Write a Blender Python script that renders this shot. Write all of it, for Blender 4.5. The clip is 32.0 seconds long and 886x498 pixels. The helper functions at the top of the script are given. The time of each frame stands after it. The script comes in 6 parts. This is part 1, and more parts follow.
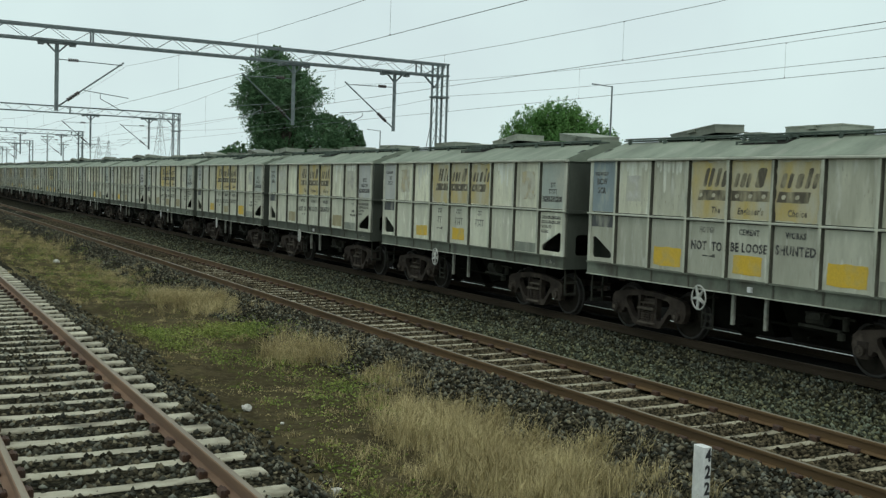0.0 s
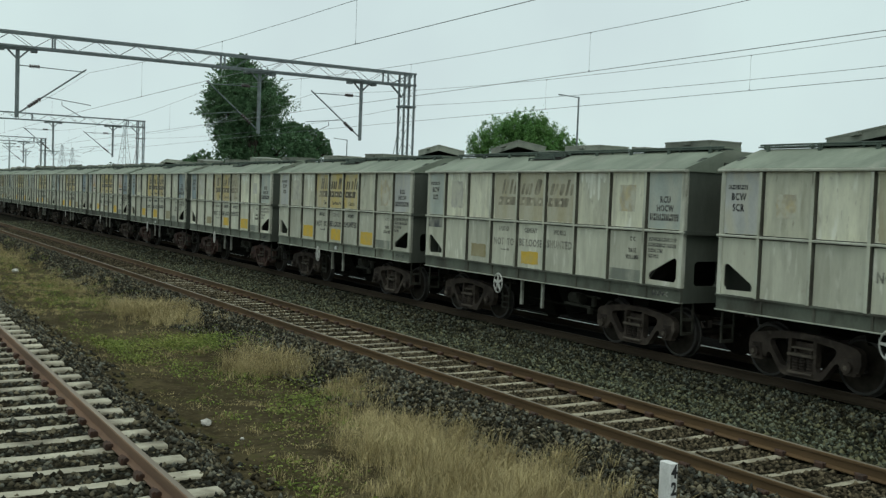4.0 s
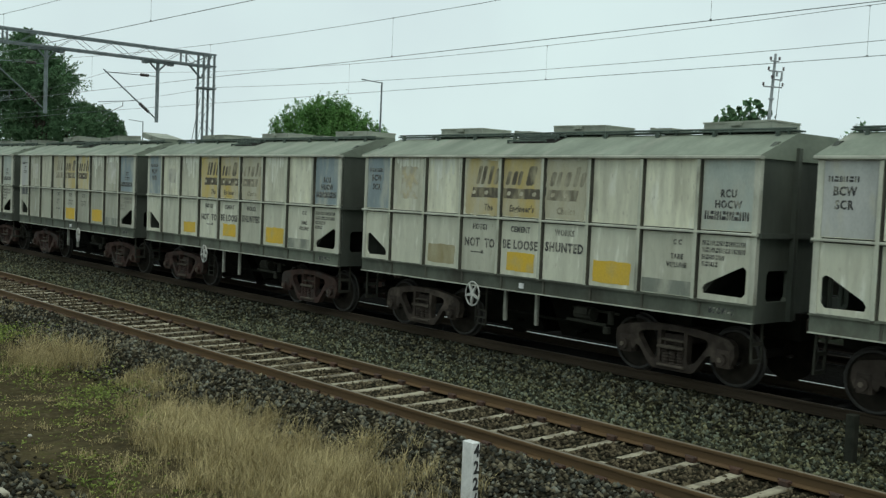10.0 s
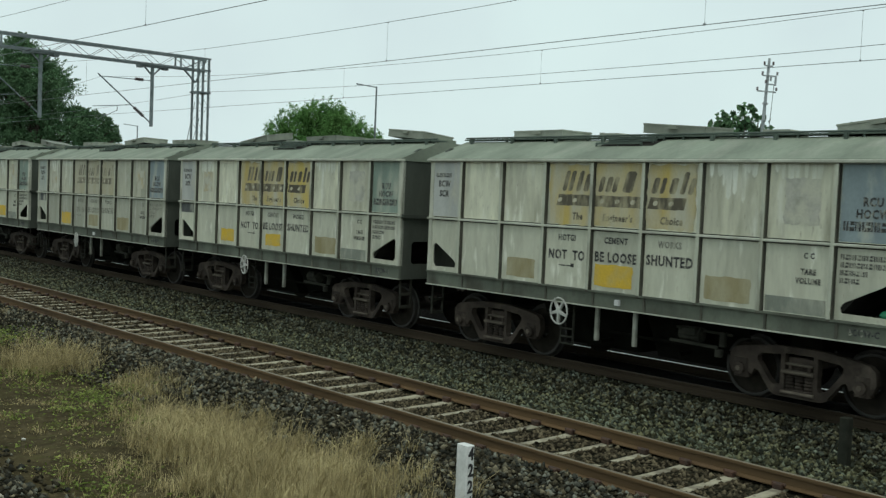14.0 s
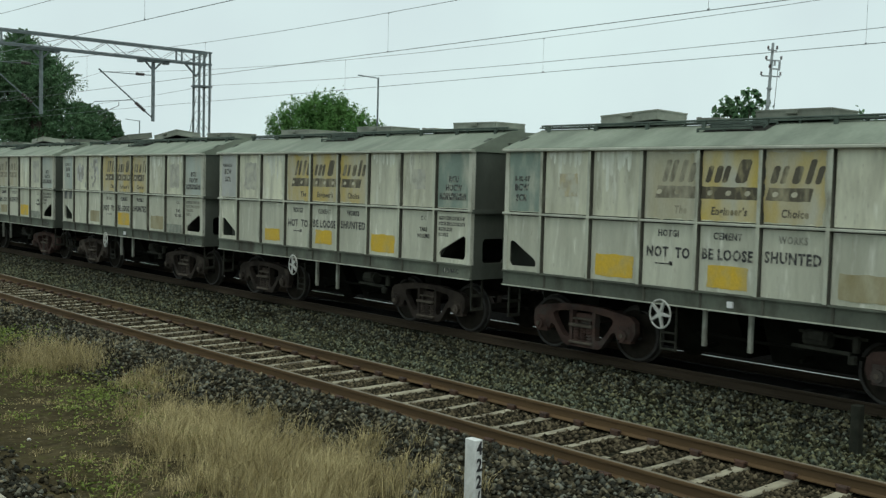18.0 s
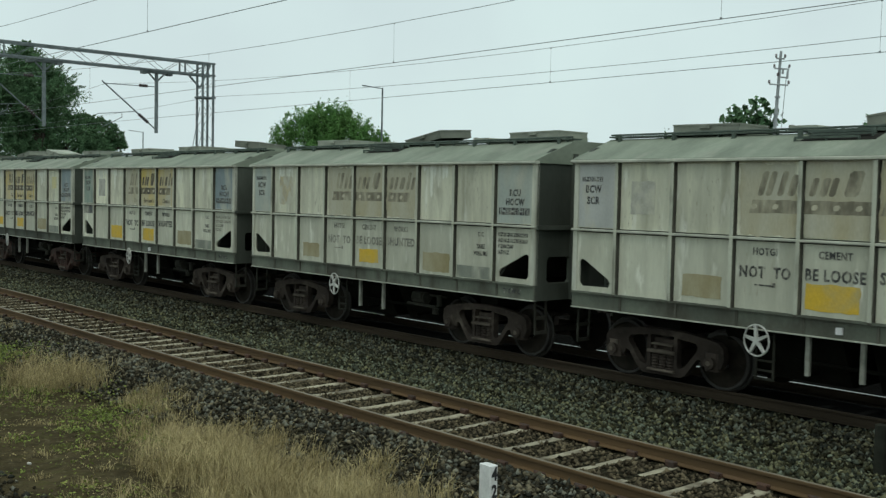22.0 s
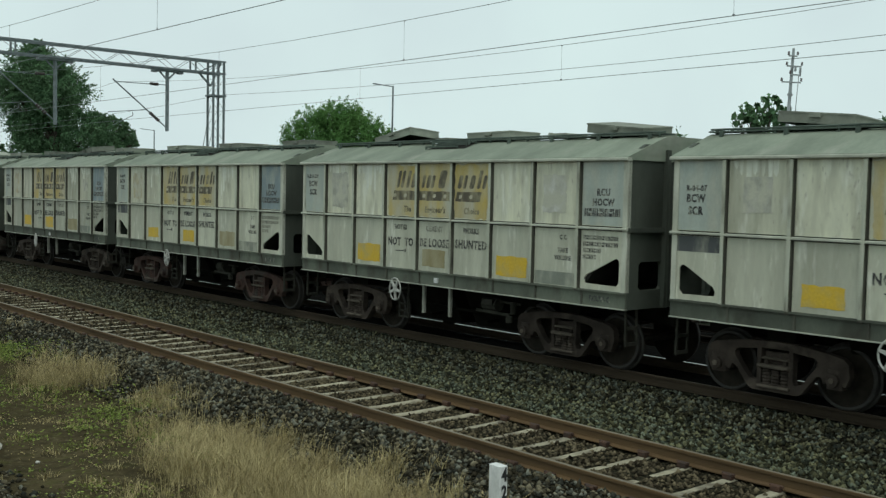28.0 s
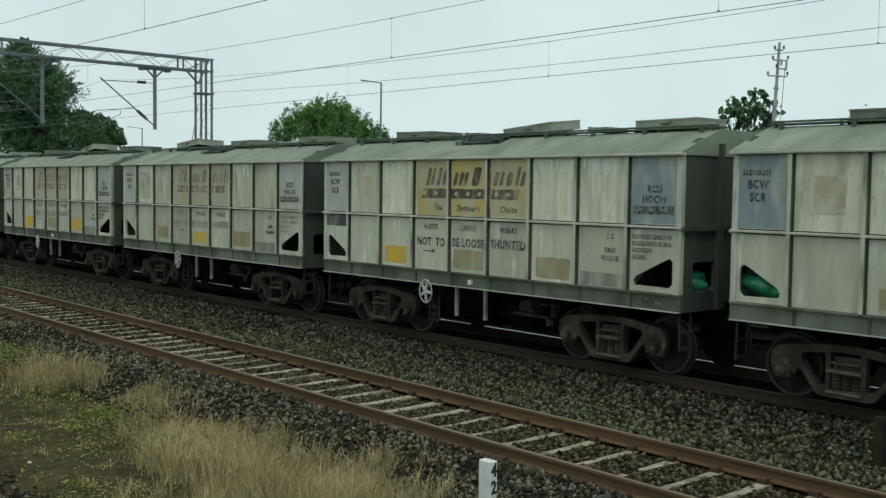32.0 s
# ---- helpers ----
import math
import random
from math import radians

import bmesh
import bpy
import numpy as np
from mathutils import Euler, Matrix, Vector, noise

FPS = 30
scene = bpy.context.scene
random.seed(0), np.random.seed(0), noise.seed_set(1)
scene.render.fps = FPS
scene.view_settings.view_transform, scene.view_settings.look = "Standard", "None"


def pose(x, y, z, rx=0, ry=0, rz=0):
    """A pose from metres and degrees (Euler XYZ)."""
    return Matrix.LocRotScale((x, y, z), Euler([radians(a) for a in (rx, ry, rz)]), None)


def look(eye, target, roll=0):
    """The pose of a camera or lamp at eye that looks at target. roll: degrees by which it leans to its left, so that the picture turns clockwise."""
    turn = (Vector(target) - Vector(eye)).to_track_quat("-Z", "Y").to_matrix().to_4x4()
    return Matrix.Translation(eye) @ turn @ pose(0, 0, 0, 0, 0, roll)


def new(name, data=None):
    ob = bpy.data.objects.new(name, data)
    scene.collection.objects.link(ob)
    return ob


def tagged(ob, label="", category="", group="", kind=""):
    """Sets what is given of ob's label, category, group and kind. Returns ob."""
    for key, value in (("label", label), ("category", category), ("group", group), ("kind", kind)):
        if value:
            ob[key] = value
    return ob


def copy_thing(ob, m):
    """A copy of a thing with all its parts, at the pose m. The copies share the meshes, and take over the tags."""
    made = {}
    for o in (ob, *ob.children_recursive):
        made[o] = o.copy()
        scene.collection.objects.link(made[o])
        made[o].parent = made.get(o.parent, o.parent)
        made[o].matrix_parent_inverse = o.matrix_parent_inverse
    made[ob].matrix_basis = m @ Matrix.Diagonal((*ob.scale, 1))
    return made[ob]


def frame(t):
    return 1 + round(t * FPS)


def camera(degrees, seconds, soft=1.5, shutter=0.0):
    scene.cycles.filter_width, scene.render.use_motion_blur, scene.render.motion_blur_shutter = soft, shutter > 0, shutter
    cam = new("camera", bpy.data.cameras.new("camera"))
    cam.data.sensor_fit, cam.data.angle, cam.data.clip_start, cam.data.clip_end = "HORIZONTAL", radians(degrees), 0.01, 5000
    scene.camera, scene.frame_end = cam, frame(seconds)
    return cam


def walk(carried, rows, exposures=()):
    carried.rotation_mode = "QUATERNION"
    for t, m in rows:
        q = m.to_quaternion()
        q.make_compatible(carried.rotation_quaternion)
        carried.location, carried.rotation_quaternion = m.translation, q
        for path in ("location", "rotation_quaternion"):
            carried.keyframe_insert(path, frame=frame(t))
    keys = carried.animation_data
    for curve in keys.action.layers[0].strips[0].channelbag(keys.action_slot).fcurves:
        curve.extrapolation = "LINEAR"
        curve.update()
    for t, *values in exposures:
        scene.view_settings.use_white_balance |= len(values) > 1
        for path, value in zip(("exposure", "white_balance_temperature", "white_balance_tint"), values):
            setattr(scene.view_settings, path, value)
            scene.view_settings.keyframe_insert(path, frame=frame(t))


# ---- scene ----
# ---------------------------------------------------------------- camera and its way
# seconds, heading to the right of the tracks, pitch, lean, then the eye's drift in metres
PATH = [
    (0, 28.84, -3.37, 1.88, -0.014, 0.006, 0.012),
    (0.5, 29.12, -3.25, 1.94, -0.008, 0.006, 0.008),
    (1, 29.16, -3.13, 1.99, 0.000, 0.000, -0.000),
    (1.5, 29.25, -2.99, 2.09, -0.008, -0.013, -0.004),
    (2, 29.25, -2.88, 2.11, 0.016, -0.002, 0.001),
    (2.5, 29.48, -2.87, 2.07, 0.029, 0.036, 0.012),
    (4.5, 32.12, -2.68, 2.31, 0.137, 0.183, 0.044),
    (5, 35.83, -2.36, 2.75, 0.086, 0.102, 0.029),
    (5.5, 40.69, -2.09, 3.17, 0.017, -0.027, 0.010),
    (6, 42.61, -2.16, 3.33, -0.032, -0.064, -0.009),
    (6.5, 42.51, -2.44, 3.21, -0.021, -0.037, -0.006),
    (7, 42.37, -2.82, 2.97, -0.001, 0.001, 0.010),
    (7.5, 42.10, -3.04, 2.74, 0.043, 0.031, 0.008),
    (8, 41.82, -3.29, 2.37, 0.072, 0.070, 0.018),
    (8.5, 41.49, -3.36, 2.07, 0.114, 0.109, 0.017),
    (9, 41.27, -3.31, 2.02, 0.164, 0.184, 0.022),
    (9.5, 41.30, -3.24, 2.11, 0.171, 0.212, 0.019),
    (10, 41.51, -3.18, 2.40, 0.154, 0.211, 0.030),
    (10.5, 41.68, -3.08, 2.62, 0.142, 0.202, 0.031),
    (11, 41.77, -3.08, 2.65, 0.138, 0.193, 0.033),
    (11.5, 41.80, -3.07, 2.62, 0.138, 0.202, 0.033),
    (12, 41.82, -3.07, 2.59, 0.135, 0.195, 0.024),
    (12.5, 41.81, -3.01, 2.58, 0.134, 0.195, 0.021),
    (13, 41.82, -2.98, 2.54, 0.131, 0.198, 0.019),
    (13.5, 41.79, -2.94, 2.48, 0.149, 0.204, 0.017),
    (14, 41.79, -2.91, 2.42, 0.148, 0.199, 0.013),
    (14.5, 41.77, -2.98, 2.30, 0.159, 0.201, 0.017),
    (16.5, 41.63, -3.06, 1.90, 0.212, 0.275, 0.044),
    (17, 41.61, -3.20, 1.74, 0.221, 0.289, 0.038),
    (17.5, 41.57, -3.36, 1.57, 0.228, 0.299, 0.036),
    (18, 41.56, -3.48, 1.51, 0.230, 0.299, 0.041),
    (18.5, 41.55, -3.58, 1.46, 0.249, 0.309, 0.039),
    (19, 41.52, -3.69, 1.41, 0.283, 0.391, 0.048),
    (19.5, 41.46, -3.51, 1.46, 0.315, 0.462, 0.070),
    (20, 41.36, -3.15, 1.48, 0.364, 0.531, 0.067),
    (20.5, 41.30, -2.87, 1.47, 0.390, 0.598, 0.072),
    (21, 41.30, -2.86, 1.34, 0.406, 0.616, 0.089),
    (21.5, 41.34, -2.92, 1.27, 0.401, 0.619, 0.105),
    (22, 41.35, -2.99, 1.23, 0.403, 0.637, 0.117),
    (22.5, 41.26, -3.08, 1.25, 0.410, 0.652, 0.128),
    (23, 41.17, -3.17, 1.24, 0.417, 0.672, 0.137),
    (23.5, 41.11, -3.19, 1.30, 0.413, 0.681, 0.135),
    (24, 41.14, -3.15, 1.36, 0.398, 0.676, 0.131),
    (24.5, 41.11, -3.18, 1.33, 0.412, 0.675, 0.135),
    (25, 41.10, -3.18, 1.34, 0.411, 0.670, 0.134),
    (25.5, 41.05, -3.15, 1.35, 0.423, 0.680, 0.126),
    (27.5, 40.79, -3.07, 1.29, 0.457, 0.705, 0.104),
    (28, 40.76, -3.10, 1.24, 0.473, 0.700, 0.115),
    (28.5, 40.79, -3.14, 1.23, 0.453, 0.688, 0.122),
    (29, 40.85, -3.21, 1.15, 0.444, 0.671, 0.131),
    (29.5, 40.89, -3.22, 1.08, 0.452, 0.672, 0.126),
    (30, 40.96, -3.23, 1.04, 0.460, 0.666, 0.119),
    (30.5, 41.06, -3.26, 0.97, 0.452, 0.665, 0.118),
    (31, 41.12, -3.25, 0.94, 0.450, 0.652, 0.113),
    (31.5, 41.23, -3.28, 0.85, 0.436, 0.634, 0.119),
    (32, 41.33, -3.35, 0.76, 0.425, 0.621, 0.150),
]
# the clip's own small swings of exposure, in stops
EXPOSURES = [(0.0, -0.03), (2.0, -0.03), (5.0, -0.16), (6.0, -0.08), (7.0, -0.03), (8.0, 0.03), (9.0, 0.00), (10.0, -0.03), (11.0, 0.03), (13.0, -0.01), (14.0, -0.03), (17.0, -0.07), (18.0, -0.03), (19.0, 0.02), (20.0, -0.05), (21.0, -0.13), (22.0, -0.09), (23.0, 0.03), (24.0, 0.02), (25.0, 0.03), (28.0, -0.07), (29.0, 0.02), (30.0, -0.07), (32.0, -0.07)]
EYE_Z = 3.038
cam = camera(46.41, 32.0, soft=1.35, shutter=0.04)


def camera_pose(yaw, pitch, lean, x, y, z):
    eye = Vector((x, y, EYE_Z + z))
    a, p = radians(yaw), radians(pitch)
    way = Vector((math.sin(a) * math.cos(p), math.cos(a) * math.cos(p), math.sin(p)))
    return look(eye, eye + way * 10, lean)


walk(cam, [(r[0], camera_pose(*r[1:])) for r in PATH], EXPOSURES)

# ---------------------------------------------------------------- sky and sun (overcast monsoon sky)
world = bpy.data.worlds.new("overcast_sky")
scene.world = world
world.use_nodes = True
wt = world.node_tree
wt.nodes.clear()
w_out = wt.nodes.new("ShaderNodeOutputWorld")
w_bg = wt.nodes.new("ShaderNodeBackground")
w_sky = wt.nodes.new("ShaderNodeTexSky")
w_sky.sky_type, w_sky.sun_disc = "NISHITA", False
w_sky.sun_elevation, w_sky.sun_rotation = radians(58), radians(200)
w_sky.air_density, w_sky.dust_density = 1.5, 6.0
w_scale = wt.nodes.new("ShaderNodeMix")
w_scale.data_type = "RGBA"
w_scale.inputs[0].default_value = 0.955
w_tint = wt.nodes.new("ShaderNodeMix")
w_tint.data_type = "RGBA"
w_tint.inputs[6].default_value, w_tint.inputs[7].default_value = (7.20, 8.84, 8.74, 1), (6.98, 8.44, 8.52, 1)
wt.links.new(w_tint.outputs[2], w_scale.inputs[7])
wt.links.new(w_sky.outputs[0], w_scale.inputs[6])
# soft broken cloud so the sky is not one flat tone
w_co = wt.nodes.new("ShaderNodeTexCoord")
w_no = wt.nodes.new("ShaderNodeTexNoise")
w_no.inputs["Scale"].default_value, w_no.inputs["Detail"].default_value = 4.0, 4.0
w_mr = wt.nodes.new("ShaderNodeMapRange")
w_mr.inputs["To Min"].default_value, w_mr.inputs["To Max"].default_value = 1.05, 0.93
w_mu = wt.nodes.new("ShaderNodeVectorMath")
w_mu.operation = "SCALE"
wt.links.new(w_co.outputs["Generated"], w_no.inputs["Vector"])
wt.links.new(w_no.outputs[0], w_mr.inputs[0])
w_tr = wt.nodes.new("ShaderNodeMapRange")
w_tr.inputs["From Min"].default_value, w_tr.inputs["From Max"].default_value = 0.38, 0.62
wt.links.new(w_no.outputs[0], w_tr.inputs[0])
wt.links.new(w_tr.outputs[0], w_tint.inputs[0])
wt.links.new(w_scale.outputs[2], w_mu.inputs[0])
wt.links.new(w_mr.outputs[0], w_mu.inputs["Scale"])
wt.links.new(w_mu.outputs[0], w_bg.inputs[0])
w_bg.inputs[1].default_value = 0.1
wt.links.new(w_bg.outputs[0], w_out.inputs[0])

sun = new("sun", bpy.data.lights.new("sun", "SUN"))
sun.data.energy, sun.data.angle, sun.data.color = 0.7, radians(25), (1.0, 0.97, 0.92)
sun.matrix_world = look((0, 0, 30), (9, 10, 0))


# ---------------------------------------------------------------- materials
def material(name, base, second=None, rough=0.7, metal=0.0, scale=3.0, fine=40.0, bump=0.15, stretch=(1, 1, 1), spots=None,
             spot_scale=2.0, spot_at=(0.55, 0.7), per_object=0.0, per_island=0.0, space="Object", depth=0.01, spec=0.5,
             drips=None, drip_share=0.6, grit=0.18, island_power=1.0,
             streaks=(3.0, 3.0, 0.5), pale=None, pale_scale=2.6, pale_at=(0.58, 0.72), specks=None, island_tint=None):
    """A weathered surface: two tones by a coarse noise, a fine grain, optional spots of a third colour, and relief."""
    m = bpy.data.materials.new(name)
    m.use_nodes = True
    t = m.node_tree
    n, li = t.nodes, t.links
    bs = n["Principled BSDF"]
    bs.inputs["Roughness"].default_value, bs.inputs["Metallic"].default_value = rough, metal
    bs.inputs["Specular IOR Level"].default_value = spec
    if spec <= 0.1:
        bs.inputs["Specular Tint"].default_value = (0, 0, 0, 1)     # no specular at all, which keeps sky sheen off the darks
    co = n.new("ShaderNodeTexCoord")
    info = n.new("ShaderNodeObjectInfo")
    mp = n.new("ShaderNodeMapping")
    mp.inputs["Scale"].default_value = stretch
    off = n.new("ShaderNodeVectorMath")
    off.operation = "SCALE"
    off.inputs[0].default_value = (37.0, 91.0, 13.0)
    li.new(info.outputs["Random"], off.inputs["Scale"])
    li.new(off.outputs[0], mp.inputs["Location"])
    if space == "World":
        geo = n.new("ShaderNodeNewGeometry")
        li.new(geo.outputs["Position"], mp.inputs["Vector"])
        mp.inputs["Location"].default_value = (0, 0, 0)
        for k in list(mp.inputs["Location"].links):
            li.remove(k)
    else:
        li.new(co.outputs["Object"], mp.inputs["Vector"])

    def noise_node(s, detail=4.0):
        x = n.new("ShaderNodeTexNoise")
        x.inputs["Scale"].default_value, x.inputs["Detail"].default_value = s, detail
        li.new(mp.outputs[0], x.inputs["Vector"])
        return x

    def ramp(a, b, src):
        x = n.new("ShaderNodeMapRange")
        x.inputs["From Min"].default_value, x.inputs["From Max"].default_value = a, b
        li.new(src, x.inputs[0])
        return x.outputs[0]

    def mix(fac, a, b):
        x = n.new("ShaderNodeMix")
        x.data_type = "RGBA"
        li.new(fac, x.inputs[0])
        for i, v in ((6, a), (7, b)):
            if isinstance(v, tuple):
                x.inputs[i].default_value = (*v, 1)
            else:
                li.new(v, x.inputs[i])
        return x.outputs[2]

    second = second or tuple(c * 0.75 for c in base)
    big, small = noise_node(scale), noise_node(fine, 3.0)
    col = mix(ramp(0.35, 0.65, big.outputs[0]), base, second)
    if spots:
        col = mix(ramp(*spot_at, noise_node(spot_scale, 6.0).outputs[0]), col, spots)
    if drips:
        mp2 = n.new("ShaderNodeMapping")
        mp2.inputs["Scale"].default_value = streaks
        li.new(off.outputs[0], mp2.inputs["Location"])
        li.new(co.outputs["Object"], mp2.inputs["Vector"])
        dn = n.new("ShaderNodeTexNoise")
        dn.inputs["Scale"].default_value, dn.inputs["Detail"].default_value = 1.0, 3.0
        li.new(mp2.outputs[0], dn.inputs["Vector"])
        dr = n.new("ShaderNodeMapRange")
        dr.inputs["From Min"].default_value, dr.inputs["From Max"].default_value = 0.47, 0.68
        dr.inputs["To Max"].default_value = drip_share
        li.new(dn.outputs[0], dr.inputs[0])
        col = mix(dr.outputs[0], col, drips)
    if pale:
        col = mix(ramp(*pale_at, noise_node(pale_scale, 7.0).outputs[0]), col, pale)
    if specks:
        col = mix(ramp(0.62, 0.72, noise_node(13.0, 5.0).outputs[0]), col, specks)
    if island_tint:
        g3 = n.new("ShaderNodeNewGeometry")
        wn = n.new("ShaderNodeTexWhiteNoise")
        wn.noise_dimensions = "1D"
        li.new(g3.outputs["Random Per Island"], wn.inputs["W"])
        col = mix(ramp(0.35, 0.85, wn.outputs["Value"]), col, island_tint)
    grain = n.new("ShaderNodeMapRange")
    grain.inputs["To Min"].default_value, grain.inputs["To Max"].default_value = 1 - grit, 1 + grit
    li.new(small.outputs[0], grain.inputs[0])
    gain = grain.outputs[0]
    for amount, src in ((per_object, info.outputs["Random"]), (per_island, None)):
        if amount:
            if src is None:
                g2 = n.new("ShaderNodeNewGeometry")
                src = g2.outputs["Random Per Island"]
            if amount is per_island and island_power != 1.0:
                pw = n.new("ShaderNodeMath")
                pw.operation = "POWER"
                pw.inputs[1].default_value = island_power
                li.new(src, pw.inputs[0])
                src = pw.outputs[0]
            r = n.new("ShaderNodeMapRange")
            r.inputs["To Min"].default_value, r.inputs["To Max"].default_value = 1 - amount, 1 + amount * island_power
            li.new(src, r.inputs[0])
            mm = n.new("ShaderNodeMath")
            mm.operation = "MULTIPLY"
            li.new(gain, mm.inputs[0])
            li.new(r.outputs[0], mm.inputs[1])
            gain = mm.outputs[0]
    sc = n.new("ShaderNodeVectorMath")
    sc.operation = "SCALE"
    li.new(col, sc.inputs[0])
    li.new(gain, sc.inputs["Scale"])
    li.new(sc.outputs[0], bs.inputs["Base Color"])
    if bump:
        b = n.new("ShaderNodeBump")
        b.inputs["Strength"].default_value, b.inputs["Distance"].default_value = bump, depth
        li.new(small.outputs[0], b.inputs["Height"])
        li.new(b.outputs[0], bs.inputs["Normal"])
    return m


def worn(name, paint, hold, under=(0.48, 0.47, 0.37), rough=0.65, scale=1.6, streak=(1.6, 1.6, 0.6), edge=0.2, size=2.2, second=None):
    """Old paint of which the share `hold` is left, worn through to the dusty coat below."""
    m = material(name, paint, second or tuple(c * 0.82 for c in paint), rough=rough, scale=scale, fine=30, bump=0.05, stretch=streak,
                 spots=under, spot_scale=size, spot_at=(0.36 + 0.28 * hold - edge / 2, 0.36 + 0.28 * hold + edge / 2))
    return m


STREAK = (1.9, 1.9, 0.42)


def coat(name, k):
    """The wagons' dusty white paint, upper and lower plates, at a share k of its brightness: run-off streaks, pale scrapes, dark specks."""
    def tone(*c):
        return tuple(v * k for v in c)

    up = material(name, tone(0.65, 0.645, 0.495), tone(0.52, 0.518, 0.40), rough=0.62, scale=1.5, fine=16, bump=0.08, stretch=STREAK, spots=tone(0.31, 0.30, 0.22),
                  spot_scale=2.2, spot_at=(0.50, 0.80), per_object=0.15, drips=tone(0.37, 0.36, 0.27), drip_share=0.45, streaks=(5.0, 5.0, 0.5), grit=0.10, spec=0.3,
                  pale=tone(0.66, 0.66, 0.56), pale_scale=3.1, pale_at=(0.57, 0.70), specks=tone(0.36, 0.34, 0.26))
    low = material(name + "_lower", tone(0.55, 0.552, 0.436), tone(0.45, 0.452, 0.353), rough=0.62, scale=1.3, fine=16, bump=0.08, stretch=STREAK, spots=tone(0.36, 0.355, 0.27),
                   spot_scale=2.4, spot_at=(0.52, 0.82), per_object=0.13, drips=tone(0.39, 0.38, 0.295), drip_share=0.38, streaks=(5.0, 5.0, 0.5), grit=0.09, spec=0.3,
                   pale=tone(0.68, 0.68, 0.58), pale_scale=3.3, pale_at=(0.58, 0.72), specks=tone(0.42, 0.40, 0.31))
    return up, low


COATS = {"plain": coat("wagon_white", 1.05), "fresh": coat("wagon_white_fresh", 1.17), "dusty": coat("wagon_white_dusty", 0.94), "grimy": coat("wagon_white_grimy", 0.82)}
M_WHITE, M_WHITE_LOW = COATS["plain"]
# rib flanks dark, fronts pale: shadow as well as dirt put into colour
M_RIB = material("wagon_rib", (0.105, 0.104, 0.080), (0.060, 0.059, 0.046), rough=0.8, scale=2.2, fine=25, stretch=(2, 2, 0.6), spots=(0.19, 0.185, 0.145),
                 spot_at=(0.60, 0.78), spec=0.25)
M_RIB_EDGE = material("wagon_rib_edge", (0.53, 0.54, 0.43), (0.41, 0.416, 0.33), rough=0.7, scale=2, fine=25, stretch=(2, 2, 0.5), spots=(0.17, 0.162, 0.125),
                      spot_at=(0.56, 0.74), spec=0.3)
M_CORNER = material("wagon_corner_paint", (0.60, 0.605, 0.50), (0.40, 0.40, 0.32), rough=0.65, scale=2.5, fine=25, stretch=(2, 2, 0.5), spots=(0.20, 0.195, 0.15), spot_at=(0.60, 0.75), spec=0.3)
M_RAILING = material("wagon_mid_rail", (0.50, 0.51, 0.42), (0.35, 0.356, 0.29), rough=0.65, scale=2, fine=25, spec=0.3)
# blackness of openings, with their shade painted in
M_OPENING_SHADE = material("opening_shade", (0.035, 0.035, 0.03), (0.02, 0.02, 0.017), rough=0.9, scale=3, fine=20, spec=0.1)
M_SOLE = material("wagon_solebar", (0.165, 0.182, 0.140), (0.092, 0.100, 0.077), rough=0.75, scale=1.1, fine=22, stretch=(1, 1, 0.6), spots=(0.07, 0.066, 0.05), spot_scale=1.9,
                  spot_at=(0.50, 0.72), per_object=0.38, spec=0.25)
M_ROOF = material("wagon_roof", (0.245, 0.28, 0.213), (0.165, 0.19, 0.144), rough=0.8, scale=0.9, fine=12, stretch=(0.6, 1.6, 1), spots=(0.30, 0.31, 0.25),
                  spot_scale=1.2, spot_at=(0.55, 0.8), spec=0.25)
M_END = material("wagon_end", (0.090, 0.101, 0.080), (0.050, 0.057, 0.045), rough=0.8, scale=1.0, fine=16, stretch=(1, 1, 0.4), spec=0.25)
M_LID = material("hatch_lid", (0.29, 0.31, 0.25), (0.20, 0.213, 0.172), rough=0.8, scale=2, fine=20, per_object=0.35, spec=0.25)
M_GREENISH = material("roof_bar", (0.10, 0.128, 0.105), (0.06, 0.078, 0.064), rough=0.75, scale=3, fine=20, spec=0.25)
M_BOGIE = material("bogie_steel", (0.064, 0.050, 0.040), (0.033, 0.026, 0.021), rough=0.9, scale=3, fine=25, bump=0.3, spots=(0.13, 0.105, 0.083), spot_at=(0.56, 0.74), per_object=0.25, spec=0.15)
M_BOGIE_RED = material("bogie_red", (0.092, 0.055, 0.044), (0.047, 0.030, 0.025), rough=0.9, scale=3, fine=25, bump=0.3, spots=(0.07, 0.06, 0.052), spot_at=(0.5, 0.65), spec=0.15)
M_DUST = material("bogie_dusty_ledge", (0.13, 0.108, 0.084), (0.078, 0.064, 0.05), rough=0.9, scale=4, fine=30, per_object=0.2, spec=0.15)
M_WHEEL = material("wheel_steel", (0.027, 0.022, 0.016), (0.015, 0.0125, 0.009), rough=0.85, scale=6, fine=40, spec=0.15)
M_TREAD = material("wheel_tread", (0.045, 0.040, 0.034), (0.026, 0.024, 0.021), rough=0.7, metal=0.2, scale=8, fine=60, bump=0.05)
# near black: the shade beneath the wagons is put into this colour
M_UNDER_SHADE = material("underframe_shade", (0.012, 0.012, 0.00935), (0.007, 0.007, 0.0051), rough=0.95, scale=3, fine=20, spec=0.1)
M_GEAR = material("brake_gear_grey", (0.042, 0.041, 0.031), (0.02, 0.02, 0.01445), rough=0.85, scale=4, fine=30, spec=0.2)
M_STRUT = material("strut_white", (0.33, 0.33, 0.275), (0.16, 0.156, 0.125), rough=0.7, scale=4, fine=30)
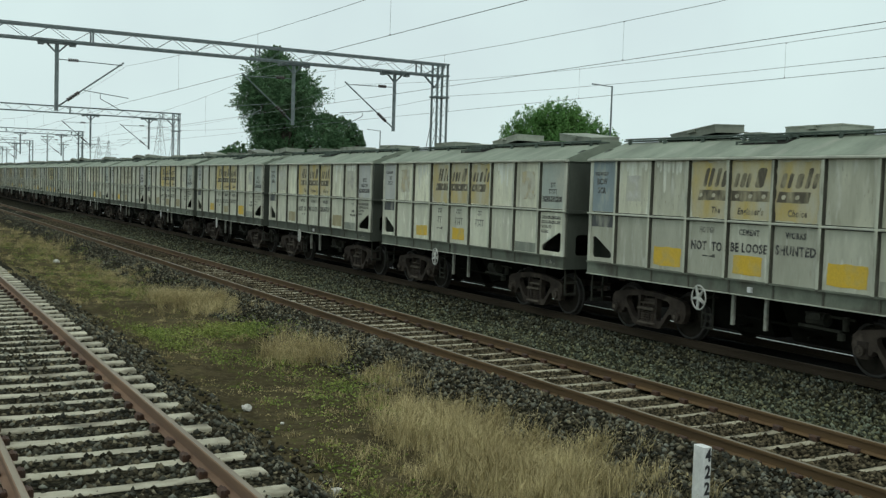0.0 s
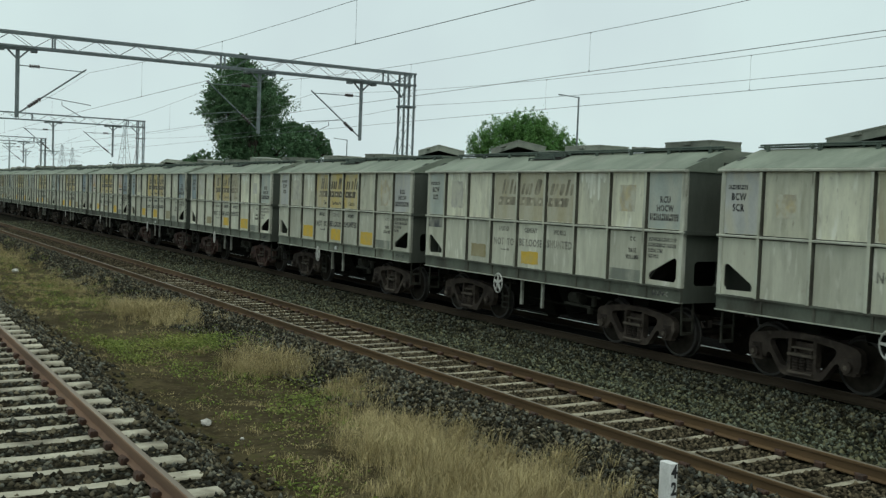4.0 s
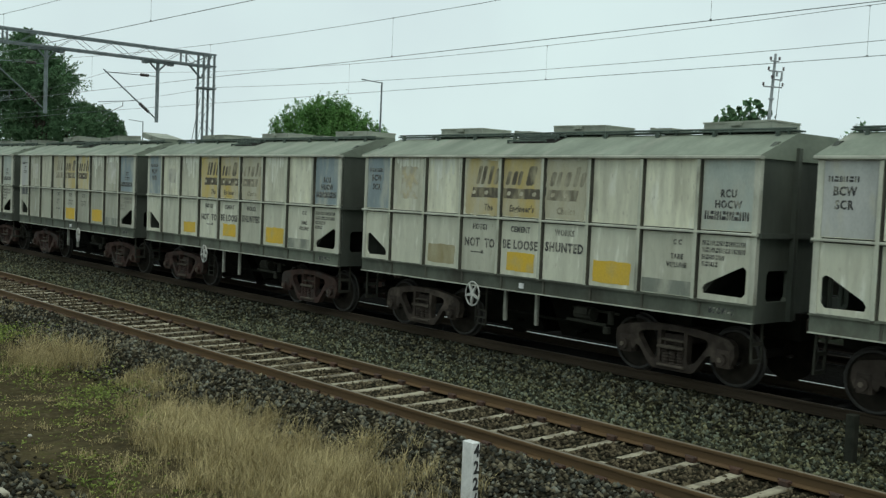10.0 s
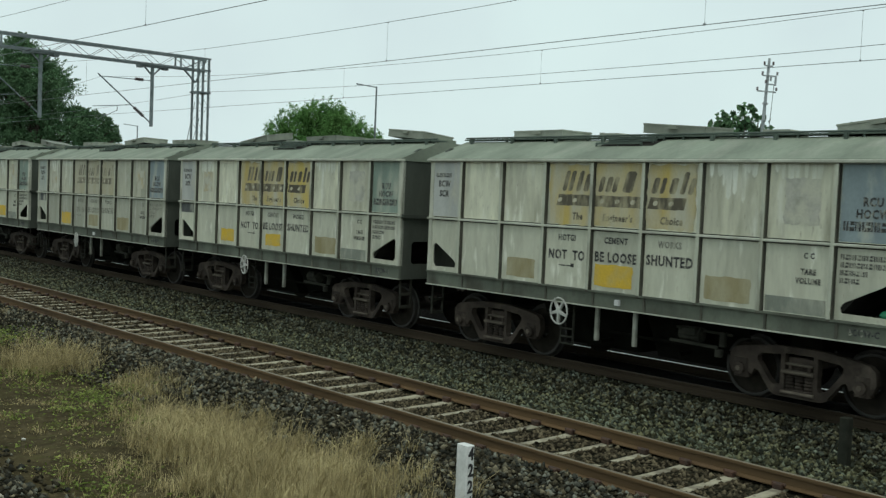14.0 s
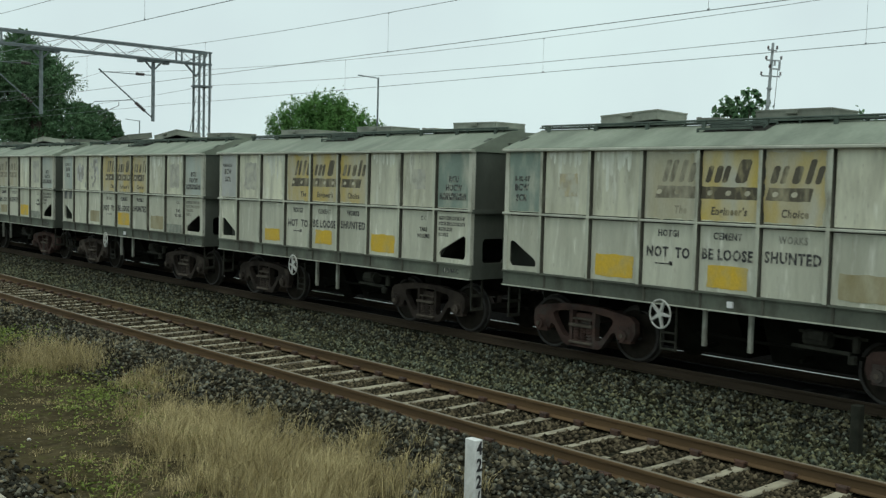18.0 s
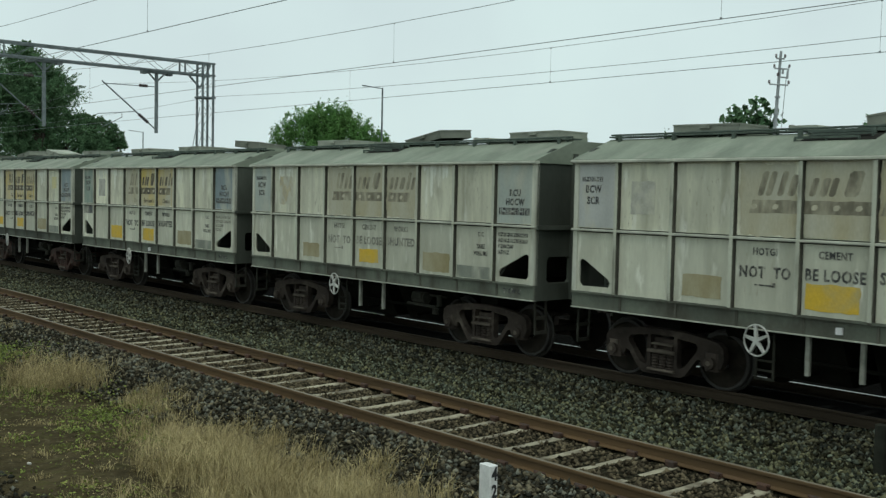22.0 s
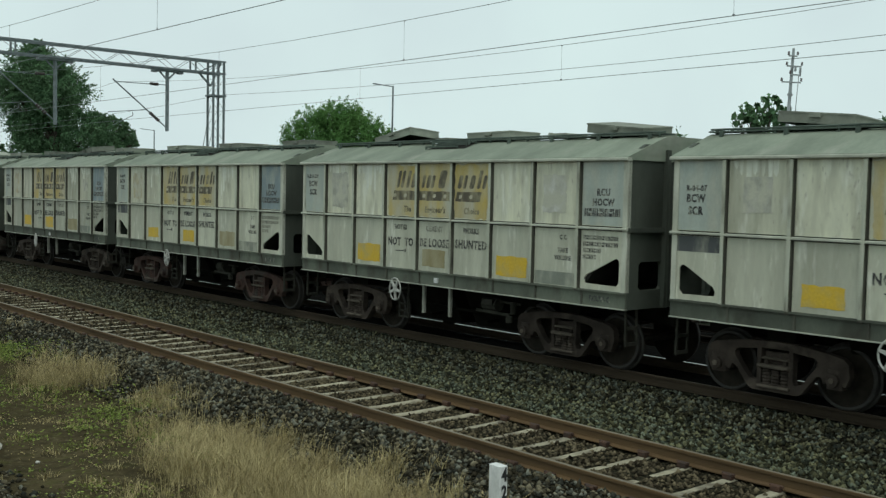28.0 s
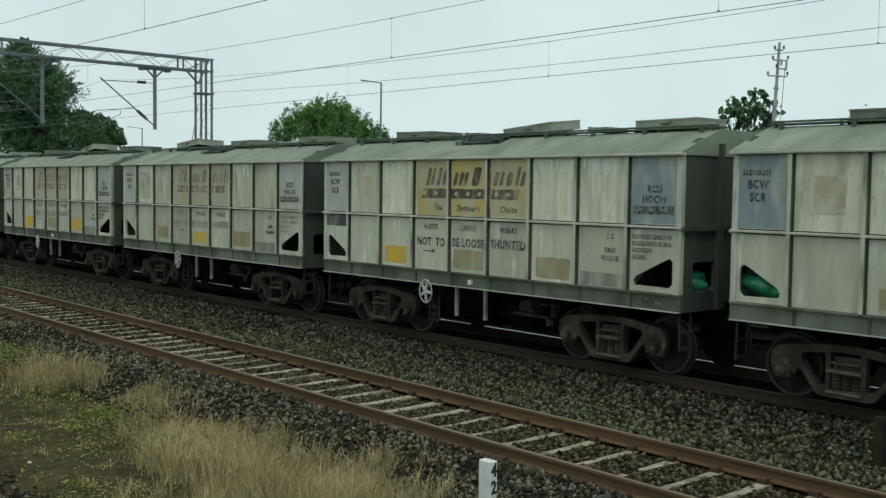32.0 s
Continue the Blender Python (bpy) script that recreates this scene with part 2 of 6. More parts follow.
M_HANDWHEEL = material("handwheel_white", (0.56, 0.56, 0.51), (0.36, 0.36, 0.32), rough=0.6, scale=5, fine=30)
M_YELLOW = worn("patch_yellow", (0.66, 0.43, 0.03), 0.96, second=(0.60, 0.40, 0.05), under=(0.45, 0.37, 0.16), scale=2.2, streak=(1, 1, 0.8), edge=0.3, size=3.2)
M_TAN = worn("patch_faded", (0.26, 0.218, 0.10), 0.86, second=(0.32, 0.275, 0.15), edge=0.4, under=(0.42, 0.39, 0.26))
M_GREYP = worn("patch_grey", (0.225, 0.242, 0.195), 0.9, edge=0.3)
M_SMEAR = worn("poster_scrap", (0.33, 0.325, 0.265), 0.56, second=(0.47, 0.46, 0.39), under=(0.50, 0.495, 0.39), scale=4.5, streak=(1.3, 1.3, 1.0), edge=0.16, size=3.6)
M_SMEAR_PALE = worn("poster_rest_pale", (0.58, 0.575, 0.52), 0.52, second=(0.42, 0.41, 0.34), under=(0.49, 0.485, 0.385), scale=5.0, streak=(1.3, 1.3, 1.0), edge=0.14, size=3.8)
M_SMEAR_TAN = worn("poster_rest_tan", (0.50, 0.43, 0.25), 0.50, second=(0.36, 0.33, 0.25), under=(0.50, 0.495, 0.39), scale=4.5, streak=(1.3, 1.3, 1.0), edge=0.16, size=3.4)
M_RUN = worn("paint_run", (0.79, 0.80, 0.70), 0.74, second=(0.68, 0.69, 0.59), under=(0.53, 0.528, 0.41), streak=(2.5, 2.5, 0.5), edge=0.3, size=2.6)
M_INK = worn("lettering_dark", (0.035, 0.035, 0.035), 0.95, size=14, edge=0.25)
M_INK_MID = worn("lettering_worn", (0.045, 0.045, 0.042), 0.90, size=12, edge=0.3)
M_INK_OLD = worn("lettering_faded", (0.12, 0.118, 0.10), 0.66, size=9, edge=0.4)
M_LOGO = {3: worn("logo_yellow_strong", (0.56, 0.425, 0.10), 0.72, second=(0.50, 0.40, 0.17), streak=(1.8, 1.8, 0.6), edge=0.35, size=1.5),
          2: worn("logo_yellow_worn", (0.52, 0.39, 0.10), 0.62, second=(0.43, 0.35, 0.17), streak=(1.8, 1.8, 0.6), edge=0.35, size=1.5),
          1: worn("logo_yellow_faint", (0.39, 0.335, 0.19), 0.56, second=(0.40, 0.375, 0.26), streak=(1.2, 1.2, 0.4), edge=0.5),
          0: worn("logo_yellow_gone", (0.50, 0.45, 0.31), 0.25, streak=(1.2, 1.2, 0.4), edge=0.5)}
M_BROWN = {3: worn("logo_brown_strong", (0.085, 0.072, 0.045), 0.98, edge=0.25, size=4.0, under=(0.42, 0.36, 0.19)),
           2: worn("logo_brown_worn", (0.10, 0.086, 0.055), 0.84, edge=0.3, size=4.0, under=(0.43, 0.385, 0.24)),
           1: worn("logo_brown_faint", (0.165, 0.148, 0.10), 0.66, edge=0.35, size=4.0, under=(0.45, 0.42, 0.30)),
           0: worn("logo_brown_gone", (0.36, 0.33, 0.26), 0.2, edge=0.5)}
M_BROWN_PALE = worn("logo_pale_letters", (0.56, 0.52, 0.38), 0.85, edge=0.3, size=5.0, under=(0.25, 0.22, 0.14))
M_PLATE = {"b": worn("plate_blue", (0.42, 0.465, 0.41), 0.97, edge=0.4), "d": worn("plate_slate", (0.25, 0.31, 0.32), 1.0, edge=0.3),
           "g": worn("plate_teal", (0.235, 0.305, 0.25), 1.0, edge=0.3), "w": worn("plate_white", (0.48, 0.49, 0.455), 0.9)}
M_BAND = worn("band_dark", (0.075, 0.08, 0.08), 0.95, edge=0.3)
M_POSTER = worn("poster_paper", (0.60, 0.56, 0.52), 0.95, second=(0.50, 0.43, 0.37))
M_POSTER_YELLOW = worn("poster_yellow", (0.62, 0.57, 0.27), 0.95, second=(0.56, 0.52, 0.30))
M_POSTER_INK = worn("poster_ink", (0.50, 0.34, 0.12), 0.8, second=(0.34, 0.22, 0.13), scale=4, under=(0.52, 0.48, 0.42))
M_PEEL = material("bare_primer", (0.54, 0.54, 0.50), (0.44, 0.44, 0.40), rough=0.6, scale=6, fine=30)
M_PEEL_DARK = material("peeled_dark", (0.30, 0.295, 0.25), (0.37, 0.36, 0.31), rough=0.8, scale=6, fine=30)
M_SACK = material("green_sack", (0.03, 0.27, 0.13), (0.02, 0.17, 0.09), rough=0.35, scale=5, fine=20, bump=0.4)
M_TAG = material("white_tag", (0.75, 0.75, 0.73), rough=0.5)
M_RAIL = material("rail_rust", (0.130, 0.081, 0.039), (0.085, 0.055, 0.028), rough=0.85, scale=0.8, fine=12, stretch=(6, 0.5, 6), bump=0.2, spots=(0.135, 0.086, 0.050),
                  spot_scale=0.9, space="World", spec=0.2)
M_RAIL_TOP = material("rail_head", (0.50, 0.48, 0.44), (0.34, 0.32, 0.29), rough=0.28, metal=1.0, scale=1.5, fine=10, stretch=(8, 0.3, 1), bump=0.02, space="World")
# brown copy of the shiny head, with the missing glint in its colour
M_RAIL_NO_GLINT = material("rail_head_brown", (0.085, 0.066, 0.045), (0.055, 0.043, 0.031), rough=0.75, scale=1.5, fine=10, stretch=(8, 0.3, 1), space="World", spec=0.15)
M_RAIL_DULL = material("rail_head_rusty", (0.195, 0.168, 0.118), (0.135, 0.112, 0.078), rough=0.6, spec=0.35, scale=1.5, fine=10, stretch=(8, 0.3, 1), space="World")
M_SLEEPER = material("concrete_sleeper", (0.47, 0.435, 0.3277), (0.31, 0.285, 0.209), rough=0.9, scale=3, fine=30, spots=(0.13, 0.112, 0.076), spot_at=(0.50, 0.70),
                     per_object=0.16)
M_SLEEPER_B = material("dusty_sleeper", (0.38, 0.345, 0.2438), (0.26, 0.23, 0.161), rough=0.9, scale=4, fine=30, spots=(0.11, 0.09, 0.0598), spot_at=(0.5, 0.66),
                       per_object=0.2)
M_RAIL_A = material("rail_rust_red", (0.215, 0.125, 0.072), (0.145, 0.086, 0.052), rough=0.85, scale=0.8, fine=12, stretch=(6, 0.5, 6), bump=0.2, spots=(0.17, 0.105, 0.06), spot_scale=0.9, space="World")
M_RAIL_A_TOP = material("rail_head_pale", (0.245, 0.20, 0.142), (0.17, 0.138, 0.098), rough=0.7, scale=1.5, fine=10, stretch=(8, 0.3, 1), space="World")
# sleeper and rail tones of the train's track hold its shade
M_SLEEPER_C = material("sleeper_in_shade", (0.014, 0.012, 0.01), (0.008, 0.007, 0.006), spec=0.05, rough=0.9, scale=4, fine=30)
M_RAIL_DARK = material("rail_train_shade", (0.062, 0.047, 0.033), (0.040, 0.031, 0.022), spec=0.1, rough=0.85, scale=0.8, fine=12, stretch=(6, 0.5, 6), space="World")
M_CLIP = material("rail_clip", (0.042, 0.026, 0.018), (0.080, 0.038, 0.021), rough=0.9, scale=9, fine=50)
M_STONE = material("ballast_stone", (0.085, 0.083, 0.046), (0.040, 0.039, 0.022), rough=0.95, scale=7, fine=30, bump=0.2, per_island=0.70, island_power=2.4, island_tint=(0.066, 0.075, 0.055), space="World", spec=0.1)
M_STONE_W = material("ballast_weathered", (0.104, 0.090, 0.058), (0.047, 0.041, 0.027), rough=0.95, scale=7, fine=30, bump=0.2, per_island=0.70, island_power=2.2, island_tint=(0.084, 0.086, 0.069), space="World", spec=0.1)
M_STONE_B = material("ballast_dusty", (0.115, 0.094, 0.058), (0.06, 0.05, 0.033), rough=0.94, scale=7, fine=30, bump=0.2, per_island=0.8, space="World", spec=0.1)
M_GRASS_DRY = material("dry_grass", (0.445, 0.37, 0.188), (0.265, 0.212, 0.100), rough=0.9, scale=1.2, fine=8, bump=0, per_island=0.42, space="World", spec=0.2)
M_GRASS_GREEN = material("green_weed", (0.14, 0.19, 0.040), (0.215, 0.235, 0.062), rough=0.85, scale=1.0, fine=8, bump=0, per_island=0.45, space="World", spec=0.2)
M_POST = material("white_post", (0.74, 0.74, 0.71), (0.60, 0.60, 0.57), rough=0.75, scale=6, fine=40, bump=0.25, spots=(0.33, 0.31, 0.28), spot_scale=7, spot_at=(0.66, 0.75))
M_POST_INK = material("post_black", (0.03, 0.03, 0.03), rough=0.7)
M_STUB = material("stub_iron", (0.036, 0.038, 0.029), (0.022, 0.023, 0.018), rough=0.9, scale=6, fine=40, spec=0.1)
M_GALV = material("galvanised_steel", (0.20, 0.235, 0.235), (0.14, 0.165, 0.165), rough=0.6, metal=0.3, scale=3, fine=30)
M_INSUL = material("insulator_brown", (0.045, 0.03, 0.025), rough=0.35)
M_WIRE = material("wire_copper", (0.25, 0.28, 0.28), rough=0.6)
M_LEAF = material("leaf_dark", (0.080, 0.162, 0.076), (0.118, 0.21, 0.10), rough=0.7, scale=0.7, fine=6, bump=0, per_island=0.22, space="World", spec=0.15)
M_LEAF_B = material("leaf_bright", (0.092, 0.215, 0.058), (0.145, 0.285, 0.082), rough=0.65, scale=0.8, fine=6, bump=0, per_island=0.16, space="World", spec=0.15)
M_LEAF_C = material("leaf_far", (0.07, 0.11, 0.075), (0.10, 0.14, 0.09), rough=0.8, scale=0.6, fine=6, bump=0, per_island=0.4, space="World", spec=0.2)
M_BARK = material("bark", (0.10, 0.08, 0.06), (0.06, 0.05, 0.04), rough=0.95, scale=4, fine=25, bump=0.5, stretch=(3, 3, 0.6))
M_ROCK = material("pale_stone", (0.62, 0.60, 0.54), (0.45, 0.43, 0.38), rough=0.9, scale=9, fine=40)
# hidden track's rail heads, blackened for the shade behind the train
M_RAIL_BLACK = material("rail_head_in_shade", (0.03, 0.025, 0.02), (0.02, 0.017, 0.014), rough=0.9, scale=1.5, fine=10, spec=0.05, space="World")
M_POLE = material("pole_steel", (0.40, 0.43, 0.43), (0.31, 0.335, 0.335), rough=0.65, metal=0.1, scale=3, fine=30)
# steel lightened so that the haze of distance sits in its colour
M_PYLON = material("pylon_haze", (0.48, 0.53, 0.53), (0.40, 0.44, 0.44), rough=0.8, scale=0.5, fine=5, bump=0)
# rail sides back there get the same shade in their colour
M_RAIL_SHADE = material("rail_in_shade", (0.012, 0.010, 0.008), (0.008, 0.007, 0.006), rough=0.95, scale=0.8, fine=12, stretch=(6, 0.5, 6), space="World", spec=0.02)
M_STONE_DARK = material("ballast_dark", (0.066, 0.063, 0.037), (0.034, 0.032, 0.020), rough=0.95, scale=7, fine=30, bump=0.2, per_island=0.70, island_power=2.4, island_tint=(0.052, 0.058, 0.046), space="World", spec=0.1)


# ---------------------------------------------------------------- mesh helpers
class Build:
    """Collects boxes, bars, tubes and plates, each face with a material slot, into one mesh."""

    def __init__(self):
        self.v, self.f, self.m = [], [], []

    def add(self, verts, faces, slot=0):
        o = len(self.v)
        self.v += [tuple(p) for p in verts]
        self.f += [tuple(i + o for i in q) for q in faces]
        self.m += [slot] * len(faces)
        return self

    def box(self, lo, hi, slot=0, cut=0.0):
        """A box from corner to corner; cut: chamfer of its four long edges."""
        (x0, y0, z0), (x1, y1, z1) = lo, hi
        if cut <= 0:
            v = [(x, y, z) for z in (z0, z1) for y in (y0, y1) for x in (x0, x1)]
            return self.add(v, [(0, 2, 3, 1), (4, 5, 7, 6), (0, 1, 5, 4), (1, 3, 7, 5), (3, 2, 6, 7), (2, 0, 4, 6)], slot)
        size = (x1 - x0, y1 - y0, z1 - z0)
        ax = max(range(3), key=lambda i: size[i])
        a, b = [i for i in range(3) if i != ax]
        lo, hi = (x0, y0, z0), (x1, y1, z1)
        ring = [(lo[a] + cut, lo[b]), (hi[a] - cut, lo[b]), (hi[a], lo[b] + cut), (hi[a], hi[b] - cut), (hi[a] - cut, hi[b]), (lo[a] + cut, hi[b]),
                (lo[a], hi[b] - cut), (lo[a], lo[b] + cut)]
        v = []
        for end in (lo[ax], hi[ax]):
            for p, q in ring:
                c = [0, 0, 0]
                c[ax], c[a], c[b] = end, p, q
                v.append(tuple(c))
        flip = (ax, a, b) in ((0, 1, 2), (2, 0, 1), (1, 2, 0))
        faces = [tuple(range(7, -1, -1)), tuple(range(8, 16))] + [(i, (i + 1) % 8, (i + 1) % 8 + 8, i + 8) for i in range(8)]
        return self.add(v, faces if flip else [q[::-1] for q in faces], slot)

    def bar(self, p, q, w, h=None, slot=0, up=(0, 0, 1)):
        """A straight bar of section w x h from p to q."""
        p, q = Vector(p), Vector(q)
        d = (q - p).normalized()
        s = d.cross(Vector(up))
        s = s.normalized() if s.length > 1e-4 else Vector((1, 0, 0))
        u = s.cross(d)
        h = h or w
        v = [e + s * (i * w / 2) + u * (j * h / 2) for e in (p, q) for i, j in ((-1, -1), (1, -1), (1, 1), (-1, 1))]
        return self.add(v, [(3, 2, 1, 0), (4, 5, 6, 7), (0, 1, 5, 4), (1, 2, 6, 5), (2, 3, 7, 6), (3, 0, 4, 7)], slot)

    def tube(self, p, q, r, r2=None, n=8, slot=0):
        p, q = Vector(p), Vector(q)
        d = (q - p).normalized()
        s = d.cross(Vector((0, 0, 1)) if abs(d.z) < 0.9 else Vector((1, 0, 0))).normalized()
        u = s.cross(d)
        r2 = r if r2 is None else r2
        v = [e + (s * math.cos(2 * math.pi * i / n) + u * math.sin(2 * math.pi * i / n)) * k for e, k in ((p, r), (q, r2)) for i in range(n)]
        return self.add(v, [tuple(range(n)), tuple(range(2 * n - 1, n - 1, -1))] + [(i + n, (i + 1) % n + n, (i + 1) % n, i) for i in range(n)], slot)

    def prism(self, outline, axis, a, b, slot=0):
        """A flat outline (pairs in the two other axes, in axis order) pushed from a to b along the axis."""
        n = len(outline)

        def at(p, c):
            w = list(p)
            w.insert(axis, c)
            return tuple(w)

        v = [at(p, a) for p in outline] + [at(p, b) for p in outline]
        return self.add(v, [tuple(range(n))[::-1], tuple(range(n, 2 * n))] + [(i, (i + 1) % n, (i + 1) % n + n, i + n) for i in range(n)], slot)

    def mesh(self, name, *mats):
        me = bpy.data.meshes.new(name)
        me.from_pydata(self.v, [], self.f)
        for m in mats:
            me.materials.append(m)
        me.polygons.foreach_set("material_index", self.m)
        bm = bmesh.new()
        bm.from_mesh(me)
        bmesh.ops.recalc_face_normals(bm, faces=bm.faces)
        bm.to_mesh(me)
        bm.free()
        me.update()
        return me


def plate_with_holes(outline, holes, axis, a, b, name, *mats):
    """A plate of an outline with holes, pushed from a to b along the axis."""
    bm = bmesh.new()

    def at(p, c):
        w = list(p)
        w.insert(axis, c)
        return w

    edges = []
    for loop in (outline, *holes):
        vs = [bm.verts.new(at(p, a)) for p in loop]
        edges += [bm.edges.new((vs[i], vs[(i + 1) % len(vs)])) for i in range(len(vs))]
    made = bmesh.ops.triangle_fill(bm, edges=edges, use_beauty=True, use_dissolve=False)
    faces = [g for g in made["geom"] if isinstance(g, bmesh.types.BMFace)]
    ext = bmesh.ops.extrude_face_region(bm, geom=faces)
    shift = [0, 0, 0]
    shift[axis] = b - a
    bmesh.ops.translate(bm, verts=[g for g in ext["geom"] if isinstance(g, bmesh.types.BMVert)], vec=shift)
    bmesh.ops.recalc_face_normals(bm, faces=bm.faces)
    me = bpy.data.meshes.new(name)
    bm.to_mesh(me)
    bm.free()
    for m in mats:
        me.materials.append(m)
    return me


def part(name, me, parent, at=None, mat=None, label=""):
    """One mesh object under a thing or a part."""
    ob = new(name, me)
    ob.parent = parent
    if at is not None:
        ob.matrix_basis = at
    if mat is not None:
        ob.material_slots[0].link = "OBJECT"
        ob.material_slots[0].material = mat
    if label:
        tagged(ob, label)
    return ob


def marks(name, me, parent, at, mat, label=""):
    """Small painted marks, too fine to pick apart: one joined part."""
    return tagged(part(name, me, parent, at, mat), label or "small painted marks", kind="stuff")


def thing(name, label, category, at=None, group="", kind=""):
    ob = new(name)
    ob.empty_display_size = 0.2
    if at is not None:
        ob.matrix_basis = at
    return tagged(ob, label, category, group, kind)


def grid_mesh(name, v, f, mat, smooth=False):
    me = bpy.data.meshes.new(name)
    me.vertices.add(len(v))
    me.vertices.foreach_set("co", np.asarray(v, np.float32).ravel())
    f = np.asarray(f, np.int32)
    me.loops.add(f.size)
    me.loops.foreach_set("vertex_index", f.ravel())
    me.polygons.add(len(f))
    me.polygons.foreach_set("loop_start", np.arange(0, f.size, f.shape[1], dtype=np.int32))
    if smooth:
        me.polygons.foreach_set("use_smooth", np.ones(len(f), bool))
    me.materials.append(mat)
    me.update(calc_edges=True)
    me.validate()
    return me


LETTERS = {}


def letters(text, height, slant=0.0):
    """Writing in the built-in font as a flat mesh in the y-z plane, read from the -x side, centred on its origin."""
    key = (text, height, slant)
    if key not in LETTERS:
        cu = bpy.data.curves.new("writing", "FONT")
        cu.body, cu.size, cu.align_x, cu.align_y, cu.shear, cu.extrude = text, height * 1.4, "CENTER", "CENTER", slant, 0.0015
        cu.resolution_u = 2
        cu.offset = height * 0.05
        cu.space_character = 1.14
        ob = bpy.data.objects.new("writing", cu)
        scene.collection.objects.link(ob)
        me = bpy.data.meshes.new_from_object(ob.evaluated_get(bpy.context.evaluated_depsgraph_get()))
        bpy.data.objects.remove(ob)
        me.transform(Matrix(((0, 0, -1, 0), (-0.80, 0, 0, 0), (0, 1, 0, 0), (0, 0, 0, 1))))
        me.materials.clear()
        me.materials.append(M_INK)
        LETTERS[key] = me
    return LETTERS[key]


# ---------------------------------------------------------------- ground, ballast and tracks
TRACK_A, TRACK_B, TRACK_C, TRACK_D = 1.91, 10.31, 16.12, 21.40
RAISE_A = 0.458
GAUGE = 1.732
PROFILE = [(-400, -0.6), (-9, -0.5), (-4.0, -0.3), (-1.0, 0.16), (-0.1, 0.245), (3.45, 0.245), (3.75, 0.08), (4.25, -0.30), (4.8, -0.40), (6.0, -0.46),
           (7.3, -0.46), (7.9, -0.42), (8.6, -0.19), (9.25, -0.155), (9.5, -0.215), (11.1, -0.215), (11.38, -0.155), (12.0, -0.185), (13.2, -0.31), (14.4, -0.205), (17.9, -0.205), (18.9, -0.35), (19.8, -0.21), (23.2, -0.21),
           (24.4, -0.6), (30, -0.8), (60, -1.0), (400, -1.5), (1500, -2.0)]
PX, PZ = np.array([p[0] for p in PROFILE]), np.array([p[1] for p in PROFILE])


def swell(x, y):
    """Slow unevenness of the ground."""
    return (np.sin(x * 1.7 + y * 0.31) + np.sin(y * 0.83 - x * 0.6) + np.sin(x * 0.4 + y * 1.9 + 1.0)) * 0.018


def ground_z(x, y):
    x, y = np.asarray(x, float), np.asarray(y, float)
    soft = np.clip((x - 3.4) / 0.6, 0, 1) * np.clip((8.9 - x) / 0.6, 0, 1)
    return np.interp(x, PX, PZ) + swell(x, y) * (0.35 + 1.6 * soft)


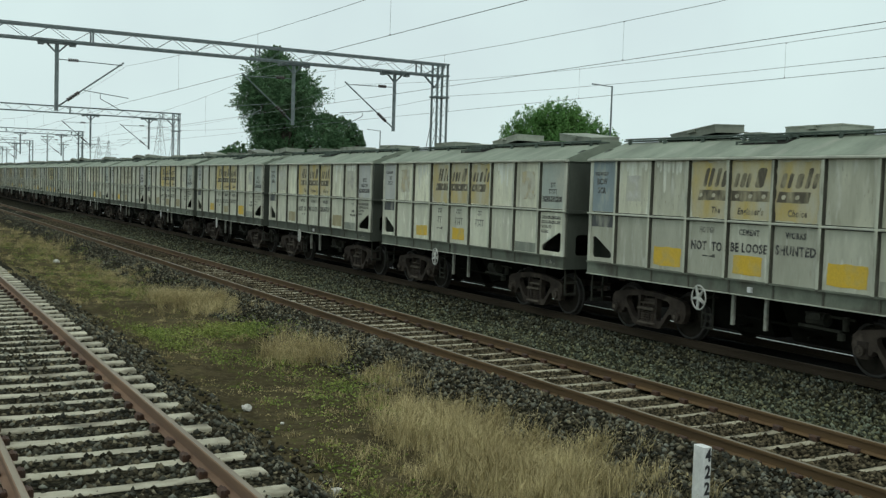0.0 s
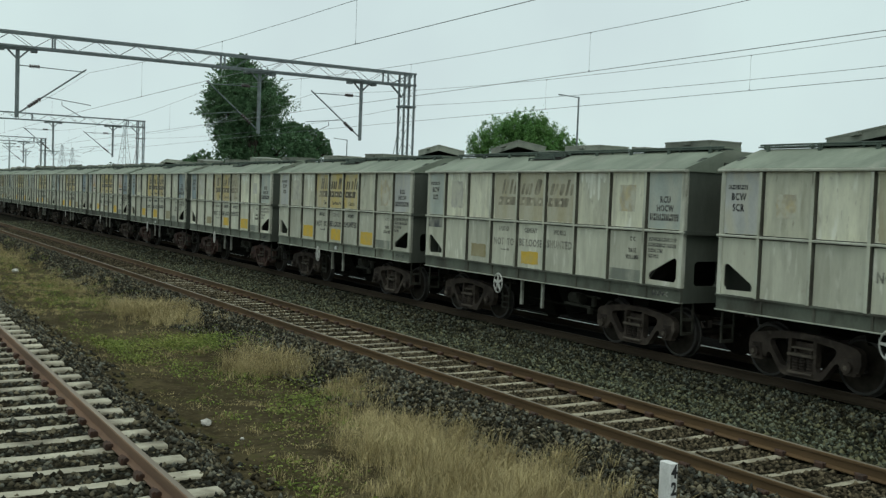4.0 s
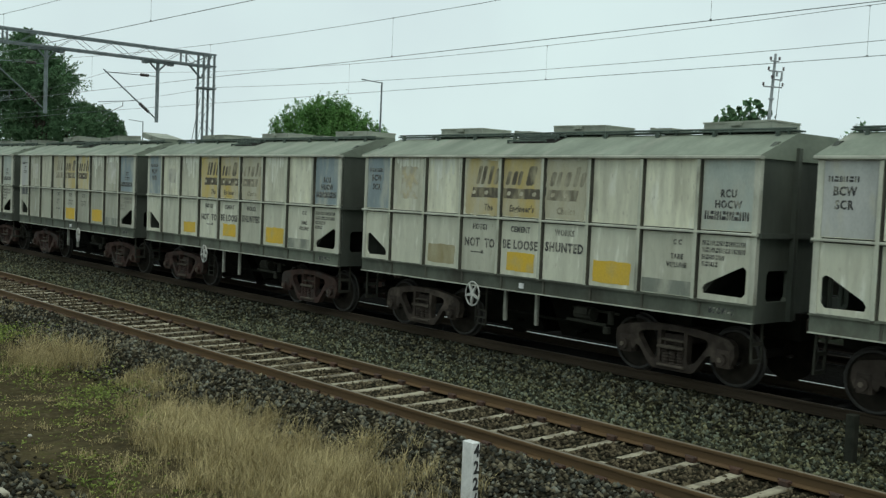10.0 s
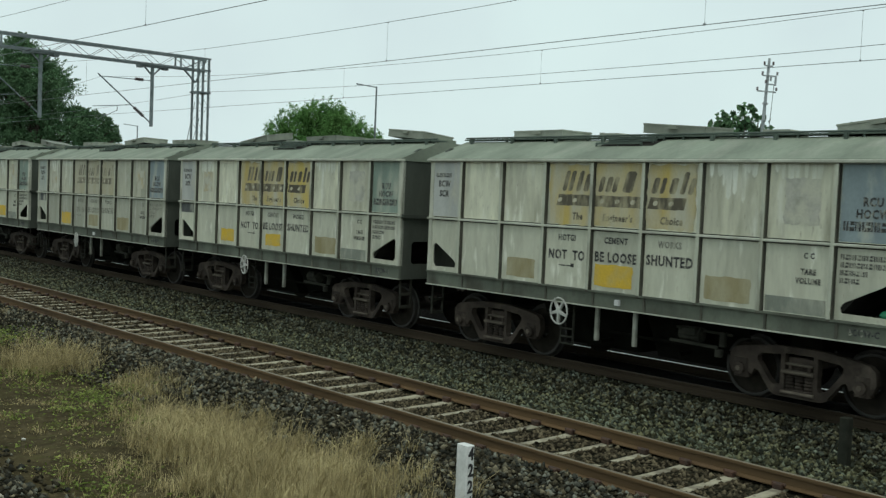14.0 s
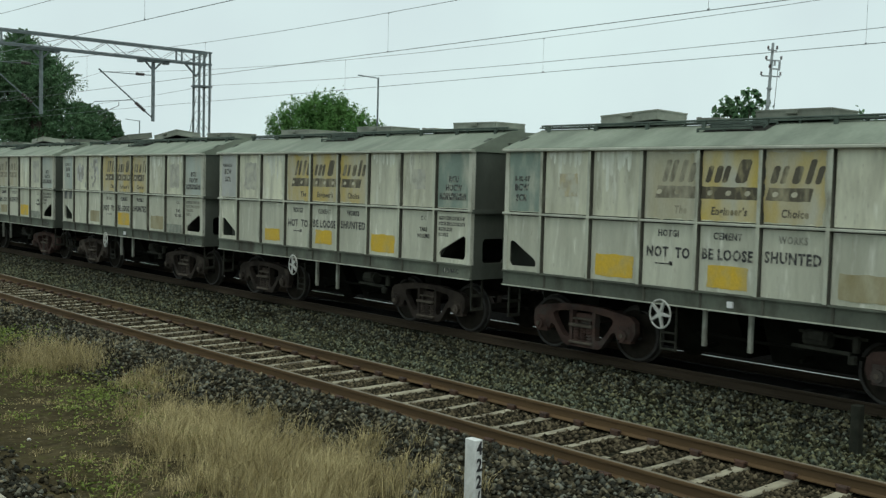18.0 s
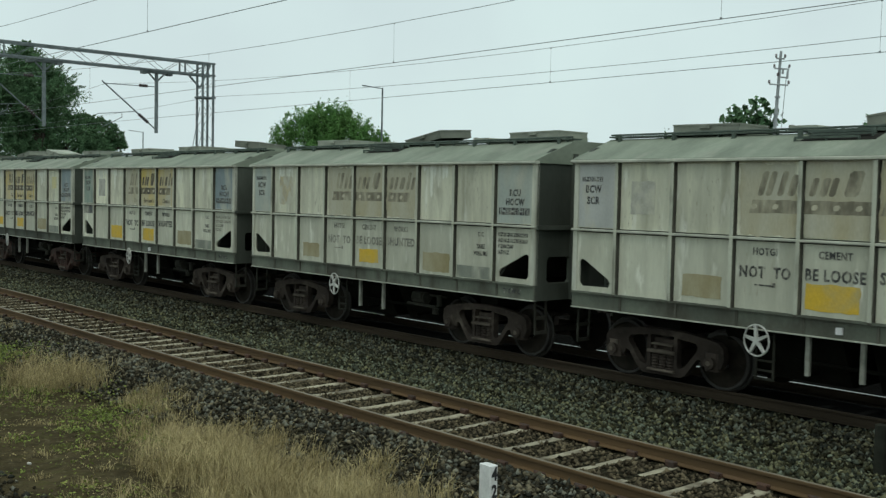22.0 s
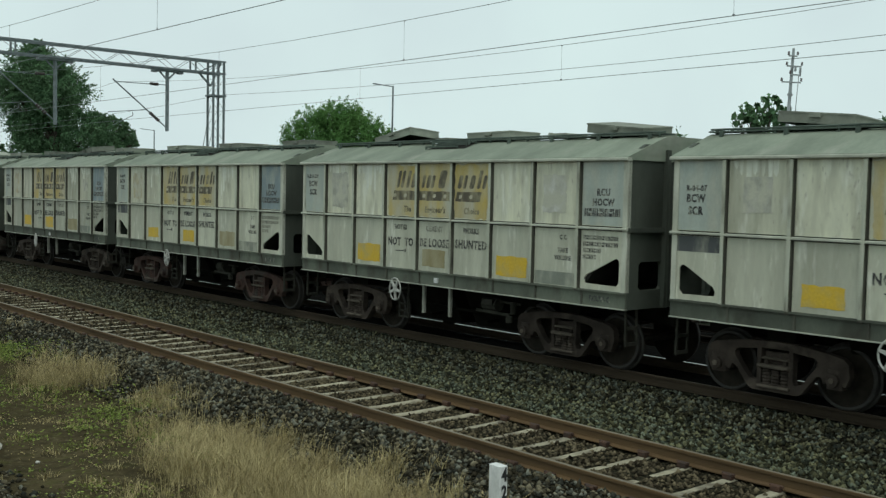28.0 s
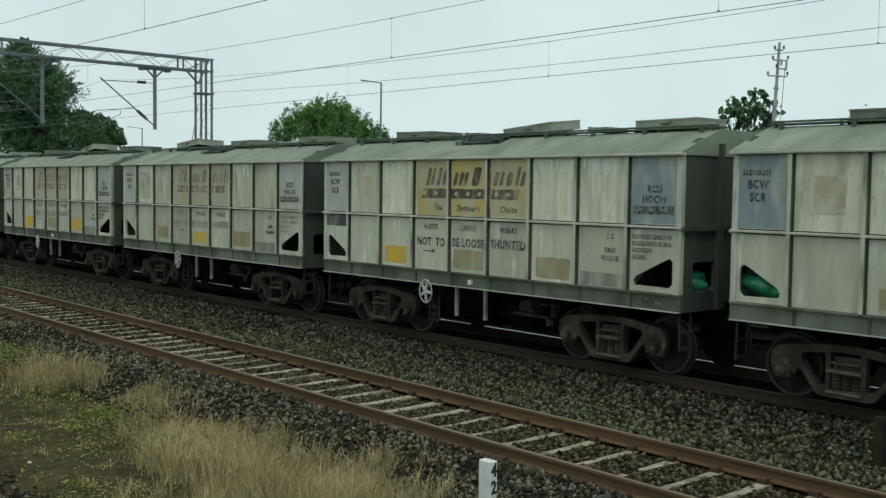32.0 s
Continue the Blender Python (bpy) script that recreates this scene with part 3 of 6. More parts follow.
def ground_material():
    """Gravel on the track beds, soil with sparse growth between them and on the fields."""
    m = bpy.data.materials.new("ground_gravel_and_soil")
    m.use_nodes = True
    t = m.node_tree
    n, li = t.nodes, t.links
    bs = n["Principled BSDF"]
    bs.inputs["Roughness"].default_value = 0.95
    bs.inputs["Specular IOR Level"].default_value = 0.02
    bs.inputs["Specular Tint"].default_value = (0, 0, 0, 1)
    geo = n.new("ShaderNodeNewGeometry")
    sep = n.new("ShaderNodeSeparateXYZ")
    li.new(geo.outputs["Position"], sep.inputs[0])

    def noise_node(s, d=5.0):
        x = n.new("ShaderNodeTexNoise")
        x.inputs["Scale"].default_value, x.inputs["Detail"].default_value = s, d
        li.new(geo.outputs["Position"], x.inputs["Vector"])
        return x.outputs[0]

    def ramp(src, a, b, lo=0.0, hi=1.0):
        x = n.new("ShaderNodeMapRange")
        for k, v in zip(("From Min", "From Max", "To Min", "To Max"), (a, b, lo, hi)):
            x.inputs[k].default_value = v
        li.new(src, x.inputs[0])
        return x.outputs[0]

    def op(kind, a, b):
        x = n.new("ShaderNodeMath")
        x.operation = kind
        for i, v in enumerate((a, b)):
            if isinstance(v, float):
                x.inputs[i].default_value = v
            else:
                li.new(v, x.inputs[i])
        return x.outputs[0]

    def mix(fac, a, b):
        x = n.new("ShaderNodeMix")
        x.data_type = "RGBA"
        li.new(fac, x.inputs[0])
        for i, v in ((6, a), (7, b)):
            if isinstance(v, tuple):
                x.inputs[i].default_value = (*v, 1)
            else:
                li.new(v, x.inputs[i])
        return x.outputs[2]

    vor = n.new("ShaderNodeTexVoronoi")
    vor.inputs["Scale"].default_value = 19.0
    li.new(geo.outputs["Position"], vor.inputs["Vector"])
    gravel = mix(ramp(vor.outputs["Distance"], 0.15, 0.6), (0.050, 0.044, 0.028), (0.006, 0.006, 0.004))
    gravel = mix(ramp(noise_node(9.0), 0.45, 0.7, 0.0, 0.4), gravel, (0.070, 0.065, 0.042))
    soil = mix(ramp(noise_node(1.1), 0.4, 0.62), (0.055, 0.044, 0.023), (0.088, 0.071, 0.037))
    soil = mix(ramp(noise_node(2.7, 6.0), 0.52, 0.66, 0.0, 0.45), soil, (0.070, 0.074, 0.021))
    soil = mix(ramp(noise_node(14.0), 0.56, 0.74, 0.0, 0.7), soil, (0.155, 0.135, 0.080))
    soil = mix(ramp(noise_node(5.3, 7.0), 0.50, 0.62, 0.0, 0.55), soil, (0.030, 0.026, 0.015))
    wob = op("MULTIPLY", op("SUBTRACT", noise_node(1.6), 0.5), 1.1)
    x = op("ADD", sep.outputs[0], wob)
    strip = op("MULTIPLY", ramp(x, 4.05, 4.35), ramp(x, 7.95, 7.6))
    field = ramp(x, -3.5, -4.5)
    # shade under and behind the train is put into the gravel colour
    train_shade = ramp(x, 13.3, 15.2)
    gravel = mix(train_shade, gravel, (0.004, 0.0037, 0.003))
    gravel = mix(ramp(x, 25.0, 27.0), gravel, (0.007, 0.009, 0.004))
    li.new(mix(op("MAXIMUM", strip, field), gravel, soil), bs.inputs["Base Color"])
    b = n.new("ShaderNodeBump")
    b.inputs["Strength"].default_value, b.inputs["Distance"].default_value = 0.8, 0.03
    li.new(op("ADD", vor.outputs["Distance"], noise_node(11.0)), b.inputs["Height"])
    li.new(b.outputs[0], bs.inputs["Normal"])
    return m


def build_ground():
    xs = np.unique(np.concatenate([PX, np.arange(-4, 24.5, 0.25), np.linspace(24.5, 60, 12)]))
    ys = np.unique(np.concatenate([[-300, -100, -40, -20], np.arange(-10, 60, 0.4), np.arange(60, 140, 2.0), np.linspace(140, 700, 40), [1200, 2500]]))
    X, Y = np.meshgrid(xs, ys)
    v = np.stack([X, Y, ground_z(X, Y)], -1).reshape(-1, 3)
    nx = len(xs)
    i = (np.arange(len(ys) - 1)[:, None] * nx + np.arange(nx - 1)[None]).ravel()
    f = np.stack([i, i + 1, i + nx + 1, i + nx], 1)
    ob = new("ground", grid_mesh("ground", v, f, ground_material(), True))
    tagged(ob, "dark gravel track beds with a strip of bare soil between", "ground", kind="structure")


RAIL_SECTION = [(-0.075, -0.172), (0.075, -0.172), (0.075, -0.160), (0.012, -0.140), (0.010, -0.050), (0.036, -0.038), (0.036, -0.008), (0.028, 0.0), (-0.028, 0.0),
                (-0.036, -0.008), (-0.036, -0.038), (-0.010, -0.050), (-0.012, -0.140), (-0.075, -0.160)]


def build_rails():
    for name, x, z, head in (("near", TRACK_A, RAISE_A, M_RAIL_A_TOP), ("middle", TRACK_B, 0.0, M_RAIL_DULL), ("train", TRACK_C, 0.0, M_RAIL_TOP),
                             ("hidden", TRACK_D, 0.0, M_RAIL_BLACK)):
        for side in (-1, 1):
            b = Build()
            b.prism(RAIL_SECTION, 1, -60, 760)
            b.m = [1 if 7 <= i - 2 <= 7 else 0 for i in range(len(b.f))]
            # near head is browned to stand for the dark underside it mirrors
            top = M_RAIL_NO_GLINT if name == "train" and side < 0 else head
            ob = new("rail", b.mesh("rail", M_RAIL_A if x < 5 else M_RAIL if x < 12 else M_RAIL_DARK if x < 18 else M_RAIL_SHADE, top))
            ob.location = (x + side * GAUGE / 2, 0, z)
            tagged(ob, "rusty brown steel rail clipped to concrete sleepers", "rail", "rails", "structure")


def sleeper_mesh(mat, slim=1.0):
    """A concrete sleeper, high under the rails and dished between them, with its rail clips."""
    b = Build()
    st = [(-1.375, 0.115, 0.0), (-1.05, 0.118, -0.004), (-0.6, 0.10, -0.022), (0.0, 0.095, -0.03), (0.6, 0.10, -0.022), (1.05, 0.118, -0.004), (1.375, 0.115, 0.0)]
    v, f = [], []
    for x, w, z in st:
        w *= slim
        v += [(x, -w - 0.03, -0.2), (x, -w, z - 0.012), (x, -w + 0.012, z), (x, w - 0.012, z), (x, w, z - 0.012), (x, w + 0.03, -0.2)]
    for i in range(len(st) - 1):
        o = i * 6
        f += [(o + j, o + j + 1, o + j + 7, o + j + 6) for j in range(5)]
    f += [tuple(range(6)), tuple(range(6 * len(st) - 1, 6 * len(st) - 7, -1))]
    b.add(v, f, 0)
    for r in (-GAUGE / 2, GAUGE / 2):
        for s in (-1, 1):
            x = r + s * 0.105
            b.box((x - 0.042, -0.060, -0.02), (x + 0.042, 0.060, 0.055), 1, 0.012)
            b.tube((x, -0.085, 0.045), (x, 0.085, 0.045), 0.02, n=5, slot=1)
    return b.mesh("sleeper", mat, M_CLIP)


def build_sleepers():
    rng = random.Random(5)
    for label, x, z, y0, step, n, mat in (("pale concrete sleeper set in grey ballast", TRACK_A, RAISE_A, 3.636 - 18 * 0.642, 0.642, 180, M_SLEEPER),
                                          ("dusty concrete sleeper half buried in ballast", TRACK_B, 0.0, 3.175 - 18 * 0.643, 0.643, 180, M_SLEEPER_B)):
        bed = thing("track_bed", "row of concrete sleepers under a railway track", "track", kind="structure")
        me = sleeper_mesh(mat, 1.0 if z else 0.66)
        for i in range(n):
            y = y0 + i * step
            sunk = 0.0 if z else min(0.034, max(0.0, (y - 30) * 0.0016)) * rng.uniform(0.6, 1.25)
            part("sleeper", me, bed, pose(x + rng.uniform(-0.015, 0.015), y, z - 0.172 - sunk, 0, 0, rng.uniform(-0.5, 0.5)))
    # the rest, far off or under the train
    for x, z, y0, step, n, mat in ((TRACK_A, RAISE_A, 3.636 + 162 * 0.642, 0.642, 400, M_SLEEPER), (TRACK_B, 0.0, 3.175 + 162 * 0.643, 0.643, 400, M_SLEEPER_B),
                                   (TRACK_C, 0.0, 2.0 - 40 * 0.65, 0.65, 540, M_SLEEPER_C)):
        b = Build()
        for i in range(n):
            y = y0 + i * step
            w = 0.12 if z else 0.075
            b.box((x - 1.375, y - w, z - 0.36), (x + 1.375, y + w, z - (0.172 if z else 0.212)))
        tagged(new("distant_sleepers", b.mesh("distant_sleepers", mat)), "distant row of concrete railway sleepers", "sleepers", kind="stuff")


def scatter_stones(name, label, areas, mat, seed, size=(0.024, 0.056)):
    """Angular stones strewn over strips (x0, x1, y0, y1, per square metre, rise), joined into one mesh."""
    rng = np.random.default_rng(seed)
    base = np.array([(1, 0, 0), (0, 1, 0), (-1, 0, 0), (0, -1, 0), (0.15, 0.1, 0.85), (-0.1, 0, -0.8)], float)
    tri = np.array([(0, 1, 4), (1, 2, 4), (2, 3, 4), (3, 0, 4), (1, 0, 5), (2, 1, 5), (3, 2, 5), (0, 3, 5)])
    V = []
    for x0, x1, y0, y1, density, rise, avoid in areas:
        n = int((x1 - x0) * (y1 - y0) * density)
        x, y = rng.uniform(x0, x1, n), y0 + (y1 - y0) * rng.uniform(0, 1, n)
        if avoid:
            c, z0, first, step = avoid
            keep = (np.abs(np.abs(x - c) - GAUGE / 2) > 0.10)
            near = np.abs((y - first + step / 2) % step - step / 2) < (0.085 if z0 else 0.062)
            keep &= ~(near & (np.abs(x - c) < 1.36) & (rng.uniform(0, 1, n) < 0.93))
            x, y = x[keep], y[keep]
        n = len(x)
        s = rng.uniform(size[0], size[1], n)
        z = ground_z(x, y) + rise + s * 0.35
        a = rng.uniform(0, 2 * np.pi, n)
        jit = rng.uniform(0.55, 1.35, (n, 6, 3))
        p = base[None] * jit * s[:, None, None] + rng.normal(0, 0.12, (n, 6, 3)) * s[:, None, None]
        ca, sa = np.cos(a)[:, None], np.sin(a)[:, None]
        q = np.stack([p[..., 0] * ca - p[..., 1] * sa, p[..., 0] * sa + p[..., 1] * ca, p[..., 2]], -1)
        V.append(q + np.stack([x, y, z], -1)[:, None])
    V = np.concatenate(V)
    f = (tri[None] + (np.arange(len(V)) * 6)[:, None, None]).reshape(-1, 3)
    ob = new(name, grid_mesh(name, V.reshape(-1, 3), f, mat))
    return tagged(ob, label, "ballast", kind="stuff")


def build_ballast():
    a = (TRACK_A, RAISE_A, 3.636, 0.642)
    b = (TRACK_B, 0.0, 3.175, 0.643)
    scatter_stones("ballast", "dark grey crushed stone between the tracks",
                   [(11.26, 13.7, 3, 22, 330, 0.0, None), (11.26, 13.7, 22, 45, 190, 0.0, None), (11.26, 13.7, 45, 95, 85, 0.0, None)],
                   M_STONE, 3, (0.022, 0.055))
    scatter_stones("ballast", "weathered brown-grey crushed stone beside the soil strip",
                   [(8.0, 9.36, 5, 22, 340, 0.0, None), (8.0, 9.36, 22, 45, 150, 0.0, None), (8.0, 9.36, 45, 95, 70, 0.0, None), (7.6, 9.3, 4, 26, 22, 0.012, None)],
                   M_STONE_W, 13, (0.018, 0.050))
    scatter_stones("ballast", "darker crushed stone beside the train's track", [(13.5, 15.15, 3, 22, 330, 0.0, None), (13.5, 15.15, 22, 45, 190, 0.0, None), (13.5, 15.15, 45, 95, 85, 0.0, None)], M_STONE_DARK, 9, (0.022, 0.055))
    scatter_stones("ballast", "dusty brown crushed stone between the rails", [(9.45, 11.17, 4, 22, 300, -0.005, b), (9.45, 11.17, 22, 45, 170, 0.0, b), (9.45, 11.17, 45, 80, 80, 0.01, None)], M_STONE_B, 4, (0.018, 0.040))
    scatter_stones("ballast", "grey crushed stone around pale sleepers", [(0.2, 3.3, 6, 24, 230, -0.01, a), (3.3, 4.3, 6, 30, 300, 0.0, None), (-0.1, 4.2, -4, 6, 130, -0.01, None)], M_STONE_W, 6, (0.02, 0.046))
    scatter_stones("ballast", "scattered stones at the edge of the soil strip", [(7.5, 8.0, 5, 45, 110, 0.0, None), (4.3, 4.7, 6, 40, 60, 0.0, None)], M_STONE_W, 8)


# ---------------------------------------------------------------- the goods train
PITCH = 11.104           # from wagon to wagon
HALF_L, HALF_W = 5.075, 1.63
Z_SILL, Z_FLOOR, Z_MID, Z_EAVE, Z_DECK = 1.19, 1.49, 2.59, 3.82, 4.30
POSTS = [5.075, 4.085, 2.925, 1.775, 0.635, -0.50, -1.65, -2.81, -3.97, -5.075]   # side ribs, from the far end to the near end
AXLES = [4.35, 2.33, -2.33, -4.35]
LOGO_BAYS = (3, 4, 5)
# per wagon: far plate, near plate, dark band, logo 0..3, patches on the bays 2, 4, 6 and 7 (y yellow, t faded, g grey, - none), bogies (r red), lettering 0..3 (H in another script)
LOOKS = {0: "db12yyy-.3", 1: "wb12yy--.H", 2: "bw12t-t-.2", 3: "wb13yty-.2", 4: "bb13ttt-.3", 5: "ww01yt--.1", 6: "wb01-yt-.1", 7: "bb11ty--.1", 8: "ww03yyy-.3",
         9: "db02tyygr3", 10: "dd03yyt-r3", 11: "dd03yty-.3", 12: "dd03yyt-.2", 13: "bb03yyt-.3", 14: "bb13yty-.3", 15: "wd01yyt-.2", 16: "db02tyy-.2", 17: "dd03yyygr3",
         18: "wd12-yy-rH", 19: "bb03yyy-rH", 20: "wb12tty-r2", 21: "bd12yyy-.2", 22: "wd02tyt-.3", 23: "wg12yyt-.2", 24: "bd11ytt-.1", 25: "bg02yyy-.2", 26: "gg02yyy-r2",
         27: "gg03yyy-.2", 28: "gg02yyt-r3", 29: "wg02yyy-.3", 30: "bb12tyt-.3", 31: "bb01yty-r3", 32: "wb01tytg.2", 33: "bb03ytyg.1", 34: "wb01tyy-.2", 35: "bb01tyt-.1",
         36: "gd13yyt-.3", 37: "bd13yyt-r3", 38: "bd03yyy-.2", 39: "db02yyy-r3", 40: "bg02tyt-.2", 41: "wb11ytt-.1", 42: "bb02yyy-.3", 43: "bd12yty-.3", 44: "bb02ytyg.2",
         45: "bd12yytgr3", 46: "bd12yyt-.3", 47: "bd13yyy-.3", 48: "gb02tty-.2", 49: "dw01tyy-.1", 50: "bd12ytt-.2", 51: "ww01tyt-.1", 52: "bb01yty-.1"}
# bays of the sign that are better or worse kept than the rest
BAYS = {8: (2, 3, 3), 9: (2, 2, 1), 10: (3, 3, 2), 11: (2, 3, 3), 12: (3, 2, 3), 13: (3, 2, 2), 16: (2, 2, 1), 17: (3, 2, 1), 18: (1, 2, 3), 27: (2, 3, 3), 28: (1, 3, 2), 33: (3, 3, 2), 36: (1, 3, 2),
        37: (2, 3, 2), 38: (3, 2, 2), 39: (1, 2, 1), 47: (2, 3, 3), 48: (1, 1, 1), 50: (2, 3, 2), 23: (2, 2, 3), 15: (1, 2, 0)}
FRESH, DUSTY, GRIMY = (1, 9, 19, 20, 21, 36), (0, 8, 5, 32, 51), (46, 41, 24, 18, 48)     # wagons with cleaner and with dirtier paint
DATES = {9: "R-04-07", 20: "R-02-07", 28: "R-02-07", 43: "R-04-07", 45: "R-04-07"}     # repair dates that are still plain
LOWER = {28: -0.22, 43: -0.16}     # wagons whose end lettering sits lower on its plate
WAGONS = 54
YARD0 = 14.285           # first wagon's middle at the start
# seconds and the train's advance, in wagon lengths
ADVANCE = [(0, 0.0), (1, 1.625), (2, 3.239), (3, 4.851), (4, 6.461), (5, 8.069), (6, 9.673), (7, 11.270), (8, 12.860), (9, 14.441), (10, 16.016), (11, 17.577),
           (12, 19.133), (13, 20.687), (14, 22.239), (15.5, 24.564), (17, 26.886), (18, 28.430), (19, 29.970), (20, 31.505), (21, 33.036), (23, 36.096), (25, 39.155),
           (28, 43.739), (30, 46.801), (32, 49.864)]


def advance(t):
    ts, ss = [a for a, b in ADVANCE], [b for a, b in ADVANCE]
    return float(np.interp(t, ts, ss))


def bay_span(i, gap=0.035):
    return POSTS[i + 1] + gap, POSTS[i] - gap


def wagon_meshes():
    me = {}
    x = -HALF_W
    # hopper body: sides behind the plates, ends, floor and the cut-away hopper ends at both ends
    b = Build()
    b.box((x + 0.03, -4.06, Z_FLOOR + 0.02), (HALF_W - 0.03, 4.06, Z_EAVE - 0.02))
    for i in range(9):
        y0, y1 = bay_span(i, 0.06)
        for z0, z1 in ((Z_FLOOR + 0.01, Z_MID - 0.04), (Z_MID + 0.04, Z_EAVE - 0.04)):
            b.box((HALF_W - 0.035, y0, z0), (HALF_W, y1, z1), 1)
    for y in POSTS:
        b.box((HALF_W - 0.03, y - 0.025, Z_FLOOR), (HALF_W + 0.05, y + 0.025, Z_EAVE - 0.02))
    b.box((HALF_W - 0.03, -HALF_L, Z_MID - 0.025), (HALF_W + 0.06, HALF_L, Z_MID + 0.025))
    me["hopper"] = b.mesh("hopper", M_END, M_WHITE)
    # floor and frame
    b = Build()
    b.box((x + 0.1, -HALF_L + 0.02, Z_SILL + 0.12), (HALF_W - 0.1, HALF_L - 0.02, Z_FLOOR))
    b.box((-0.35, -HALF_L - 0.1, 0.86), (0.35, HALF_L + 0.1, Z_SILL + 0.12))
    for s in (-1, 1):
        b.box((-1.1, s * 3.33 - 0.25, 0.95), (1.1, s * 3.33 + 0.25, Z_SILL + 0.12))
    me["underframe"] = b.mesh("underframe", M_UNDER_SHADE)
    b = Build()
    # chutes are stretched wide and low to shut out lit ground behind
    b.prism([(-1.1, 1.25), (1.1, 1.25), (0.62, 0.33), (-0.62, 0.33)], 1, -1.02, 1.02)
    me["chute"] = b.mesh("hopper_chute", M_UNDER_SHADE)
    b = Build()
    b.box((x - 0.01, -HALF_L, Z_SILL), (x + 0.05, HALF_L, Z_FLOOR - 0.01))
    b.box((x - 0.045, -HALF_L, Z_SILL), (x + 0.05, HALF_L, Z_SILL + 0.018), 2)
    b.box((x - 0.055, -HALF_L, Z_FLOOR - 0.03), (x + 0.05, HALF_L, Z_FLOOR))
    for y in POSTS[1:-1]:
        b.box((x - 0.035, y - 0.138, Z_SILL + 0.02), (x + 0.03, y - 0.102, Z_FLOOR - 0.03), 1)
    me["solebar"] = b.mesh("solebar", M_SOLE, M_RIB, M_RAILING)
    # upper and lower bay plates, one mesh a width, dished a little
    for w in sorted({round(POSTS[i] - POSTS[i + 1], 3) for i in range(9)}):
        for key, z0, z1, mat in (("upper", Z_MID + 0.04, Z_EAVE - 0.035, M_WHITE), ("lower", Z_FLOOR + 0.005, Z_MID - 0.04, M_WHITE_LOW)):
            h = w / 2 - 0.06
            b = Build()
            zm = (z0 + z1) / 2
            v = [(0.0, -h, z0), (0.0, h, z0), (0.0, h, z1), (0.0, -h, z1), (0.0015, -h + 0.1, z0 + 0.1), (0.0015, h - 0.1, z0 + 0.1), (0.0015, h - 0.1, z1 - 0.1),
                 (0.0015, -h + 0.1, z1 - 0.1), (0.04, -h, z0), (0.04, h, z0), (0.04, h, z1), (0.04, -h, z1)]
            f = [(4, 7, 6, 5), (0, 4, 5, 1), (1, 5, 6, 2), (2, 6, 7, 3), (3, 7, 4, 0), (8, 9, 10, 11), (0, 1, 9, 8), (1, 2, 10, 9), (2, 3, 11, 10), (3, 0, 8, 11)]
            b.add(v, f)
            me[key, w] = b.mesh("bay_plate", mat)
    # end bays: lower plate with the slanted opening to the hopper end
    for s in (-1, 1):
        w = 1.0 if s > 0 else 1.105
        h = w / 2 - 0.06
        z0, z1 = Z_FLOOR + 0.005, Z_MID - 0.04
        hole = [(-h + 0.10, z0 + 0.10), (h - 0.16, z0 + 0.09), (h - 0.10, z0 + 0.16), (h - 0.10, z0 + 0.53), (h - 0.16, z0 + 0.58), (h - 0.24, z0 + 0.55),
                (-h + 0.13, z0 + 0.25), (-h + 0.08, z0 + 0.18)]
        hole = [(s * p, q) for p, q in hole]
        me["cut", s] = plate_with_holes([(-h, z0), (h, z0), (h, z1), (-h, z1)], [hole if s > 0 else hole[::-1]], 0, 0.0, 0.03, "cut_plate", M_WHITE_LOW)
        # the cover of the end bay, slanted hopper plate and end wall with its square opening
        b = Build()
        y0, y1 = s * 4.06, s * 5.06
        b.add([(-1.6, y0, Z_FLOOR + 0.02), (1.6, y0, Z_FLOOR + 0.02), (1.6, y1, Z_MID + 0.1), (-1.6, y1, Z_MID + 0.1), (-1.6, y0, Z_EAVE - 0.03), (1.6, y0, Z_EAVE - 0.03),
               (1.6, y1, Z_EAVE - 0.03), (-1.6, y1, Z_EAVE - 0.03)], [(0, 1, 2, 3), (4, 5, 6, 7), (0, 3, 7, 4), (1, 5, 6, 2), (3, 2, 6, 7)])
        # slanted plate is coloured near black for the shade inside the opening
        me["slope", s] = b.mesh("hopper_end", M_OPENING_SHADE)
        e0, e1 = (4.99, 5.075) if s > 0 else (-4.99, -5.075)
        ope = [(-1.24, 1.52), (-0.70, 1.52), (-0.64, 1.58), (-0.64, 1.96), (-0.70, 2.02), (-1.24, 2.02), (-1.30, 1.96), (-1.30, 1.58)]
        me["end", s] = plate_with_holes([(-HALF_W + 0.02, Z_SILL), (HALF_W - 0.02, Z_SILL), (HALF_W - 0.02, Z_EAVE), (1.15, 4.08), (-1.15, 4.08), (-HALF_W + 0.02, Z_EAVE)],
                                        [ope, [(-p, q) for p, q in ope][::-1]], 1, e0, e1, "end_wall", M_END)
        b = Build()
        for bx in (-0.62, 0.62):
            b.box((bx - 0.05, s * 5.075, Z_SILL), (bx + 0.05, s * 5.15, 4.0), 0, 0.01)
        b.box((-HALF_W, s * 5.075, Z_MID - 0.05), (HALF_W, s * 5.14, Z_MID + 0.03))
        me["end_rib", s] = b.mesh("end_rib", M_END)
        # coupler and buffing gear, steps
        b = Build()
        b.box((-0.16, min(s * 5.0, s * 5.42), 0.98), (0.16, max(s * 5.0, s * 5.42), 1.22), 0, 0.03)
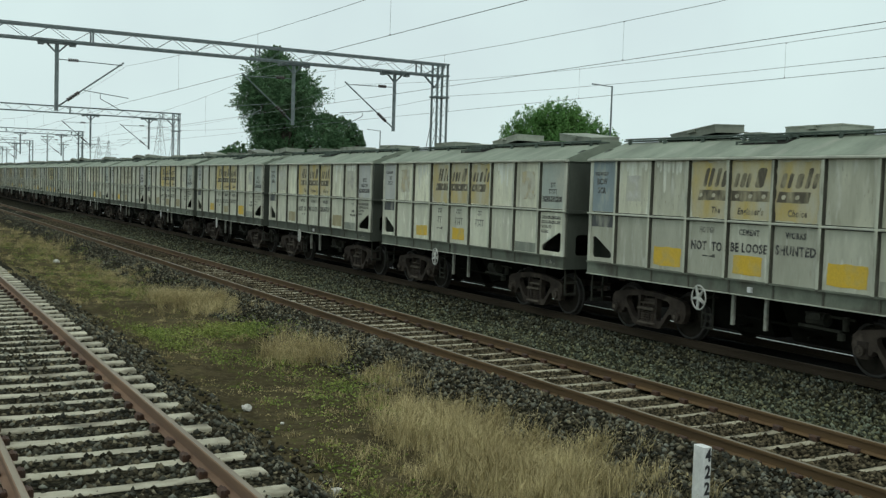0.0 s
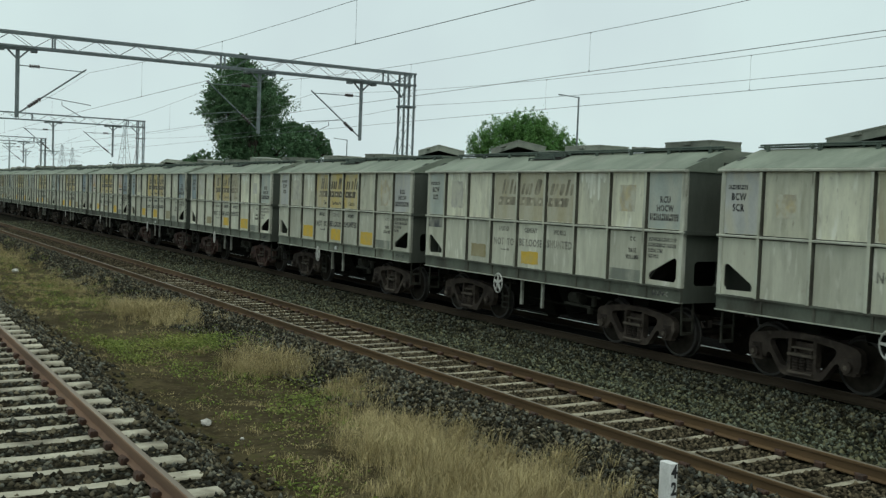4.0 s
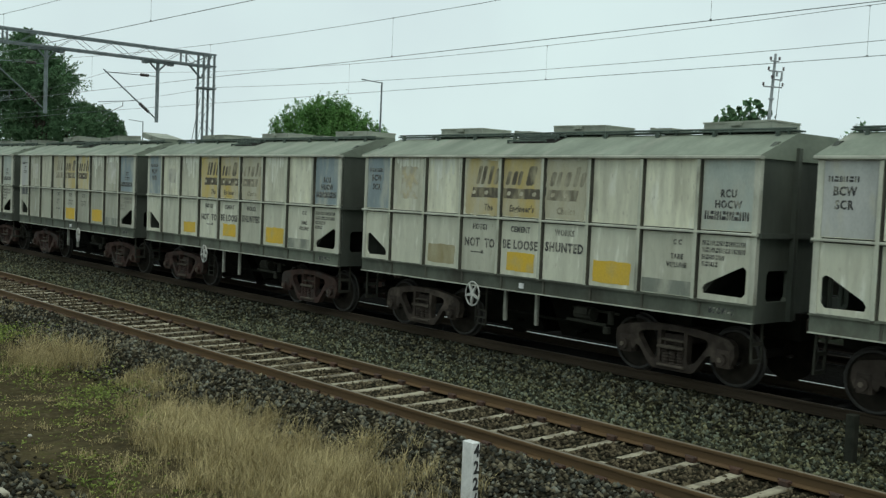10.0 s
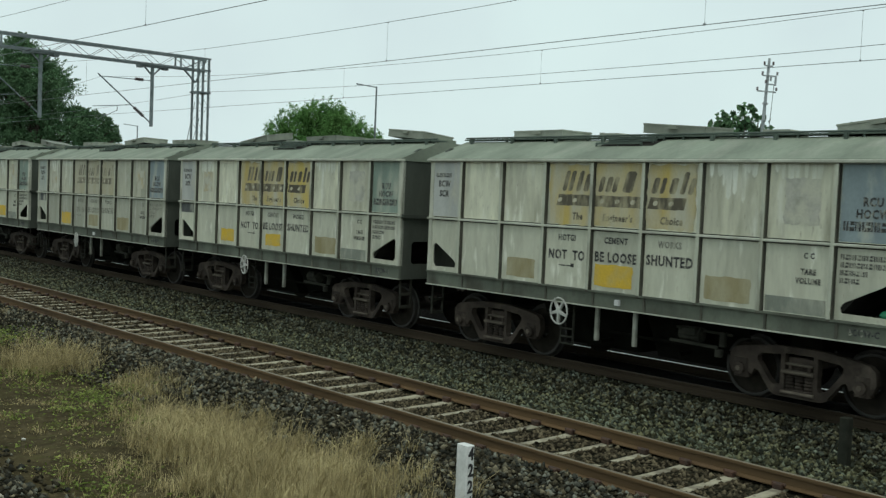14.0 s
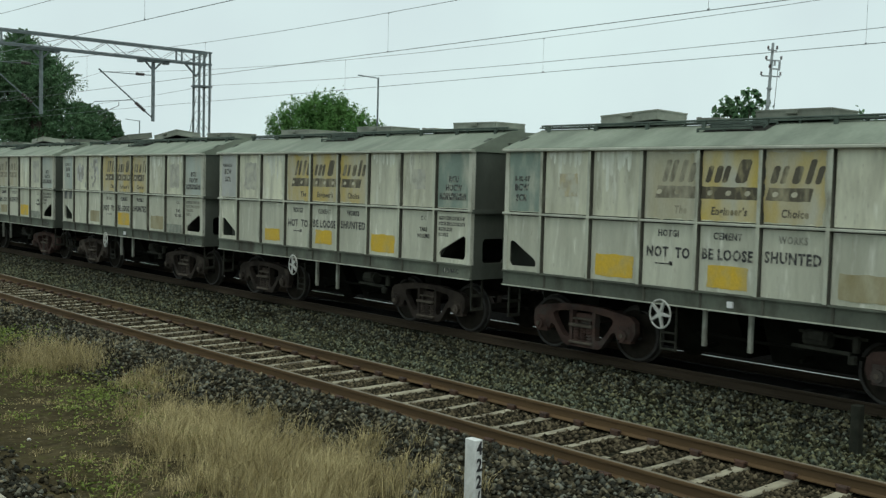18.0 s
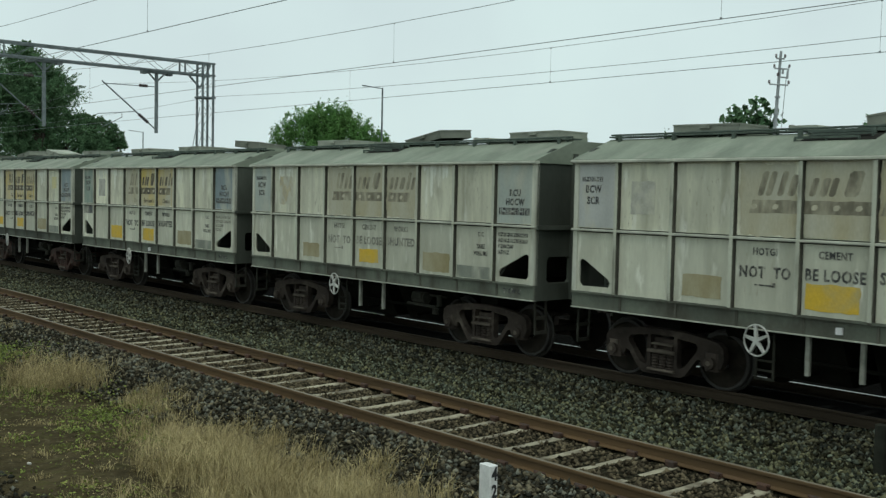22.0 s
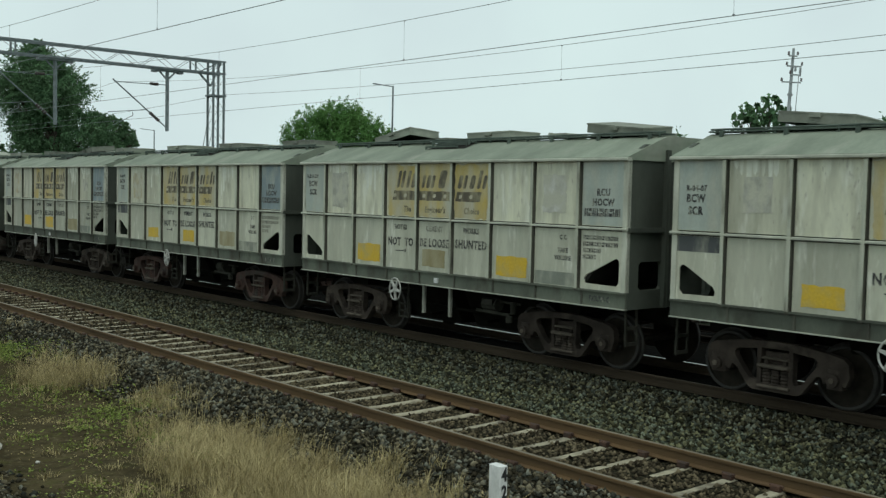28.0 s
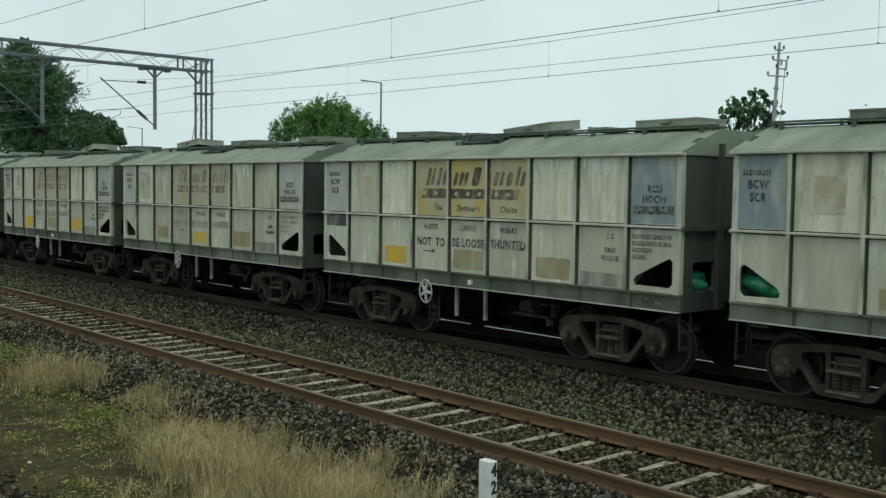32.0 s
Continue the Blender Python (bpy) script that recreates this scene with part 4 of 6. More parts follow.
        b.box((-0.22, min(s * 5.40, s * 5.56), 0.94), (0.22, max(s * 5.40, s * 5.56), 1.26), 0, 0.05)
        me["coupler", s] = b.mesh("coupler", M_BOGIE)
        b = Build()
        for bx in (-1.52, -1.22):
            b.bar((bx, s * 5.0, Z_SILL + 0.05), (bx, s * 5.02, 0.55), 0.035)
        b.bar((-1.52, s * 5.02, 0.58), (-1.22, s * 5.02, 0.58), 0.035, 0.06)
        b.bar((-1.52, s * 5.02, 0.86), (-1.22, s * 5.02, 0.86), 0.035, 0.06)
        me["steps", s] = b.mesh("foot_step", M_GEAR)
    # side ribs: pressed channel posts
    b = Build()
    # shading is painted in: dark channel, pale strip on its front
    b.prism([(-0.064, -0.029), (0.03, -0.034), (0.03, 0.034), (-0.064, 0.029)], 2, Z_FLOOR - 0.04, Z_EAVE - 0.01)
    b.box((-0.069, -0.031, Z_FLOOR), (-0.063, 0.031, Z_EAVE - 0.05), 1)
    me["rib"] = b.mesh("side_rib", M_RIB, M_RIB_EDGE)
    b = Build()
    b.prism([(-0.05, -0.05), (0.05, -0.05), (0.05, 0.05), (-0.05, 0.05)], 2, Z_FLOOR, Z_EAVE - 0.01)
    me["corner"] = b.mesh("corner_post", M_CORNER)
    b = Build()
    b.box((x - 0.065, -HALF_L - 0.02, Z_MID - 0.022), (x + 0.03, HALF_L + 0.02, Z_MID + 0.022), 0, 0.01)
    me["mid"] = b.mesh("mid_rail", M_RAILING)
    # roof: two slopes, a flat deck, the eave lip, cut back at the ends
    b = Build()
    sec = [(-HALF_W - 0.08, Z_EAVE - 0.03), (-HALF_W - 0.08, Z_EAVE + 0.02), (-0.62, Z_DECK - 0.05), (0.62, Z_DECK - 0.05), (HALF_W + 0.08, Z_EAVE + 0.02),
           (HALF_W + 0.08, Z_EAVE - 0.03)]
    b.prism(sec, 1, -HALF_L - 0.03, HALF_L + 0.03)
    me["roof"] = b.mesh("roof", M_ROOF)
    b = Build()
    b.box((x - 0.10, -HALF_L - 0.04, Z_EAVE - 0.045), (x + 0.02, HALF_L + 0.04, Z_EAVE + 0.012), 0, 0.012)
    me["eave"] = b.mesh("eave_lip", M_RAILING)
    # running board and its grab bar along the ridge
    b = Build()
    b.box((-0.70, -HALF_L - 0.02, Z_DECK - 0.025), (-0.40, HALF_L + 0.02, Z_DECK))
    for i in range(9):
        b.box((-0.78, -4.8 + i * 1.2 - 0.03, Z_DECK - 0.13), (-0.72, -4.8 + i * 1.2 + 0.03, Z_DECK))
    me["walk_board"] = b.mesh("running_board", M_GREENISH)
    b = Build()
    slope = (Z_DECK - 0.05 - Z_EAVE - 0.02) / (HALF_W + 0.08 - 0.62)
    for j, (dx, y0, y1) in enumerate(((-0.10, -0.62, 0.62), (-0.24, -0.48, 0.5), (-0.38, -0.34, 0.7))):
        z = dx * slope + 0.05
        b.bar((dx, y0, z), (dx, y1, z), 0.05, 0.035)
        for yy in (y0, (y0 + y1) / 2, y1):
            b.bar((dx, yy, z - 0.08), (dx, yy, z), 0.03)
    # dark sheet below the bars stands for a shaded gap in the roof
    b.add([(-0.06, -0.6, -0.06 * slope + 0.006), (-0.06, 0.6, -0.06 * slope + 0.006), (-0.40, 0.6, -0.40 * slope + 0.006), (-0.40, -0.6, -0.40 * slope + 0.006)], [(0, 1, 2, 3)], 1)
    me["grab"] = b.mesh("roof_step", M_GREENISH, M_OPENING_SHADE)
    b = Build()
    b.tube((-0.66, -HALF_L, Z_DECK + 0.025), (-0.66, HALF_L, Z_DECK + 0.025), 0.02, n=6)
    for i in range(10):
        b.bar((-0.66, -4.95 + i * 1.1, Z_DECK - 0.08), (-0.66, -4.95 + i * 1.1, Z_DECK + 0.03), 0.04)
    me["ridge_rail"] = b.mesh("ridge_rail", M_GREENISH)
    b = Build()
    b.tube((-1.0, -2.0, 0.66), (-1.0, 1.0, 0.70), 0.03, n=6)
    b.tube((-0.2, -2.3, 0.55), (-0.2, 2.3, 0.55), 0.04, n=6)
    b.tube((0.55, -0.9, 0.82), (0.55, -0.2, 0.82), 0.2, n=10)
    # added plate, no rigging: it blocks the bright gap under the wagon
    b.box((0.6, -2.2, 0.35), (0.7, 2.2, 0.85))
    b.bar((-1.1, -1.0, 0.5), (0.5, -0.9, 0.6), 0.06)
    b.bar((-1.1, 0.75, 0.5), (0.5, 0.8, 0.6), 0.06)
    me["rods"] = b.mesh("brake_rigging", M_UNDER_SHADE)
    # hatch: coaming and lid
    b = Build()
    b.box((-0.40, -0.72, Z_DECK - 0.05), (0.40, 0.72, Z_DECK + 0.06))
    me["coaming"] = b.mesh("hatch_coaming", M_ROOF)
    b = Build()
    b.box((-0.45, -0.68, 0.0), (0.45, 0.68, 0.03))
    b.box((-0.44, -0.67, -0.15), (-0.425, 0.67, 0.0))
    b.box((0.425, -0.67, -0.15), (0.44, 0.67, 0.0))
    b.box((-0.425, -0.67, -0.15), (0.425, -0.655, 0.0))
    b.box((-0.425, 0.655, -0.15), (0.425, 0.67, 0.0))
    b.box((-0.5, -0.1, -0.05), (-0.44, 0.1, 0.01))
    me["lid"] = b.mesh("hatch_lid", M_LID)
    b = Build()
    b.box((-0.3, -0.22, Z_DECK + 0.0), (0.3, 0.22, Z_DECK + 0.10), 0, 0.02)
    b.tube((-0.2, 0.3, Z_DECK + 0.0), (-0.2, 0.3, Z_DECK + 0.12), 0.05, n=7)
    me["vent"] = b.mesh("vent_box", M_LID)
    # bogie: cast side frame with two windows, bolster and springs
    half = [(0.0, 0.95), (0.42, 0.94), (0.92, 0.87), (1.12, 0.83), (1.21, 0.75), (1.23, 0.56), (1.17, 0.41), (1.11, 0.43), (1.10, 0.58), (1.02, 0.64), (0.92, 0.62), (0.89, 0.46),
            (0.82, 0.42), (0.77, 0.52), (0.70, 0.50), (0.47, 0.20), (0.38, 0.16), (0.0, 0.16)]
    out = half[:-1] + [(-p, q) for p, q in half[::-1][:-1]]
    win = [(0.31, 0.82), (0.66, 0.78), (0.72, 0.73), (0.71, 0.66), (0.52, 0.41), (0.44, 0.33), (0.34, 0.31), (0.31, 0.37)]
    mid = [(-0.24, 0.28), (0.24, 0.28), (0.24, 0.84), (-0.24, 0.84)]
    me["side_frame"] = plate_with_holes(out, [win[::-1], [(-p, q) for p, q in win], mid], 0, -0.07, 0.07, "side_frame", M_BOGIE)
    b = Build()
    ring = [(0.0, 0.27)] + [(r, 0.275 + i * 0.026) for i in range(10) for r in ((0.058,) if i % 2 else (0.078,))] + [(0.0, 0.52)]
    n = 9
    b.add([(math.cos(2 * math.pi * i / n) * r, math.sin(2 * math.pi * i / n) * r, z) for i in range(n) for r, z in ring],
          [(i * len(ring) + j, ((i + 1) % n) * len(ring) + j, ((i + 1) % n) * len(ring) + j + 1, i * len(ring) + j + 1) for i in range(n) for j in range(len(ring) - 1)])
    me["spring"] = b.mesh("coil_spring", M_BOGIE)
    b = Build()
    b.box((-0.13, -0.27, 0.215), (0.09, 0.27, 0.262), 1, 0.015)
    b.box((-0.14, -0.27, 0.53), (0.05, 0.27, 0.585), 1, 0.015)
    b.box((0.02, -0.22, 0.58), (0.08, 0.22, 0.78), 0, 0.02)
    b.box((-0.08, -0.225, 0.66), (0.05, 0.225, 0.695), 1, 0.012)
    for yy in (-0.16, 0.16):
        b.box((-0.06, yy - 0.03, 0.58), (0.0, yy + 0.03, 0.67), 0, 0.01)
    me["springs"] = b.mesh("spring_nest", M_BOGIE, M_DUST)
    b = Build()
    b.box((-1.10, -0.18, 0.60), (1.10, 0.18, 0.76), 0, 0.04)
    me["bolster"] = b.mesh("bolster", M_BOGIE)
    b = Build()
    b.box((-0.10, -0.13, 0.36), (0.10, 0.13, 0.66), 0, 0.04)
    b.tube((-0.17, 0, 0.5), (-0.10, 0, 0.5), 0.10, n=10)
    b.tube((-0.19, 0, 0.5), (-0.17, 0, 0.5), 0.045, n=6, slot=1)
    me["axle_box"] = b.mesh("axle_box", M_BOGIE, M_DUST)
    # wheelset about its own axle
    b = Build()
    n = 28
    for s in (-1, 1):
        ring = [(s * 0.80, 0.535), (s * 0.83, 0.535), (s * 0.845, 0.50), (s * 0.925, 0.495), (s * 0.937, 0.478), (s * 0.935, 0.44), (s * 0.905, 0.42), (s * 0.885, 0.16), (s * 0.93, 0.13),
                (s * 0.80, 0.13), (s * 0.80, 0.535)]
        v, f, mm = [], [], []
        for i in range(n):
            a = 2 * math.pi * i / n
            v += [(px, math.cos(a) * r, math.sin(a) * r) for px, r in ring[:-1]]
        k = len(ring) - 1
        for i in range(n):
            for j in range(k):
                f.append((i * k + j, i * k + (j + 1) % k, ((i + 1) % n) * k + (j + 1) % k, ((i + 1) % n) * k + j))
                mm.append(1 if j in (1, 2, 3, 4) else 0)
        o = len(b.m)
        b.add(v, f)
        b.m[o:] = mm
        # chalk and cast marks that show the wheel turning
        b.box((min(s * 0.905, s * 0.897), -0.03, 0.24), (max(s * 0.905, s * 0.897), 0.03, 0.36))
    b.tube((-1.15, 0, 0), (1.15, 0, 0), 0.075, n=10)
    me["wheelset"] = b.mesh("wheelset", M_WHEEL, M_TREAD)
    # hand brake wheel: rim, and the spokes that carry it
    n, k = 22, 6
    v = [(math.cos(2 * math.pi * j / k) * 0.015, math.cos(2 * math.pi * i / n) * (0.24 + 0.015 * math.sin(2 * math.pi * j / k)),
          math.sin(2 * math.pi * i / n) * (0.24 + 0.015 * math.sin(2 * math.pi * j / k))) for i in range(n) for j in range(k)]
    f = [(i * k + j, i * k + (j + 1) % k, ((i + 1) % n) * k + (j + 1) % k, ((i + 1) % n) * k + j) for i in range(n) for j in range(k)]
    b = Build()
    b.add(v, f)
    me["handwheel"] = b.mesh("handwheel", M_HANDWHEEL)
    star = []
    for i in range(5):
        a = 2 * math.pi * i / 5 + 0.3
        for da, r in ((-0.07, 0.236), (0.07, 0.236), (0.62, 0.050)):
            star.append((math.cos(a + da) * r, math.sin(a + da) * r))
    b = Build()
    b.prism(star, 0, -0.02, 0.02)
    me["spoke_star"] = b.mesh("spoke_star", M_HANDWHEEL)
    b = Build()
    for yy in (1.09, 1.39):
        b.bar((-1.47, yy, 0.40), (-1.47, yy, 1.25), 0.035, 0.03)
    for zz in (0.42, 0.55, 0.70):
        b.bar((-1.47, 1.09, zz), (-1.47, 1.39, zz), 0.03, 0.03)
    b.tube((-1.66, 1.24, 1.04), (-1.2, 1.24, 1.04), 0.03, n=7)
    me["brake_stand"] = b.mesh("brake_stand", M_GEAR)
    b = Build()
    b.box((-0.036, -0.036, 0.58), (0.036, 0.036, Z_SILL), 0, 0.01)
    me["strut"] = b.mesh("strut", M_STRUT)
    b = Build()
    b.tube((-1.25, -1.15, 0.92), (-1.25, -1.55, 0.92), 0.13, n=10)
    b.tube((-1.25, -1.95, 0.78), (-1.25, -1.95, 1.02), 0.06, n=8)
    b.bar((-1.3, -0.95, 0.78), (-1.3, -1.9, 0.76), 0.05, 0.05)
    b.box((-1.4, -1.5, 0.9), (-1.28, -1.25, 1.05), 0, 0.02)
    b.tube((-1.35, -1.95, 0.62), (-1.35, -1.95, 0.74), 0.07, n=8)
    b.bar((-1.2, -2.1, 0.98), (-1.2, -1.0, 1.0), 0.04, 0.04)
    me["brake_gear"] = b.mesh("brake_gear", M_GEAR)
    b = Build()
    b.box((-0.02, -0.05, -0.05), (0.02, 0.05, 0.05))
    me["tag"] = b.mesh("label_holder", M_TAG)
    # painted areas, a skin 4 mm proud of the plates
    def skin(name, y0, y1, z0, z1, mat):
        q = Build()
        q.box((-0.004, y0, z0), (-0.001, y1, z1))
        return q.mesh(name, mat)

    def ragged(name, y0, y1, z0, z1, mat, seed, rough=0.02, slant=0.0, step=0.09):
        """A thin painted sheet whose border wavers."""
        rng = random.Random(seed)
        ny, nz = max(2, int((y1 - y0) / step)), max(2, int((z1 - z0) / step))
        loop = [(y0 + (y1 - y0) * i / ny, z0) for i in range(ny)] + [(y1, z0 + (z1 - z0) * i / nz) for i in range(nz)]
        loop += [(y1 - (y1 - y0) * i / ny, z1) for i in range(ny)] + [(y0, z1 - (z1 - z0) * i / nz) for i in range(nz)]
        loop = [(p + rng.uniform(-rough, rough) - slant * (q - z0), q + rng.uniform(-rough, rough)) for p, q in loop]
        q = Build()
        q.prism(loop, 0, -0.004, -0.001)
        return q.mesh(name, mat)

    for j, (hw, lo, hi) in enumerate(((0.37, 0.09, 0.45), (0.34, 0.11, 0.44), (0.42, 0.08, 0.47), (0.35, 0.10, 0.40))):
        me["patch", j] = ragged("painted_patch", -hw, hw, Z_FLOOR + lo, Z_FLOOR + hi, M_YELLOW, 300 + j, 0.012)
    me["grey_patch"] = skin("painted_patch", -0.50, 0.50, Z_FLOOR + 0.02, Z_FLOOR + 0.26, M_GREYP)
    me["logo", 0] = ragged("logo_field", -0.515, 0.44, Z_MID + 0.05, Z_EAVE - 0.08, M_LOGO[2], 320, 0.03, -0.05)
    me["logo", 1] = ragged("logo_field", -0.515, 0.515, Z_MID + 0.05, Z_EAVE - 0.06, M_LOGO[2], 321, 0.008)
    me["logo", 2] = ragged("logo_field", -0.47, 0.515, Z_MID + 0.05, Z_EAVE - 0.08, M_LOGO[2], 322, 0.025)
    me["plate", 1] = skin("number_plate_field", -0.43, 0.43, Z_MID + 0.05, Z_EAVE - 0.045, M_PLATE["b"])
    me["plate", -1] = skin("number_plate_field", -0.485, 0.485, Z_MID + 0.05, Z_EAVE - 0.045, M_PLATE["b"])
    me["band"] = skin("dark_band", -0.43, 0.43, Z_MID - 0.30, Z_MID - 0.045, M_BAND)
    # the painted trade sign, worn: plain leaning blocks of its colour
    def leaning(q, y0, y1, z0, z1, slot=0, lean=0.28):
        def at(y, z):
            return (-0.006, y - lean * (z - Z_MID - 0.66), z)

        c = min(0.04, (y0 - y1) * 0.25)
        q.add([at(y0 - c, z0), at(y1 + c, z0), at(y1, z0 + c), at(y1, z1 - c), at(y1 + c, z1), at(y0 - c, z1), at(y0, z1 - c), at(y0, z0 + c)], [tuple(range(8))], slot)

    low, small, tall = Z_MID + 0.66, Z_MID + 0.93, Z_MID + 1.03
    signs = ([(0.17, 0.07, tall), (0.03, -0.07, tall), (-0.16, -0.26, tall), (-0.33, -0.45, tall - 0.05)],
             [(0.46, 0.36, small), (0.30, 0.18, small), (0.15, 0.05, small), (-0.08, -0.30, tall)],
             [(0.44, 0.32, small), (0.27, 0.18, small), (0.08, -0.06, small), (-0.14, -0.24, tall), (-0.30, -0.40, small)])
    for j, spec in enumerate(signs):
        q = Build()
        for y0, y1, z1 in spec:
            leaning(q, y0, y1, low, z1)
        for c in ((0.22, -0.14), (0.36, 0.02, -0.32), (0.34, 0.02))[j]:
            leaning(q, c, c - 0.10, Z_MID + 0.455, Z_MID + 0.535, 1)
        me["strokes", j] = q.mesh("sign_lettering", M_BROWN[2], M_BROWN_PALE)
    me["logo_band", 0] = ragged("logo_band", -0.50, 0.30, Z_MID + 0.395, Z_MID + 0.595, M_BROWN[2], 330, 0.006, 0.28)
    me["logo_band", 1] = ragged("logo_band", -0.515, 0.515, Z_MID + 0.395, Z_MID + 0.595, M_BROWN[2], 331, 0.006)
    me["logo_band", 2] = ragged("logo_band", -0.24, 0.50, Z_MID + 0.395, Z_MID + 0.595, M_BROWN[2], 332, 0.006, 0.28)
    # writing that cannot be read: bars
    def bars(q, y0, y1, z, h, w, gap):
        """A row of letter-sized bars, some of them broken, from y0 down to y1."""
        y, c = y0, 0
        while y - w > y1:
            wide = w * (0.55 if c % 4 == 2 else 1.0)
            if c % 3 == 1:
                q.box((-0.006, y - wide, z), (-0.005, y, z + h * 0.42))
                q.box((-0.006, y - wide, z + h * 0.62), (-0.005, y - wide * 0.2, z + h))
            else:
                q.box((-0.006, y - wide, z), (-0.005, y - wide * 0.62, z + h))
                q.box((-0.006, y - wide * 0.38, z), (-0.005, y, z + h))
            y -= wide + gap
            c += 1

    q = Build()
    bars(q, 0.43, -0.45, Z_MID + 0.21, 0.14, 0.078, 0.012)
    me["number_marking"] = q.mesh("number_marking", M_INK)
    q = Build()
    bars(q, 0.32, -0.22, Z_MID + 0.86, 0.085, 0.07, 0.016)
    me["date_marking"] = q.mesh("date_marking", M_INK)
    q = Build()
    for r, w1 in enumerate((-0.42, -0.36, -0.02, 0.08)):
        bars(q, 0.44, w1, Z_MID - 0.21 - r * 0.115, 0.078, 0.055, 0.013)
    me["data_marking"] = q.mesh("data_marking", M_INK_OLD)
    # words in a script with a head line: bars hung from a line
    for j, (top, big) in enumerate(((3, 2), (4, 4), (3, 4))):
        q = Build()
        for n, z, h in ((top, Z_MID - 0.26, 0.11), (big, Z_MID - 0.56, 0.17)):
            y = n * h * 0.33
            q.box((-0.006, -y, z + h), (-0.005, y, z + h + 0.02))
            for c in range(n):
                yc = y - (c + 0.25) * h * 0.66
                q.box((-0.006, yc - 0.02, z), (-0.005, yc, z + h))
                if c % 2 == 0:
                    q.box((-0.006, yc, z + h * 0.3), (-0.005, yc + h * 0.3, z + h * 0.45))
        me["script", j] = q.mesh("stencil", M_INK_MID)
    q = Build()
    for n, z, h in ((3, 0.56, 0.10), (5, 0.40, 0.10)):
        y = n * h * 0.36
        q.box((-0.006, -y, Z_MID + z + h), (-0.005, y, Z_MID + z + h + 0.02))
        for c in range(n):
            yc = y - (c + 0.3) * h * 0.72
            q.box((-0.006, yc - 0.02, Z_MID + z), (-0.005, yc, Z_MID + z + h))
            if c % 2:
                q.box((-0.006, yc, Z_MID + z + h * 0.3), (-0.005, yc + h * 0.32, Z_MID + z + h * 0.48))
    me["plate_script"] = q.mesh("plate_script", M_INK)
    # pale curtains that have run down from the eaves
    for j in range(3):
        q = Build()
        rng = random.Random(400 + j)
        y, top = 0.46, Z_EAVE - 0.05
        n = 0
        while y > -0.36:
            wide = rng.uniform(0.05, 0.13)
            tip = top - rng.uniform(0.12, 0.40) * (1.9 if rng.random() < 0.3 else 1.0)
            d = -0.0025 - 0.0001 * (n % 2)
            q.add([(d, y, top), (d, y - wide, top), (d, y - wide * 0.9, tip + 0.07), (d, y - wide * 0.55, tip), (d, y - wide * 0.2, tip + 0.05)], [(0, 4, 3, 2, 1)])
            y -= wide * rng.choice((0.85, 1.0, 1.6))
            n += 1
        me["run", j] = q.mesh("paint_run", M_RUN)
    q = Build()
    q.box((-0.006, -0.17, 0.0), (-0.005, 0.17, 0.022))
    q.box((-0.006, -0.19, -0.012), (-0.005, -0.12, 0.055))
    me["underline"] = q.mesh("painted_mark", M_INK_MID)
    q = Build()
    q.box((-0.004, -0.40, Z_MID + 0.12), (-0.001, 0.40, Z_EAVE - 0.07))
    me["poster"] = q.mesh("poster", M_POSTER)
    # what is left of older posters: faded sheets with torn edges
    for j, (hw, z0, z1, wild) in enumerate(((0.25, 0.34, 0.90, 0.008), (0.29, 0.28, 0.98, 0.022), (0.22, 0.40, 0.82, 0.01), (0.32, 0.22, 1.02, 0.03))):
        me["remains", j] = ragged("poster_scrap", -hw, hw, Z_MID + z0, Z_MID + z1, M_SMEAR, 80 + j, wild, 0.0, 0.07)
    q = Build()
    for j in range(7):
        a, c = 0.30 - j * 0.1, 0.30 - j * 0.1 + 0.13
        top = Z_MID + 0.98 - abs(j - 3) * 0.13
        q.add([(-0.006 - 0.0004 * j, c, Z_MID + 0.42), (-0.006 - 0.0004 * j, a, Z_MID + 0.42), (-0.006 - 0.0004 * j, a + 0.03, top), (-0.006 - 0.0004 * j, c - 0.05, top - 0.09)], [(0, 1, 2, 3)])
    q.box((-0.009, -0.26, Z_MID + 0.26), (-0.005, 0.26, Z_MID + 0.34), 1)
    me["poster_shape"] = q.mesh("poster_shape", M_POSTER_INK, M_INK)
    # torn bare spots: ragged flakes
    for j in range(4):
        q = Build()
        rng = random.Random(60 + j)
        cy, cz = rng.uniform(-0.15, 0.15), rng.uniform(Z_MID + 0.55, Z_MID + 0.85)
        for c in range(16):
            py, pz = cy + rng.gauss(0, 0.16), cz + rng.gauss(0, 0.2)
            r = abs(rng.gauss(0, 0.06)) + 0.02
            if abs(py) + r < 0.47 and Z_MID + 0.12 < pz - r and pz + r * 1.6 < Z_EAVE - 0.08:
                q.add([(-0.005 - 0.0003 * c, py + math.cos(a) * r * rng.uniform(0.35, 1.3), pz + math.sin(a) * r * rng.uniform(0.4, 1.7)) for a in np.linspace(0, 5.7, 9)],
                      [tuple(range(9))])
        me["torn", j] = q.mesh("torn_spot", M_PEEL if j % 2 == 0 else M_PEEL_DARK)
    # sacks stowed in a hopper end
    rng = random.Random(9)
    bm = bmesh.new()
    bmesh.ops.create_icosphere(bm, subdivisions=3, radius=1.0)
    for v in bm.verts:
        v.co *= 1 + 0.12 * noise.noise(v.co * 2.2)
    sk = bpy.data.meshes.new("sack")
    bm.to_mesh(sk)
    bm.free()
    sk.materials.append(M_SACK)
    sk.polygons.foreach_set("use_smooth", [True] * len(sk.polygons))
    me["sack"] = sk
    return me


